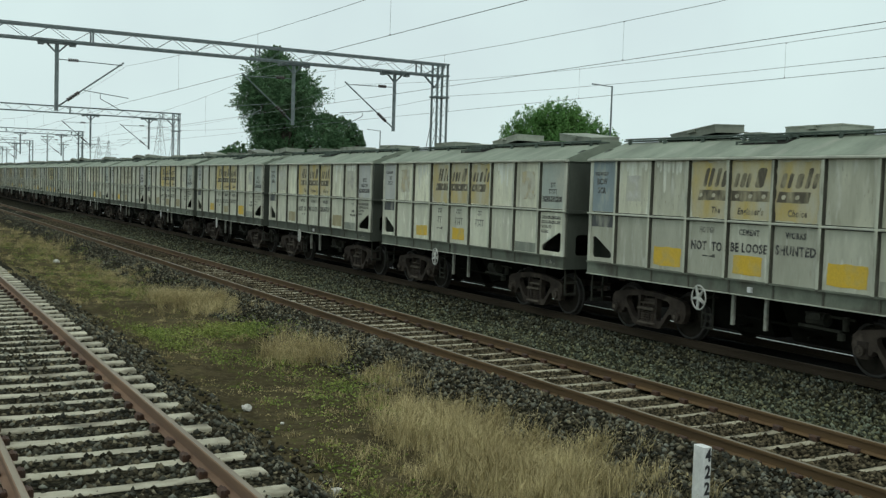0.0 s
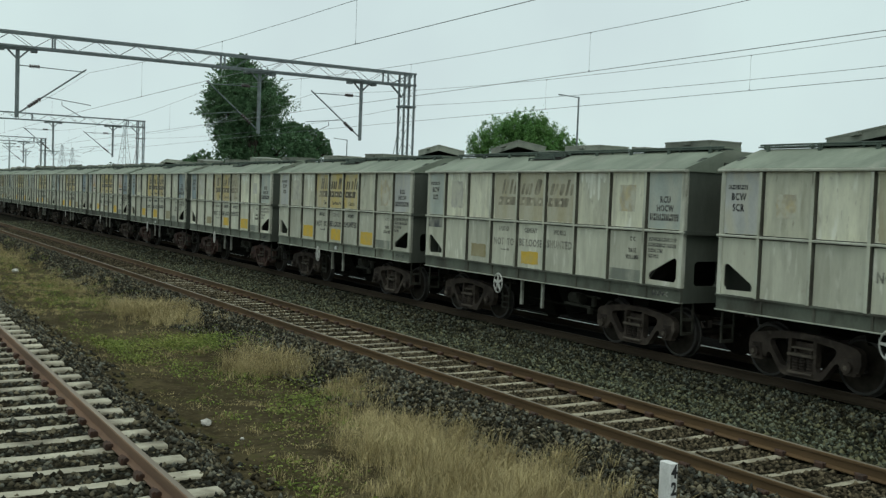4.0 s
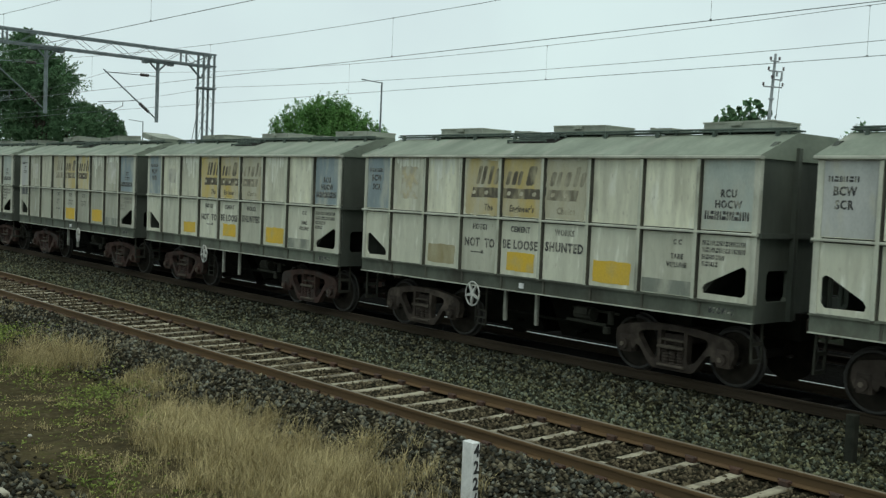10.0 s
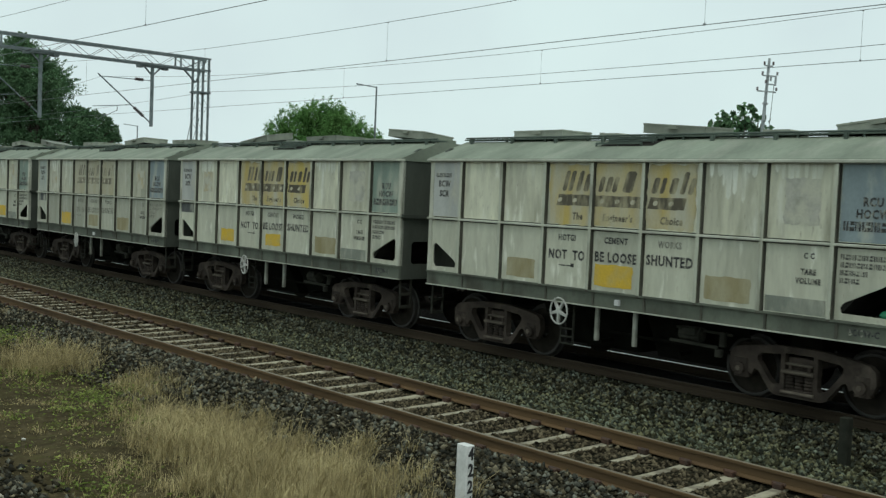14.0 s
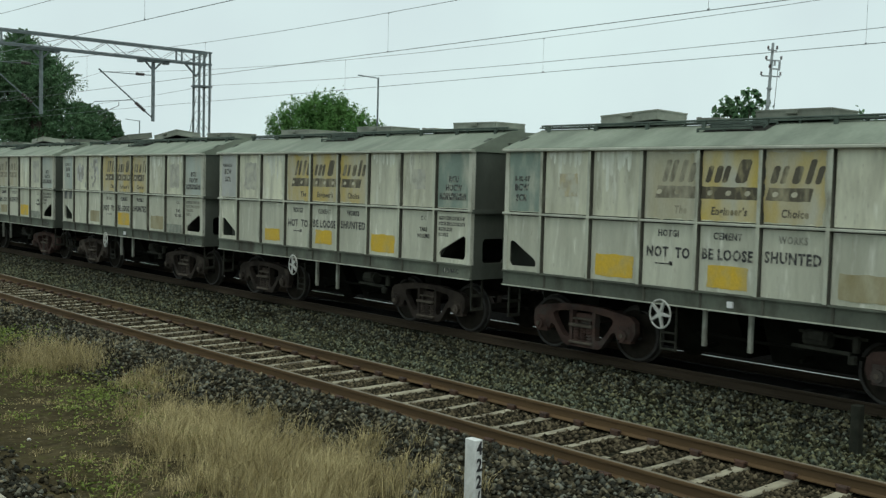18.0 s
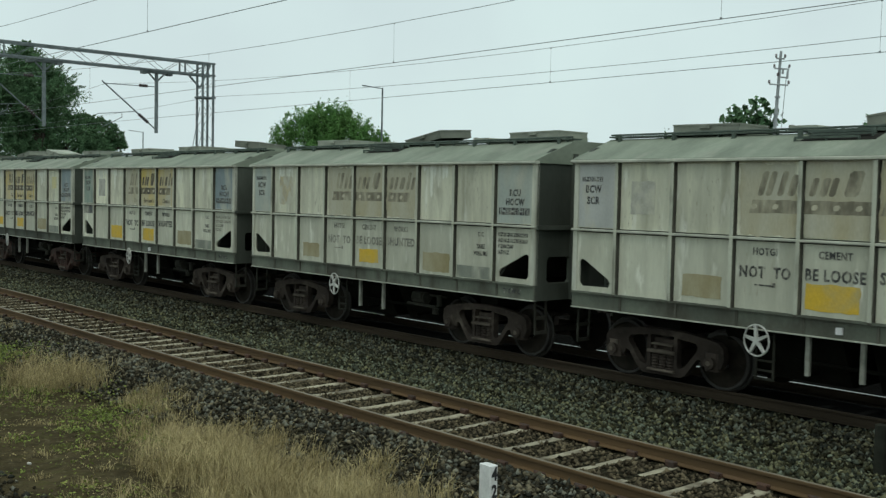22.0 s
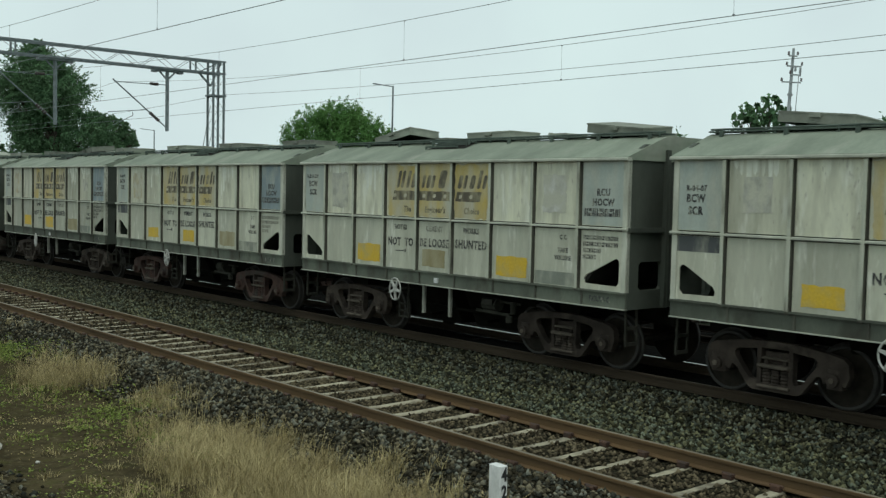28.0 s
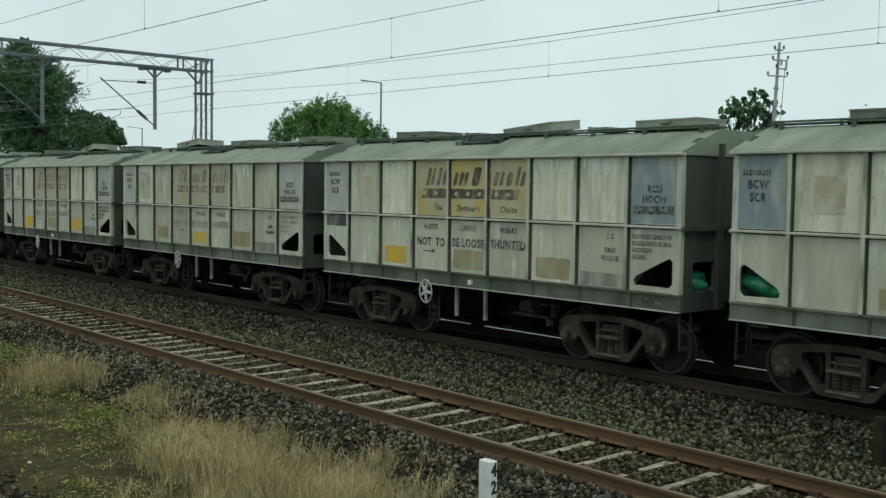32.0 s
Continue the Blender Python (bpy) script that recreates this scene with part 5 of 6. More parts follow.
def build_wagon(me, k):
    rng = random.Random(100 + k)
    look_of = LOOKS.get(k)
    if look_of is None:
        look_of = rng.choice("bbwdg") + rng.choice("bbwdg") + rng.choice("001") + rng.choice("0112") + "".join(rng.choice("yyt-") for _ in range(3)) + "-." + rng.choice("123")
    far, near, band, logo, patches, red, ink = look_of[0], look_of[1], look_of[2] == "1", int(look_of[3]), look_of[4:8], look_of[8] == "r", "0123H".index(look_of[9])
    colour = {"b": "pale blue", "d": "slate blue", "g": "teal", "w": "white"}
    shade = ("lost", "faded", "worn", "bright")[logo]
    w = thing("hopper_wagon", f"dusty white hopper wagon, {shade} yellow sign, {colour[near]} end plate", "goods wagon", group="wagons of the goods train")
    x = -HALF_W
    up, low = COATS["fresh" if k in FRESH else "grimy" if k in GRIMY else "dusty" if k in DUSTY else "plain"]
    part("hopper", me["hopper"], w)
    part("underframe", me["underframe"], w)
    part("solebar", me["solebar"], w)
    part("solebar", me["solebar"], w, pose(0, 0, 0, 0, 0, 180))
    part("roof", me["roof"], w)
    part("eave_lip", me["eave"], w)
    part("mid_rail", me["mid"], w)
    part("running_board", me["walk_board"], w)
    for s in (-1, 1):
        part("hopper_chute", me["chute"], w, pose(0, s * 1.25, 0))
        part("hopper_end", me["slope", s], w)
        part("end_wall", me["end", s], w)
        part("end_rib", me["end_rib", s], w)
        part("coupler", me["coupler", s], w)
        part("foot_step", me["steps", s], w)
        part("corner_post", me["corner"], w, pose(x + 0.03, s * (HALF_L - 0.05), 0))
    for y in POSTS[1:-1]:
        part("side_rib", me["rib"], w, pose(x, y, 0))
    for i in range(9):
        wid, yc = round(POSTS[i] - POSTS[i + 1], 3), (POSTS[i] + POSTS[i + 1]) / 2
        part("bay_plate", me["upper", wid], w, pose(x, yc, 0), up)
        if i in (0, 8):
            part("cut_plate", me["cut", 1 if i == 0 else -1], w, pose(x, yc, 0), low)
        else:
            part("bay_plate", me["lower", wid], w, pose(x, yc, 0), low)
    mid = [(POSTS[i] + POSTS[i + 1]) / 2 for i in range(9)]
    part("number_plate_field", me["plate", 1], w, pose(x, mid[0], 0), M_PLATE[far], colour[far] + " painted field")
    part("number_plate_field", me["plate", -1], w, pose(x, mid[8], 0), M_PLATE[near], colour[near] + " painted field")
    if band:
        part("dark_band", me["band"], w, pose(x, mid[0], 0))
    ink_mat = (M_INK_OLD, M_INK_OLD, M_INK_MID, M_INK, M_INK_MID if k != 19 else M_INK_OLD)[ink]
    plate_ink, drop = M_INK, LOWER.get(k, 0.0)
    marks("number_marking", me["number_marking"], w, pose(x - 0.002, mid[8], 0), plate_ink, "unreadable stencilled number")
    if k in DATES:
        part("date_marking", letters(DATES[k], 0.095), w, pose(x - 0.008, mid[0] + 0.05, Z_MID + 0.885 + drop), plate_ink, "stencilled date " + DATES[k])
    else:
        marks("date_marking", me["date_marking"], w, pose(x - 0.002, mid[0], drop), plate_ink)
    marks("data_marking", me["data_marking"], w, pose(x + 0.002, mid[8], 0), M_INK_OLD if k % 3 == 0 else M_INK_MID)
    part("stencil", letters("BCCW-C", 0.095), w, pose(x - 0.014, -4.5, Z_SILL + 0.145), M_INK, "stencilled letters BCCW-C")
    if ink == 4:
        marks("plate_script", me["plate_script"], w, pose(x - 0.002, mid[8], 0), plate_ink, "stencilled words in another script")
        marks("plate_script", me["plate_script"], w, pose(x - 0.002, mid[0], 0.1), plate_ink, "stencilled words in another script")
    else:
        for text, zz in (("RCU", 0.63), ("HOCW", 0.455)):
            part("stencil", letters(text, 0.125), w, pose(x - 0.008, mid[8], Z_MID + zz), plate_ink, "stencilled letters " + text)
        for text, zz in (("BCW", 0.72), ("SCR", 0.52)):
            part("stencil", letters(text, 0.13), w, pose(x - 0.008, mid[0] + 0.06, Z_MID + zz + drop), plate_ink, "stencilled letters " + text)
    if ink == 4:
        for j, i in enumerate((3, 4, 5)):
            part("stencil", me["script", j], w, pose(x, mid[i], 0), ink_mat, "stencilled words in another script")
    elif ink:
        for text, i, zz, h in (("NOT  TO", 3, -0.52, 0.17), ("BE LOOSE", 4, -0.50, 0.17), ("SHUNTED", 5, -0.48, 0.17)):
            part("stencil", letters(text, h), w, pose(x - 0.004, mid[i], Z_MID + zz), ink_mat, "stencilled words " + text)
        for text, i in (("HOTGI", 3), ("CEMENT", 4), ("WORKS", 5)):
            part("stencil", letters(text, 0.11), w, pose(x - 0.004, mid[i], Z_MID - 0.20), M_INK_OLD if (k + i) % 3 == 0 else ink_mat)
        for text, zz in (("C C", -0.20), ("TARE", -0.44), ("VOLUME", -0.58)):
            part("stencil", letters(text, 0.085), w, pose(x - 0.004, mid[7] - 0.2, Z_MID + zz), M_INK_MID)
    if ink:
        part("painted_mark", me["underline"], w, pose(x + 0.002, mid[3] + rng.uniform(-0.1, 0.1), Z_MID - 0.72), ink_mat)
    for j, i in enumerate(LOGO_BAYS):
        grade = BAYS[k][j] if k in BAYS else logo
        part("logo_field", me["logo", j], w, pose(x, mid[i], 0), M_LOGO[grade])
        if k != 19:
            part("logo_band", me["logo_band", j], w, pose(x - 0.002, mid[i], 0), M_BROWN[grade])
            marks("sign_lettering", me["strokes", j], w, pose(x - 0.002, mid[i], 0), M_BROWN[grade], "worn plain blocks of a painted sign")
            if logo >= 2 and ink != 4:
                text = ("The", "Engineer's", "Choice")[j]
                part("stencil", letters(text, 0.125, 0.12), w, pose(x - 0.005, mid[i] - (0.22 if j == 0 else 0.0), Z_MID + 0.20), M_BROWN[max(1, grade)], "painted words " + text)
    for c, i in zip(patches, (2, 4, 6, 7)):
        if c in "yt":
            part("painted_patch", me["patch", 2 if i == 6 else (k + i) % 4], w, pose(x, mid[i] + rng.uniform(-0.03, 0.03), rng.uniform(-0.02, 0.02)), M_YELLOW if c == "y" else M_TAN)
        if c == "g" or (i == 7 and k % 5 != 4):
            part("painted_patch", me["grey_patch"], w, pose(x, mid[i], 0))
    for i in (1, 7):
        if k == 11:
            part("poster", me["poster"], w, pose(x, mid[i], 0), M_POSTER)
            part("poster_shape", me["poster_shape"], w, pose(x, mid[i], 0), M_POSTER_INK)
        elif k == 37 and i == 7:
            part("poster", me["remains", 2], w, pose(x, mid[i], 0.1), M_POSTER_YELLOW, "pale yellow paper poster")
        elif rng.random() < 0.8:
            part("poster_scrap", me["remains", rng.randrange(4)], w, pose(x, mid[i] + rng.uniform(-0.05, 0.05), rng.uniform(-0.05, 0.03)),
                 rng.choice((M_SMEAR, M_SMEAR_TAN, M_SMEAR_PALE)), "remains of a torn paper poster")
    if k == 30:
        for i in (1, 2):
            part("torn_spot", me["torn", 2 * (i % 2)], w, pose(x, mid[i], 0))
            part("torn_spot", me["torn", 2 * (i % 2) + 1], w, pose(x - 0.003, mid[i], 0))
    for i in ((1, 2), (2, 6), (6, 7), (1, 6))[k % 4]:
        part("paint_run", me["run", (k + i) % 3], w, pose(x, mid[i], 0))
    # roof gear
    for j, yy in enumerate((3.14, -0.30, -3.86)):
        part("hatch_coaming", me["coaming"], w, pose(-0.05, yy, 0))
        style = rng.random()
        if style < 0.62:
            m = pose(-0.05, yy, Z_DECK + 0.15, rng.uniform(-1, 1))
        elif style < 0.72:
            m = pose(-0.05, yy + 0.1, Z_DECK + 0.20, rng.uniform(3, 10), rng.uniform(-6, 6), 0)
        else:
            m = pose(-0.05, yy - 0.1, Z_DECK + 0.20, rng.uniform(-10, -3), rng.uniform(-8, 10), rng.uniform(-4, 4))
        part("hatch_lid", me["lid"], w, m)
    part("vent_box", me["vent"], w, pose(-0.05, 1.35, 0))
    part("vent_box", me["vent"], w, pose(-0.05, -2.2, 0))
    part("roof_step", me["grab"], w, pose(-0.62, 0.45, Z_DECK - 0.05))
    part("ridge_rail", me["ridge_rail"], w)
    part("brake_rigging", me["rods"], w)
    # running gear
    steel = M_BOGIE_RED if red else M_BOGIE
    for s in (-1, 1):
        for side in (-1, 1):
            part("side_frame", me["side_frame"], w, pose(side * 1.2, s * 3.33, 0), steel)
        nest = part("spring_nest", me["springs"], w, pose(-1.2, s * 3.33, 0), steel)
        if 0 <= k <= 50:
            for yy in (-0.16, 0.0, 0.16):
                part("coil_spring", me["spring"], nest, pose(-0.02, yy, 0), steel)
        part("bolster", me["bolster"], w, pose(0, s * 3.33, 0), steel)
    wheels = []
    for y in AXLES:
        part("axle_box", me["axle_box"], w, pose(-1.2, y, 0), steel)
        wheels.append((part("wheelset", me["wheelset"], w, pose(0, y, 0.5)), y))
    hw = part("handwheel", me["handwheel"], w, pose(x - 0.10, 1.24 if k not in (18, 19) else -0.9, 1.04, 72 * rng.random(), 0, -9))
    part("spoke_star", me["spoke_star"], hw)
    part("brake_stand", me["brake_stand"], w)
    for y in (0.50, -0.35):
        part("strut", me["strut"], w, pose(x + 0.12, y, 0))
    part("brake_gear", me["brake_gear"], w)
    if k % 2 == 0:
        part("label_holder", me["tag"], w, pose(x - 0.03, -0.05, Z_SILL + 0.13))
    return w, wheels


def stow_sacks(me, k, spots):
    """Loose sacks lying in a hopper end of wagon k; they ride along with it."""
    for x, y, z, s, big in spots:
        sk = me["sack"].copy()
        sk.transform(Matrix.Diagonal((0.26 * big, 0.36 * big, 0.19 * big, 1)))
        ob = tagged(new("sack", sk), "bright green plastic sack stowed in the end of a hopper wagon", "sack", "stowed green sacks")
        CARGO.append((k, ob, pose(x, y, z, 20 * s, 15, 40 * s)))


TRAIN, CARGO = [], []


def build_train():
    me = wagon_meshes()
    for k in range(-1, WAGONS):
        TRAIN.append((k, *build_wagon(me, k)))
    for k, w, wheels in TRAIN:
        if k == 49:
            stow_sacks(me, k, ((-1.28, 4.62, 1.70, 1, 0.9), (-1.3, 4.35, 1.64, -1, 0.7), (-1.28, 4.82, 1.76, 0.4, 0.8), (-1.28, -4.62, 1.62, -1, 0.75)))
        if k == 50:
            stow_sacks(me, k, ((-0.92, -4.86, 1.62, 1, 0.7), (-0.8, -4.78, 1.70, -1, 0.7)))
        if k == 22:
            stow_sacks(me, k, ((-1.3, -4.78, 1.56, 1, 0.6),))


def motions():
    """The train rolls by; its wheels turn while they pass near."""
    for k, w, wheels in TRAIN:
        y0 = YARD0 + k * PITCH
        walk(w, [(t, pose(TRACK_C, y0 - a * PITCH, 0)) for t, a in ADVANCE])
        for c, ob, at in CARGO:
            if c == k:
                walk(ob, [(t, pose(TRACK_C, y0 - a * PITCH, 0) @ at) for t, a in ADVANCE])
        for ob, y in wheels:
            rows = []
            for f in range(1, frame(32.0) + 1):
                t = (f - 1) / FPS
                at = y0 + y - advance(t) * PITCH
                if 3 < at < 36:
                    rows.append((t, pose(0, y, 0.5) @ Matrix.Rotation(at / 0.5, 4, "X")))
            if rows:
                if rows[0][0] > 0:
                    rows.insert(0, (0.0, rows[0][1]))
                if rows[-1][0] < 32.0:
                    rows.append((32.0, rows[-1][1]))
                walk(ob, rows)


# ---------------------------------------------------------------- overhead line
SPANS = [-6.4, 49.3, 105.0, 160.5, 216.0, 271.5, 327.0, 382.5]
HANGERS = [(7.1, 9.9), (18.3, 15.75), (23.9, 21.2)]     # drop post, tip of its arm


def boom_meshes():
    z0, z1, x0, x1 = 9.05, 9.66, -4.2, 27.0
    me = {}
    b = Build()
    b.box((x0, -0.045, -0.045), (x1, 0.045, 0.045))
    me["chord"] = b.mesh("chord", M_GALV)
    b = Build()
    n = 34
    w = (x1 - x0) / n
    for y in (-0.3, 0.3):
        for i in range(n):
            a, c = x0 + i * w, x0 + (i + 1) * w
            za, zc = (z0, z1) if i % 2 else (z1, z0)
            b.bar((a, y, za), (c, y, zc), 0.02, 0.02, up=(0, 1, 0))
    me["lacing"] = b.mesh("lacing", M_GALV)
    b = Build()
    b.bar((0, 0, z0), (0, 0, z1), 0.07)
    me["splice"] = b.mesh("splice", M_GALV)
    b = Build()
    b.box((-0.045, -0.045, -1.2), (0.045, 0.045, z1))
    me["leg"] = b.mesh("leg", M_GALV)
    b = Build()
    for y in (-0.3, 0.3):
        z = -0.8
        k = 0
        while z < z1 - 0.8:
            b.bar((-0.30 if k % 2 else 0.30, y, z), (0.30 if k % 2 else -0.30, y, z + 0.8), 0.013, 0.013, up=(0, 1, 0))
            z += 0.8
            k += 1
    b.box((-0.42, -0.36, 7.87), (0.42, 0.36, 7.96))
    me["leg_lacing"] = b.mesh("leg_lacing", M_GALV)
    b = Build()
    b.bar((-0.3, 0, z1 - 1.25), (-1.0, 0, z0), 0.08)
    b.bar((-0.3, 0, z1 - 1.25), (0.3, 0, z1), 0.06)
    b.bar((-1.0, 0, z0), (0.2, 0, z1), 0.05)
    b.tube((-0.2, -0.35, 6.6), (-1.5, -0.35, 2.0), 0.014, n=5)
    me["knee"] = b.mesh("knee_brace", M_GALV)
    b = Build()
    b.tube((0, 0, 5.95), (0, 0, z0 - 0.15), 0.09, n=10)
    me["drop_post"] = b.mesh("drop_post", M_GALV)
    b = Build()
    b.box((-0.75, -0.12, z0 - 0.14), (0.75, 0.12, z0 - 0.03))
    b.box((-0.8, -0.16, z0 - 0.2), (-0.55, 0.16, z0 + 0.02))
    b.box((0.55, -0.16, z0 - 0.2), (0.8, 0.16, z0 + 0.02))
    b.bar((-0.42, 0, z0 - 0.14), (-0.05, 0, z0 - 0.5), 0.07)
    b.bar((0.42, 0, z0 - 0.14), (0.05, 0, z0 - 0.5), 0.07)
    me["hanger_cap"] = b.mesh("hanger_cap", M_GALV)
    return me


def cantilever(xp, xt, me_cache):
    """The arm of one drop post: stay, bracket tube, two insulators and the register arm."""
    s = 1 if xt > xp else -1
    key = (xp, xt)
    if key not in me_cache:
        d = abs(xt - xp)
        b = Build()
        b.tube((0, 0, 8.25), (s * (d + 0.05), 0, 8.2), 0.022, n=6)
        b.tube((0, 0, 6.1), (s * (d + 0.12), 0, 8.32), 0.036, n=8)
        stay = b.mesh("bracket_tube", M_GALV)
        b = Build()
        b.tube((s * d * 0.40, 0, 6.95), (s * (d + 0.35), 0, 6.72), 0.02, n=6)
        b.tube((s * (d - 0.9), 0, 6.62), (s * (d + 0.1), 0, 6.1), 0.018, n=6)
        b.tube((s * (d - 0.9), 0, 6.62), (s * (d - 0.9), 0, 6.8), 0.018, n=6)
        arm = b.mesh("register_arm", M_GALV)
        b = Build()
        for i in range(5):
            b.tube((s * (0.5 + i * 0.09), 0, 8.25), (s * (0.56 + i * 0.09), 0, 8.25), 0.085, 0.06, n=9)
        i1 = b.mesh("insulator", M_INSUL)
        b = Build()
        for i in range(5):
            t0 = 0.16 + i * 0.036
            p = Vector((s * (d + 0.12) * t0, 0, 6.1 + 2.22 * t0))
            q = Vector((s * (d + 0.12) * (t0 + 0.025), 0, 6.1 + 2.22 * (t0 + 0.025)))
            b.tube(p, q, 0.09, 0.07, n=9)
        i2 = b.mesh("insulator", M_INSUL)
        me_cache[key] = (stay, arm, i1, i2)
    return me_cache[key]


def lacing_bars(g):
    """The lacing of the nearest portal, bar by bar."""
    z0, z1, x0, x1, n = 9.05, 9.66, -4.2, 27.0, 34
    w = (x1 - x0) / n
    shared = []
    for up in (0, 1):
        b = Build()
        b.bar((0, 0, z0 if up else z1), (w, 0, z1 if up else z0), 0.02, 0.02, up=(0, 1, 0))
        shared.append(b.mesh("lacing_bar", M_GALV))
    for y in (-0.3, 0.3):
        for i in range(n):
            part("lacing_bar", shared[i % 2], g, pose(x0 + i * w, y, 0))
    shared = []
    for up in (0, 1):
        b = Build()
        b.bar((-0.30 if up else 0.30, 0, 0), (0.30 if up else -0.30, 0, 0.8), 0.013, 0.013, up=(0, 1, 0))
        shared.append(b.mesh("leg_lacing_bar", M_GALV))
    for xm in (26.6, -3.7):
        for y in (-0.3, 0.3):
            for k in range(13):
                part("leg_lacing_bar", shared[k % 2], g, pose(xm, y, -0.8 + k * 0.8))
        b = Build()
        b.box((-0.42, -0.36, 7.87), (0.42, 0.36, 7.96))
        part("leg_collar", b.mesh("leg_collar", M_GALV), g, pose(xm, 0, 0))


def build_gantry(y, me, cache, near):
    g = thing("gantry", "galvanised steel lattice portal carrying overhead line arms", "gantry", pose(0, y, 0), group="gantries over the tracks")
    for yy in (-0.3, 0.3):
        for z in (9.05, 9.66):
            part("chord", me["chord"], g, pose(0, yy, z))
    for x in (8.6, 16.4, 25.3, 0.5):
        part("splice", me["splice"], g, pose(x, -0.3, 0))
        part("splice", me["splice"], g, pose(x, 0.3, 0))
    if near:
        lacing_bars(g)
    else:
        tagged(part("lacing", me["lacing"], g), "thin steel lacing", kind="stuff")
    for xm in (26.6, -3.7):
        for dx in (-0.30, 0.30):
            for dy in (-0.3, 0.3):
                part("leg", me["leg"], g, pose(xm + dx, dy, 0))
        if not near:
            tagged(part("leg_lacing", me["leg_lacing"], g, pose(xm, 0, 0)), "thin steel lacing", kind="stuff")
        part("knee_brace", me["knee"], g, pose(xm, 0, 0, 0, 0, 0 if xm > 0 else 180))
    for xp, xt in HANGERS:
        part("drop_post", me["drop_post"], g, pose(xp, 0, 0))
        part("hanger_cap", me["hanger_cap"], g, pose(xp, 0, 0))
        stay, arm, i1, i2 = cantilever(xp, xt, cache)
        part("bracket_tube", stay, g, pose(xp, 0, 0))
        part("register_arm", arm, g, pose(xp, 0, 0))
        part("insulator", i1, g, pose(xp, 0, 0), label="dark ribbed insulator")
        part("insulator", i2, g, pose(xp, 0, 0), label="dark ribbed insulator")
    b = Build()
    b.tube((26.3, 0.0, 7.4), (24.9, 0.2, -0.6), 0.02, n=5)
    part("guy_wire", b.mesh("guy_wire", M_WIRE), g)
    return g


def build_gantries():
    me = boom_meshes()
    cache = {}
    build_gantry(SPANS[1], me, cache, True)
    first = build_gantry(SPANS[2], me, cache, False)
    for y in SPANS[3:]:
        copy_thing(first, pose(0, y, 0))


def build_wires():
    for x, wob, zw, zm, hang in ((TRACK_B, 0.15, 6.5, 7.5, 21.6), (TRACK_C, -0.15, 6.33, 7.28, 20.45), (TRACK_D, 0.1, 6.3, 7.24, 20.2)):
        line = thing("overhead_line", "contact wire hung from a sagging catenary wire over a track", "overhead wire", kind="structure")
        contact, cat = Build(), Build()
        for i in range(len(SPANS) - 1):
            y0, y1 = SPANS[i], SPANS[i + 1]
            n = 14
            last = None
            for j in range(n + 1):
                u = j / n
                y = y0 + (y1 - y0) * u
                z = zm + (8.2 - zm) * (2 * u - 1) ** 2
                zc = zw + 0.03 * (2 * u - 1) ** 2
                xx = x + wob * (1 - 2 * (i % 2)) * (1 - 2 * u)
                here = (Vector((xx, y, z)), Vector((xx, y, zc)))
                if last:
                    cat.tube(last[0], here[0], 0.0068, n=5)
                    contact.tube(last[1], here[1], 0.008, n=5)
                last = here
            # droppers, about nine metres apart
            for d in range(-3, 4):
                y = hang + i * (y1 - y0) + d * 9.25
                u = (y - y0) / (y1 - y0)
                if 0.03 < u < 0.97 and y < 240:
                    xx = x + wob * (1 - 2 * (i % 2)) * (1 - 2 * u)
                    z, zc = zm + (8.2 - zm) * (2 * u - 1) ** 2, zw + 0.03 * (2 * u - 1) ** 2
                    b = Build()
                    b.tube((xx, y, z), (xx, y, zc), 0.004, n=4)
                    b.box((xx - 0.01, y - 0.02, zc - 0.01), (xx + 0.01, y + 0.02, zc + 0.03))
                    b.box((xx - 0.01, y - 0.02, z - 0.02), (xx + 0.01, y + 0.02, z + 0.01))
                    part("dropper", b.mesh("dropper", M_WIRE), line)
        part("catenary_wire", cat.mesh("catenary_wire", M_WIRE), line)
        part("contact_wire", contact.mesh("contact_wire", M_WIRE), line)


def build_earth_wire():
    b = Build()
    for i in range(len(SPANS) - 1):
        last = None
        for j in range(11):
            u = j / 10
            here = Vector((27.0, SPANS[i] + (SPANS[i + 1] - SPANS[i]) * u, 7.5 + 0.5 * (2 * u - 1) ** 2))
            if last:
                b.tube(last, here, 0.009, n=5)
            last = here
    tagged(new("earth_wire", b.mesh("earth_wire", M_WIRE)), "thin bare earth wire slung from portal to portal", "wire", kind="structure")


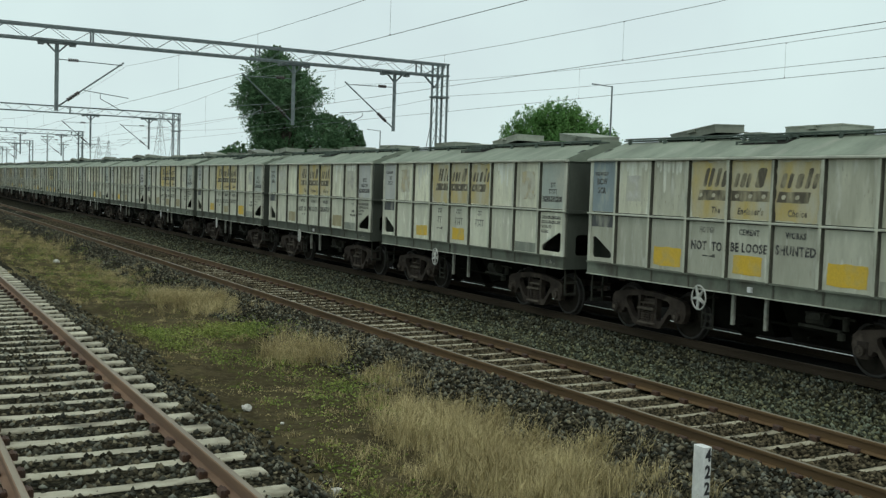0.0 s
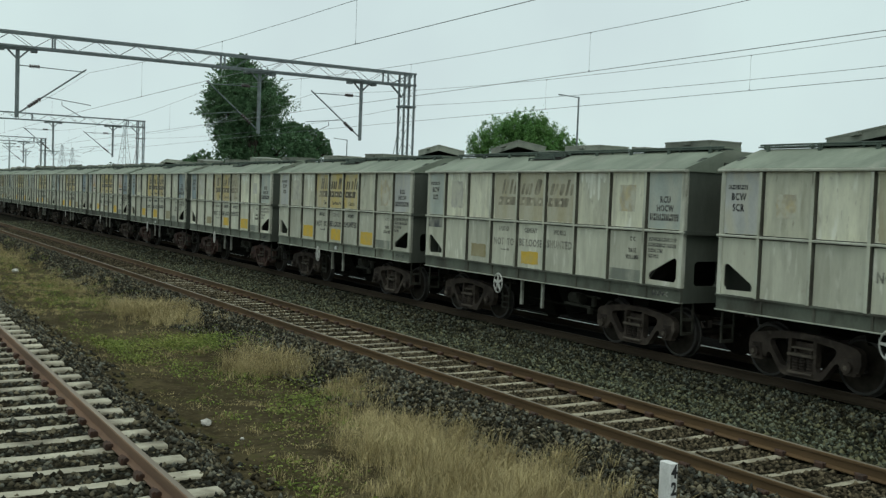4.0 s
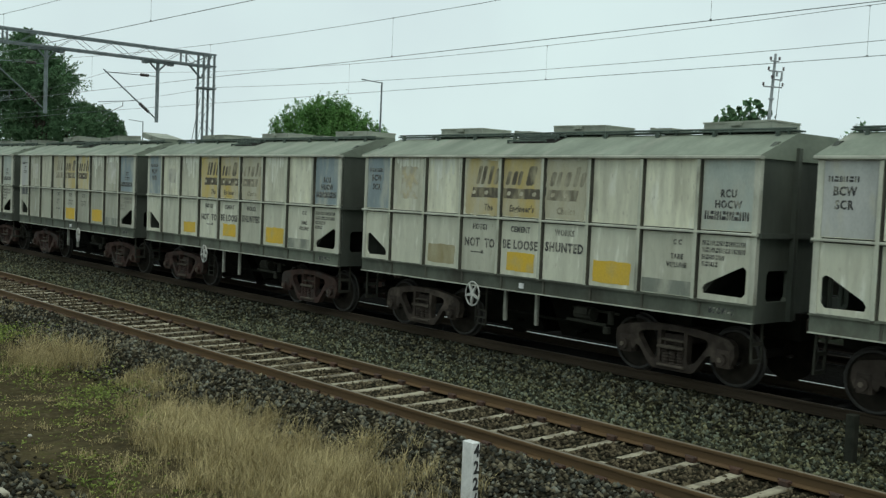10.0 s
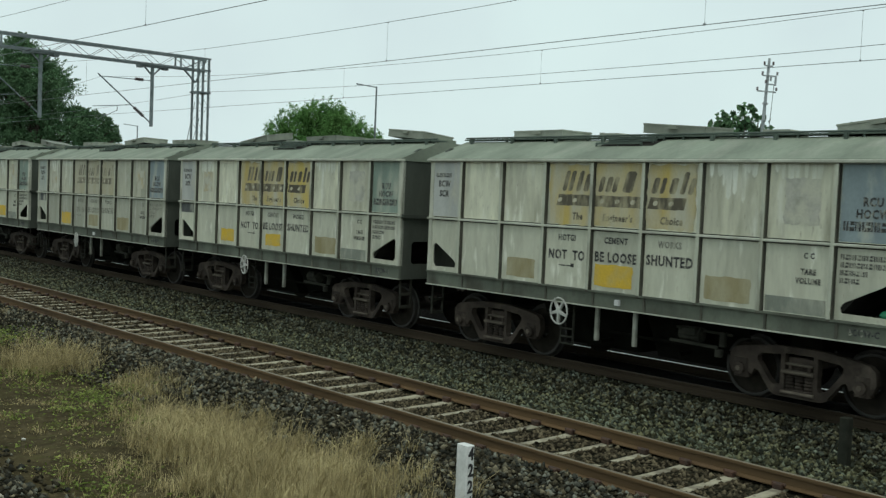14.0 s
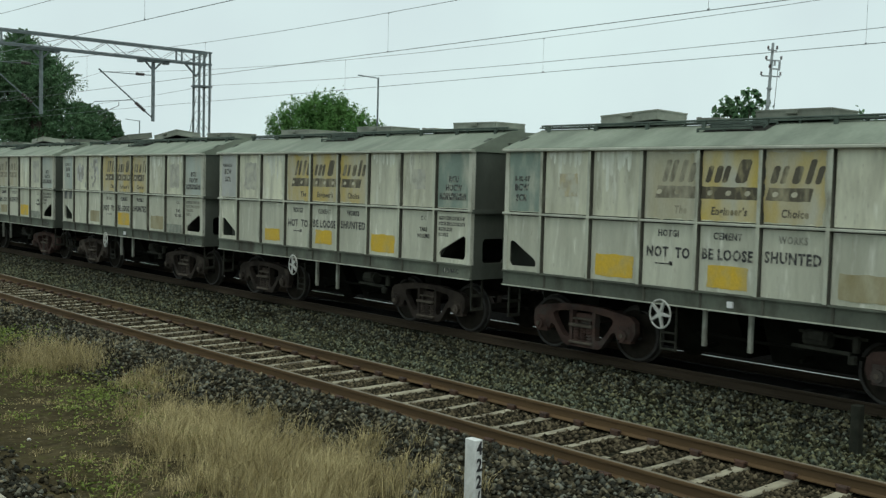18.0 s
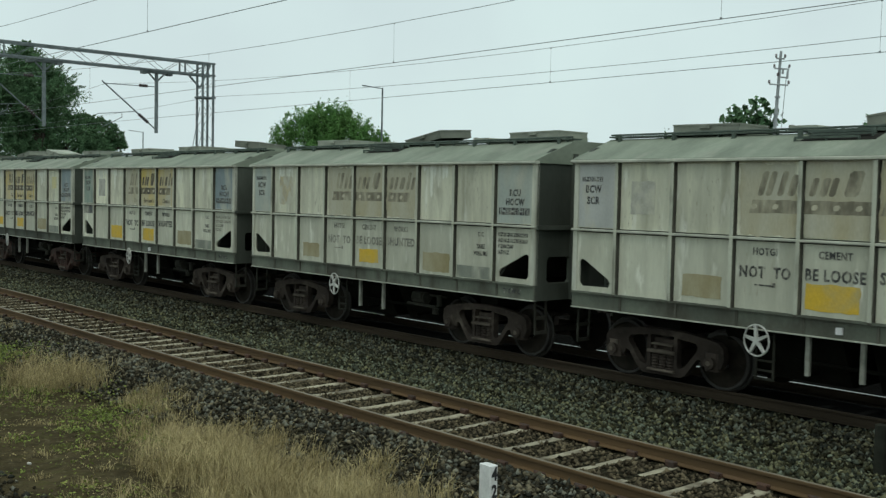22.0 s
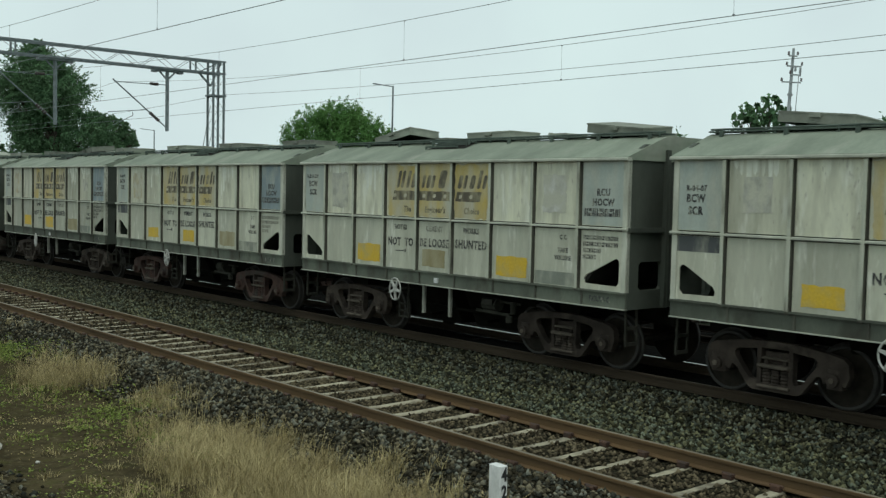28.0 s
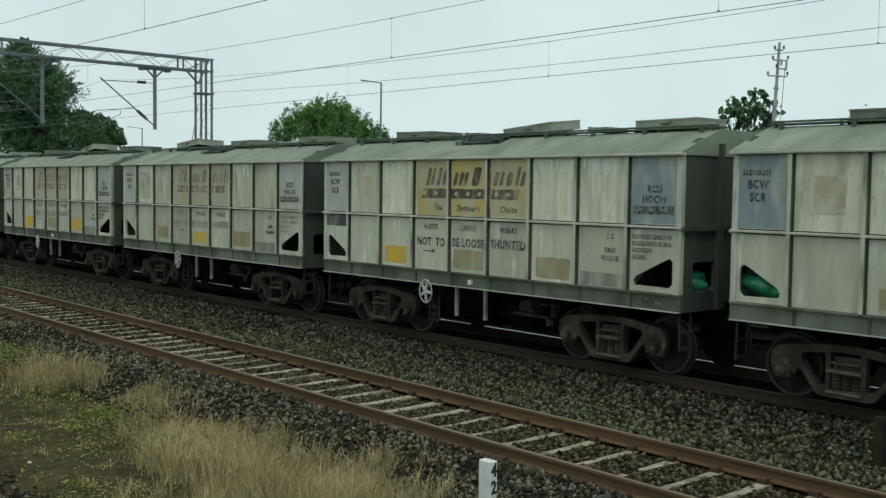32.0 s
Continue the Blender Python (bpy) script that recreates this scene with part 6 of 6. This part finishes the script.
# ---------------------------------------------------------------- trees
def leaf_cloud(lobes, per_area, size, seed, shape=1.0, gap=0.35, sprays=0, shoot=1.0):
    """Leaves strewn through lobes (x, y, z, radius), denser towards the outside, with holes between clumps."""
    rng = np.random.default_rng(seed)
    V = []
    for x, y, z, r in lobes:
        n = int(per_area * r * r)
        nc = int(22 + 16 * r * r)
        d = rng.normal(size=(nc, 3))
        d /= np.linalg.norm(d, axis=1)[:, None]
        heart = d * (r * (0.25 + 0.78 * rng.uniform(0, 1, nc) ** 0.5))[:, None] * np.array([1, 1, 0.9]) + (x, y, z)
        spread = (0.07 * r + 0.05) * rng.uniform(0.6, 1.5, nc)
        which = rng.integers(0, nc, n)
        p = heart[which] + rng.normal(size=(n, 3)) * spread[which][:, None] * np.array([0.9, 0.9, 1.5])
        hole = np.sin(p[:, 0] * 2.3 / size * 0.25 + 1) * np.sin(p[:, 1] * 2.1 / size * 0.25) * np.sin(p[:, 2] * 2.6 / size * 0.25 + 2)
        p = p[(hole < gap) & (p[:, 2] > -0.5)]
        # feathery shoots that stand out of the crown
        for i in range(int(sprays * r)):
            u = rng.normal(size=3)
            u /= np.linalg.norm(u)
            u[2] = abs(u[2]) * 1.1 + 0.1
            k = 26
            along = rng.uniform(0.0, 1.0, k) ** 0.8
            reach = r * shoot * rng.uniform(0.2, 0.7)
            s0 = np.array((x, y, z)) + u * r * 0.88
            sag = np.array((0, 0, -0.25 * reach))
            q = s0 + u * (along * reach)[:, None] + sag * (along ** 2)[:, None] + rng.normal(0, 0.10 * r ** 0.5, (k, 3)) * (1.05 - along)[:, None]
            p = np.concatenate([p, q])
        n = len(p)
        a = rng.normal(size=(n, 3))
        a /= np.linalg.norm(a, axis=1)[:, None]
        b = np.cross(a, rng.normal(size=(n, 3)))
        b /= np.linalg.norm(b, axis=1)[:, None]
        s = size * rng.uniform(0.6, 1.4, n)[:, None]
        V.append(np.stack([p - a * s, p + b * s * 0.45 * shape, p + a * s, p - b * s * 0.45 * shape], 1))
    V = np.concatenate(V)
    return V.reshape(-1, 3), np.arange(len(V) * 4).reshape(-1, 4)


def tree(name, label, base, lobes, leaf, mat, seed, trunk=0.3, density=420, shape=1.0, gap=0.35, sprays=0, shoot=1.0):
    """A tapered trunk with limbs to every lobe, and a crown of leaves. Lobes are (across, in depth, height, radius) as seen from the line's side."""
    bx, by, bz = base
    far = math.hypot(bx, by)
    rx, ry = by / far, -bx / far
    t = thing(name, label, "tree", pose(bx, by, bz))
    local = [(u * rx + d * bx / far, u * ry + d * by / far, z - bz, r) for u, d, z, r in lobes]
    v, f = leaf_cloud(local, density, leaf, seed, shape, gap, sprays, shoot)
    part("crown", grid_mesh("crown", v, f, mat), t)
    b = Build()
    top = max(p[2] for p in local) * 0.72
    b.tube((0, 0, -0.3), (0.1, 0, top * 0.35), trunk, trunk * 0.8, 10)
    b.tube((0.1, 0, top * 0.35), (0.0, 0.1, top), trunk * 0.8, trunk * 0.3, 9)
    part("trunk", b.mesh("trunk", M_BARK), t)
    for x, y, z, r in local:
        b = Build()
        s = Vector((0.08, 0.02, max(0.6, z * 0.45)))
        m = s.lerp(Vector((x, y, z)), 0.55) + Vector((0, 0, 0.25 * r))
        e = Vector((x, y, z + 0.3 * r))
        b.tube(s, m, trunk * 0.42, trunk * 0.28, 7)
        b.tube(m, e, trunk * 0.28, trunk * 0.08, 6)
        rng = random.Random(seed)
        for k in range(5):
            q = Vector((x, y, z)) + Vector((rng.uniform(-1, 1), rng.uniform(-1, 1), rng.uniform(-0.4, 1))) * r * 0.9
            b.tube(m.lerp(e, 0.5), q, trunk * 0.12, trunk * 0.04, 5)
        part("limb", b.mesh("limb", M_BARK), t)
    return t


def build_trees():
    tree("tree", "tall dark green spreading tree behind the train", (38.5, 105.0, -1.1),
         [(-1.8, 0, 13.0, 2.6), (-3.0, 1, 10.8, 2.4), (0.5, -1, 11.4, 2.8), (-1.3, 0, 14.9, 1.4), (1.6, 0, 12.3, 1.4), (4.6, 1, 8.3, 1.4), (6.5, 0, 8.9, 0.7), (7.1, 0, 8.0, 0.8), (3.6, 0, 9.6, 0.7), (4.3, 0, 9.8, 0.55), (7.7, 0, 7.3, 0.5),
          (-0.6, 2, 8.2, 2.7), (3.0, -1, 7.3, 2.4), (-3.6, 0, 12.4, 1.3), (5.3, -1, 6.6, 1.3), (6.3, 0, 7.3, 0.8), (-2.0, 0, 16.0, 0.8), (-1.4, 0, 16.8, 0.5), (0.2, 0, 14.0, 1.2), (-2.4, 0, 8.2, 1.6), (0.6, 0, 5.6, 1.8),
          (5.6, 0, 9.5, 0.6), (-2.2, 0, 6.4, 1.4)],
         0.105, M_LEAF, 21, 0.5, 2000, 1.0, 0.16, 85)
    tree("tree", "bright green rounded tree behind the train", (34.2, 48.9, -0.9),
         [(u, d, z - 0.22, r) for u, d, z, r in (
             (0.16, 0, 7.25, 1.15), (-1.6, 0.3, 6.95, 1.05), (1.6, 0, 6.75, 0.9), (-2.6, 0, 6.4, 0.7), (2.8, 0, 6.25, 0.6), (-0.3, 0.5, 6.1, 1.3), (-0.6, 0, 4.9, 2.2),
          (1.9, 0, 5.2, 1.6), (-0.5, -0.3, 7.5, 0.8), (0.9, 0.2, 7.3, 0.7))], 0.046, M_LEAF_B, 22, 0.28, 7600, 1.3, 0.34, 24, 0.42)
    tree("tree", "small broad-leaved tree behind the train", (36.0, 23.1, -0.9),
         [(-0.55, 0, 6.45, 0.42), (0.2, 0, 6.65, 0.42), (0.7, 0, 6.4, 0.34), (-0.1, 0, 6.15, 0.6), (0.3, 0.3, 5.4, 0.9), (-0.9, 0, 6.1, 0.3)], 0.11, M_LEAF, 23, 0.16, 480, 1.8, 0.15, 8, 0.35)
    tree("bush", "low dark shrub behind the train", (36.5, 27.6, -0.9), [(0, 0, 5.7, 0.32), (0.15, 0, 5.3, 0.5), (-0.3, 0, 5.2, 0.4)], 0.10, M_LEAF, 24, 0.1, 900)
    tree("bush", "low dark shrub behind the train", (36.5, 18.6, -0.9), [(0, 0, 5.9, 0.3), (0.4, 0, 5.7, 0.4), (-0.3, 0, 5.4, 0.5)], 0.10, M_LEAF, 25, 0.1, 900)
    tree("tree", "low dark green tree beside a taller tree", (33.6, 106.8, -1.1),
         [(-1.2, 0, 5.7, 0.8), (-0.1, 0, 6.1, 0.9), (0.9, 0, 5.9, 0.9), (-0.2, 0, 4.3, 1.5), (-2.2, 0, 5.2, 0.6)], 0.105, M_LEAF, 26, 0.16, 1500, 1.0, 0.2, 20, 0.6)
    rng = random.Random(31)
    for px, dist, h, wid in ((13.1, 250, 8, 4), (14.4, 240, 8, 3), (15.35, 230, 8, 3), (16.9, 190, 8.5, 5), (17.6, 180, 9, 6), (18.6, 170, 8, 5), (24.5, 150, 8, 5), (26.0, 150, 7, 5)):
        a = radians(px)
        x, y = dist * math.sin(a), dist * math.cos(a)
        lobes = [(rng.uniform(-wid, wid) * 0.5, rng.uniform(-1, 1), h * rng.uniform(0.55, 0.85), h * rng.uniform(0.14, 0.24)) for _ in range(6)] + [(0, 0, h * 0.4, h * 0.35)]
        tree("tree", "distant hazy green tree on the horizon", (x, y, -1.3), lobes, 0.45, M_LEAF_C, rng.randrange(999), 0.25, 130)


# ---------------------------------------------------------------- poles and towers
def build_poles():
    for x, y, h, arm in ((33.82, 43.66, 8.68, 0.80), (40.4, 86.0, 8.1, 1.0)):
        t = thing("street_lamp", "slim grey street lamp with one short arm", "street lamp", pose(x, y, -0.9), group="street lamps")
        b = Build()
        b.tube((0, 0, 0), (0, 0, h + 0.9), 0.07, 0.045, 10)
        part("pole", b.mesh("pole", M_GALV), t)
        b = Build()
        b.tube((0, 0, h + 0.86), (-arm * 0.7, arm * 0.75, h + 0.98), 0.03, n=6)
        part("arm", b.mesh("arm", M_GALV), t)
        b = Build()
        p = Vector((-arm * 0.7, arm * 0.75, h + 0.98))
        b.bar(p, p + Vector((-0.16, 0.2, 0.03)), 0.12, 0.06)
        part("lamp_head", b.mesh("lamp_head", M_GALV), t)
    # it leans a little; its own x runs across the view, its own y away
    t = thing("power_pole", "steel power pole with crossarms and insulators", "power pole", pose(35.77, 22.28, -0.9, 0, 2.4, -58))
    b = Build()
    b.tube((0, 0, 0), (0, 0, 6.4), 0.105, 0.085, 10)
    b.tube((0, 0, 6.4), (0, 0, 9.78), 0.075, 0.05, 10)
    for z in (6.4, 7.4, 8.05):
        b.tube((0, 0, z - 0.03), (0, 0, z + 0.03), 0.105, n=10)
    part("pole", b.mesh("pole", M_POLE), t)
    for z, a, c in ((9.50, -0.16, 0.16), (9.12, -0.20, 0.34), (8.52, -0.34, 0.36), (8.80, -0.05, 0.30)):
        b = Build()
        b.bar((a, -0.06, z), (c, -0.06, z - 0.02), 0.05, 0.05)
        arm = part("crossarm", b.mesh("crossarm", M_POLE), t)
        for q in (a, c):
            b = Build()
            for k in range(3):
                b.tube((q, -0.06, z + 0.03 + k * 0.045), (q, -0.06, z + 0.065 + k * 0.045), 0.05, 0.03, 7)
            part("insulator", b.mesh("insulator", M_INSUL), arm, label="dark ribbed insulator")
    b = Build()
    b.box((0.26, -0.12, 8.74), (0.34, -0.02, 9.06), 0, 0.015)
    b.box((0.08, -0.12, 8.92), (0.16, -0.02, 9.10), 0, 0.015)
    part("fuse_set", b.mesh("fuse_set", M_POLE), t)
    b = Build()
    b.tube((0.26, -0.05, 8.8), (0.20, -0.05, 4.2), 0.014, n=5)
    part("earthing_rod", b.mesh("earthing_rod", M_POLE), t)
    # far masts of the yard, each with a short arm
    for az, dist, el in ((7.8, 235, 2.10), (8.57, 260, 1.73), (9.48, 245, 1.83), (9.9, 250, 1.80), (6.24, 300, 1.68), (5.87, 330, 1.32)):
        a = radians(az)
        h = EYE_Z + dist * math.tan(radians(el)) + 1.3
        t = thing("line_mast", "distant grey steel mast with a short crossarm", "mast", pose(dist * math.sin(a), dist * math.cos(a), -1.3, 0, 0, -az), group="far masts")
        b = Build()
        b.box((-0.16, -0.16, 0), (0.16, 0.16, h), 0, 0.03)
        part("pole", b.mesh("pole", M_PYLON), t)
        b = Build()
        b.bar((-1.3, 0, h - 0.5), (1.3, 0, h - 0.5), 0.22, 0.22)
        b.bar((-1.0, 0, h - 0.5), (-0.1, 0, h - 1.6), 0.12)
        b.bar((1.0, 0, h - 0.5), (0.1, 0, h - 1.6), 0.12)
        part("crossarm", b.mesh("crossarm", M_PYLON), t)
    # lattice pylons on the horizon
    def pylon(x, y, h, w, label):
        t = thing("pylon", label, "pylon", pose(x, y, -1.5, 0, 0, 20), group="far pylons")
        b = Build()
        levels = 9
        prev = None
        for i in range(levels + 1):
            u = i / levels
            r = w * (1 - u) ** 1.2 * 0.5 + w * 0.045
            ring = [Vector((sx * r, sy * r, h * u)) for sx, sy in ((-1, -1), (1, -1), (1, 1), (-1, 1))]
            if prev:
                for j in range(4):
                    b.bar(prev[j], ring[j], 0.10)
                    b.bar(prev[j], ring[(j + 1) % 4], 0.05)
                    b.bar(ring[j], ring[(j + 1) % 4], 0.05)
            prev = ring
        part("tower", b.mesh("tower", M_PYLON), t)
        for z, a in ((0.70, 0.26), (0.82, 0.20), (0.93, 0.15)):
            q = Build()
            q.bar((-h * a, 0, h * z), (h * a, 0, h * z), 0.12)
            q.bar((-h * a, 0, h * z), (0, 0, h * (z + 0.04)), 0.06)
            q.bar((h * a, 0, h * z), (0, 0, h * (z + 0.04)), 0.06)
            part("crossarm", q.mesh("crossarm", M_PYLON), t)

    for az, dist, h, w in ((13.4, 330, 24, 5), (10.3, 430, 20, 5), (10.8, 520, 22, 5)):
        a = radians(az)
        pylon(dist * math.sin(a), dist * math.cos(a), h, w, "hazy steel lattice pylon far behind the tracks")


# ---------------------------------------------------------------- trackside growth and small things
def blades(name, label, spots, mat, seed, height, lean=0.35, width=0.006):
    """Grass in tufts: (x, y, spread, blades, height factor), joined into one mesh."""
    rng = np.random.default_rng(seed)
    V = []
    for x, y, sx, sy, n, k in spots:
        n = int(n * 0.95)
        nt = max(3, n // 40)
        tx, ty = rng.normal(x, sx, nt), rng.normal(y, sy, nt)
        which = rng.integers(0, nt, n)
        px, py = tx[which] + rng.normal(0, 0.07, n), ty[which] + rng.normal(0, 0.07, n)
        keep = px < 8.75
        px, py = px[keep], py[keep]
        n = len(px)
        pz = ground_z(px, py) - 0.02
        h = height * k * rng.uniform(0.35, 1.1, n)
        a = rng.uniform(0, 2 * np.pi, n)
        ln = h * np.abs(rng.normal(0, lean, n))
        dx, dy = np.cos(a) * ln + 0.10 * h, np.sin(a) * ln
        w = width * rng.uniform(0.6, 1.5, n)
        ex, ey = -np.sin(a) * w, np.cos(a) * w
        base = np.stack([px, py, pz], 1)
        e = np.stack([ex, ey, np.zeros(n)], 1)
        m = base + np.stack([dx * 0.35, dy * 0.35, h * 0.6], 1)
        t = base + np.stack([dx, dy, h], 1)
        V.append(np.stack([base - e, base + e, m + e * 0.8, m - e * 0.8, m - e * 0.8, m + e * 0.8, t + e * 0.25, t - e * 0.25], 1))
    V = np.concatenate(V)
    f = np.arange(len(V) * 8).reshape(-1, 4)
    ob = new(name, grid_mesh(name, V.reshape(-1, 3), f, mat))
    return tagged(ob, label, "grass", kind="stuff")


def low_leaves(name, label, spots, mat, seed, size=0.022):
    rng = np.random.default_rng(seed)
    V = []
    for x, y, sx, sy, n, h in spots:
        n = int(n * 0.5)
        nt = max(4, n // 30)
        tx, ty = rng.normal(x, sx, nt), rng.normal(y, sy, nt)
        w = rng.integers(0, nt, n)
        px, py = tx[w] + rng.normal(0, 0.13, n), ty[w] + rng.normal(0, 0.13, n)
        keep = (px < 8.6) & (px > 3.9)
        px, py = px[keep], py[keep]
        n = len(px)
        pz = ground_z(px, py) + rng.uniform(0, h, n)
        a = rng.normal(size=(n, 3)) * (1, 1, 0.45)
        a /= np.linalg.norm(a, axis=1)[:, None]
        b = np.cross(a, rng.normal(size=(n, 3)) * (0.5, 0.5, 1))
        b /= np.linalg.norm(b, axis=1)[:, None]
        s = size * rng.uniform(0.5, 1.5, n)[:, None]
        p = np.stack([px, py, pz], 1)
        V.append(np.stack([p - a * s, p + b * s * 0.5, p + a * s, p - b * s * 0.5], 1))
    V = np.concatenate(V)
    ob = new(name, grid_mesh(name, V.reshape(-1, 3), np.arange(len(V) * 4).reshape(-1, 4), mat))
    return tagged(ob, label, "weeds", kind="stuff")


def build_growth():
    dry = [(6.75, 11.4, 0.42, 0.9, 7000, 1.0), (7.35, 10.3, 0.36, 0.7, 5200, 1.0), (6.6, 10.2, 0.3, 0.6, 2200, 0.85), (7.55, 12.9, 0.30, 0.8, 3800, 0.9), (7.3, 13.9, 0.25, 0.6, 2200, 0.8),
           (7.9, 16.4, 0.2, 0.5, 1500, 0.7), (7.6, 19.6, 0.32, 0.7, 3800, 1.0), (7.5, 28.6, 0.42, 1.2, 5600, 1.0), (8.2, 27.4, 0.3, 1.0, 2400, 0.8), (7.2, 37.0, 0.5, 1.8, 2600, 0.6),
           (7.0, 52.0, 0.7, 5.0, 3200, 0.9), (5.6, 66.0, 0.9, 8.0, 2600, 0.9), (6.3, 9.3, 0.5, 0.5, 1800, 0.6), (8.1, 10.6, 0.2, 0.9, 1200, 0.7), (6.2, 84.0, 1.2, 12.0, 2200, 1.0),
           (5.2, 11.0, 0.35, 0.8, 700, 0.5)]
    blades("dry_grass", "tall straw-coloured dry grass on the soil strip", dry, M_GRASS_DRY, 41, 0.37, 0.8, 0.0024)
    low = [(6.0, 13.4, 0.9, 2.5, 700, 0.3), (5.4, 19.0, 0.8, 4.0, 800, 0.3), (6.0, 36.0, 1.2, 5.0, 9000, 0.35), (6.0, 60.0, 1.3, 12.0, 9000, 0.55), (5.0, 9.6, 0.6, 0.7, 900, 0.35), (7.0, 22.5, 0.5, 2.0, 900, 0.4)]
    blades("short_grass", "short thin yellowed grass over bare soil", low, M_GRASS_DRY, 42, 0.30, 0.8, 0.004)
    green = [(7.3, 22.6, 0.42, 0.7, 8200, 0.2), (5.35, 22.4, 0.28, 1.2, 6000, 0.2), (6.6, 23.4, 0.3, 0.6, 2600, 0.14), (6.2, 20.6, 0.6, 1.2, 2400, 0.08), (6.4, 34.0, 0.9, 3.5, 9000, 0.12), (6.4, 50.0, 1.2, 8.0, 12000, 0.2), (7.3, 17.0, 0.4, 1.2, 3200, 0.16), (6.5, 15.0, 0.4, 0.5, 600, 0.08),
             (5.5, 15.6, 0.3, 0.6, 450, 0.08), (7.0, 13.6, 0.3, 0.9, 1300, 0.12), (5.0, 11.6, 0.3, 0.8, 1000, 0.10), (5.6, 40.0, 1.0, 8.0, 3000, 0.2), (6.0, 12.4, 0.5, 1.0, 300, 0.06), (5.6, 13.6, 0.4, 1.2, 350, 0.06), (6.6, 17.5, 0.6, 1.0, 1100, 0.08), (5.2, 9.9, 0.4, 0.6, 900, 0.07)]
    litter = [(5.9, 11.5, 0.8, 1.6, 2600, 0.03), (6.0, 15.5, 0.9, 2.2, 2600, 0.03), (5.8, 20.5, 0.9, 2.5, 2200, 0.03), (8.0, 12.0, 0.35, 3.0, 2200, 0.03), (6.0, 28.0, 1.0, 4.0, 2600, 0.04)]
    low_leaves("straw_litter", "bits of dry straw and leaf lying on the soil", litter, M_GRASS_DRY, 44, 0.014)
    low_leaves("weeds", "low green weeds creeping over the soil strip", green, M_GRASS_GREEN, 43)


def build_small_things():
    p = thing("marker_post", "short white painted concrete marker post with black characters", "marker post", pose(7.75, 8.2, 0.255))
    b = Build()
    b.box((-0.055, -0.088, -0.80), (0.055, 0.088, 0.135), 0, 0.012)
    part("post", b.mesh("post", M_POST), p)
    for text, z in (("4", 0.045), ("2", -0.135), ("2", -0.315), ("/", -0.49)):
        me = letters(text, 0.135)
        part("character", me, p, pose(0, -0.0915, z, 0, 0, 90), M_POST_INK, "black painted character " + text)
    b = Build()
    b.box((-0.075, -0.065, -0.45), (0.075, 0.065, 0.34), 0, 0.02)
    ob = new("stub_post", b.mesh("stub_post", M_STUB))
    ob.location = (13.3, 6.72, 0)
    tagged(ob, "short dark steel stub post standing in ballast", "post")
    rng = random.Random(77)
    for x, y, r in ((4.9, 14.9, 0.085), (4.55, 10.6, 0.06), (5.1, 13.9, 0.03), (6.4, 44.0, 0.12), (4.35, 9.3, 0.10)):
        bm = bmesh.new()
        bmesh.ops.create_icosphere(bm, subdivisions=2, radius=r)
        for v in bm.verts:
            v.co *= 1 + 0.5 * noise.noise(v.co * 14 + Vector((x, y, 0)))
            v.co.z *= 0.75
        me = bpy.data.meshes.new("stone")
        bm.to_mesh(me)
        bm.free()
        me.materials.append(M_ROCK)
        ob = new("stone", me)
        ob.location = (x, y, float(ground_z(x, y)) + r * 0.45)
        tagged(ob, "pale loose stone lying on the soil", "stone", "loose pale stones")


def build_far():
    build_gantries()
    build_wires()
    build_earth_wire()
    build_trees()
    build_poles()
    build_growth()
    build_small_things()


# ---------------------------------------------------------------- build
build_ground()
build_rails()
build_train()
build_far()
build_sleepers()
build_ballast()
motions()
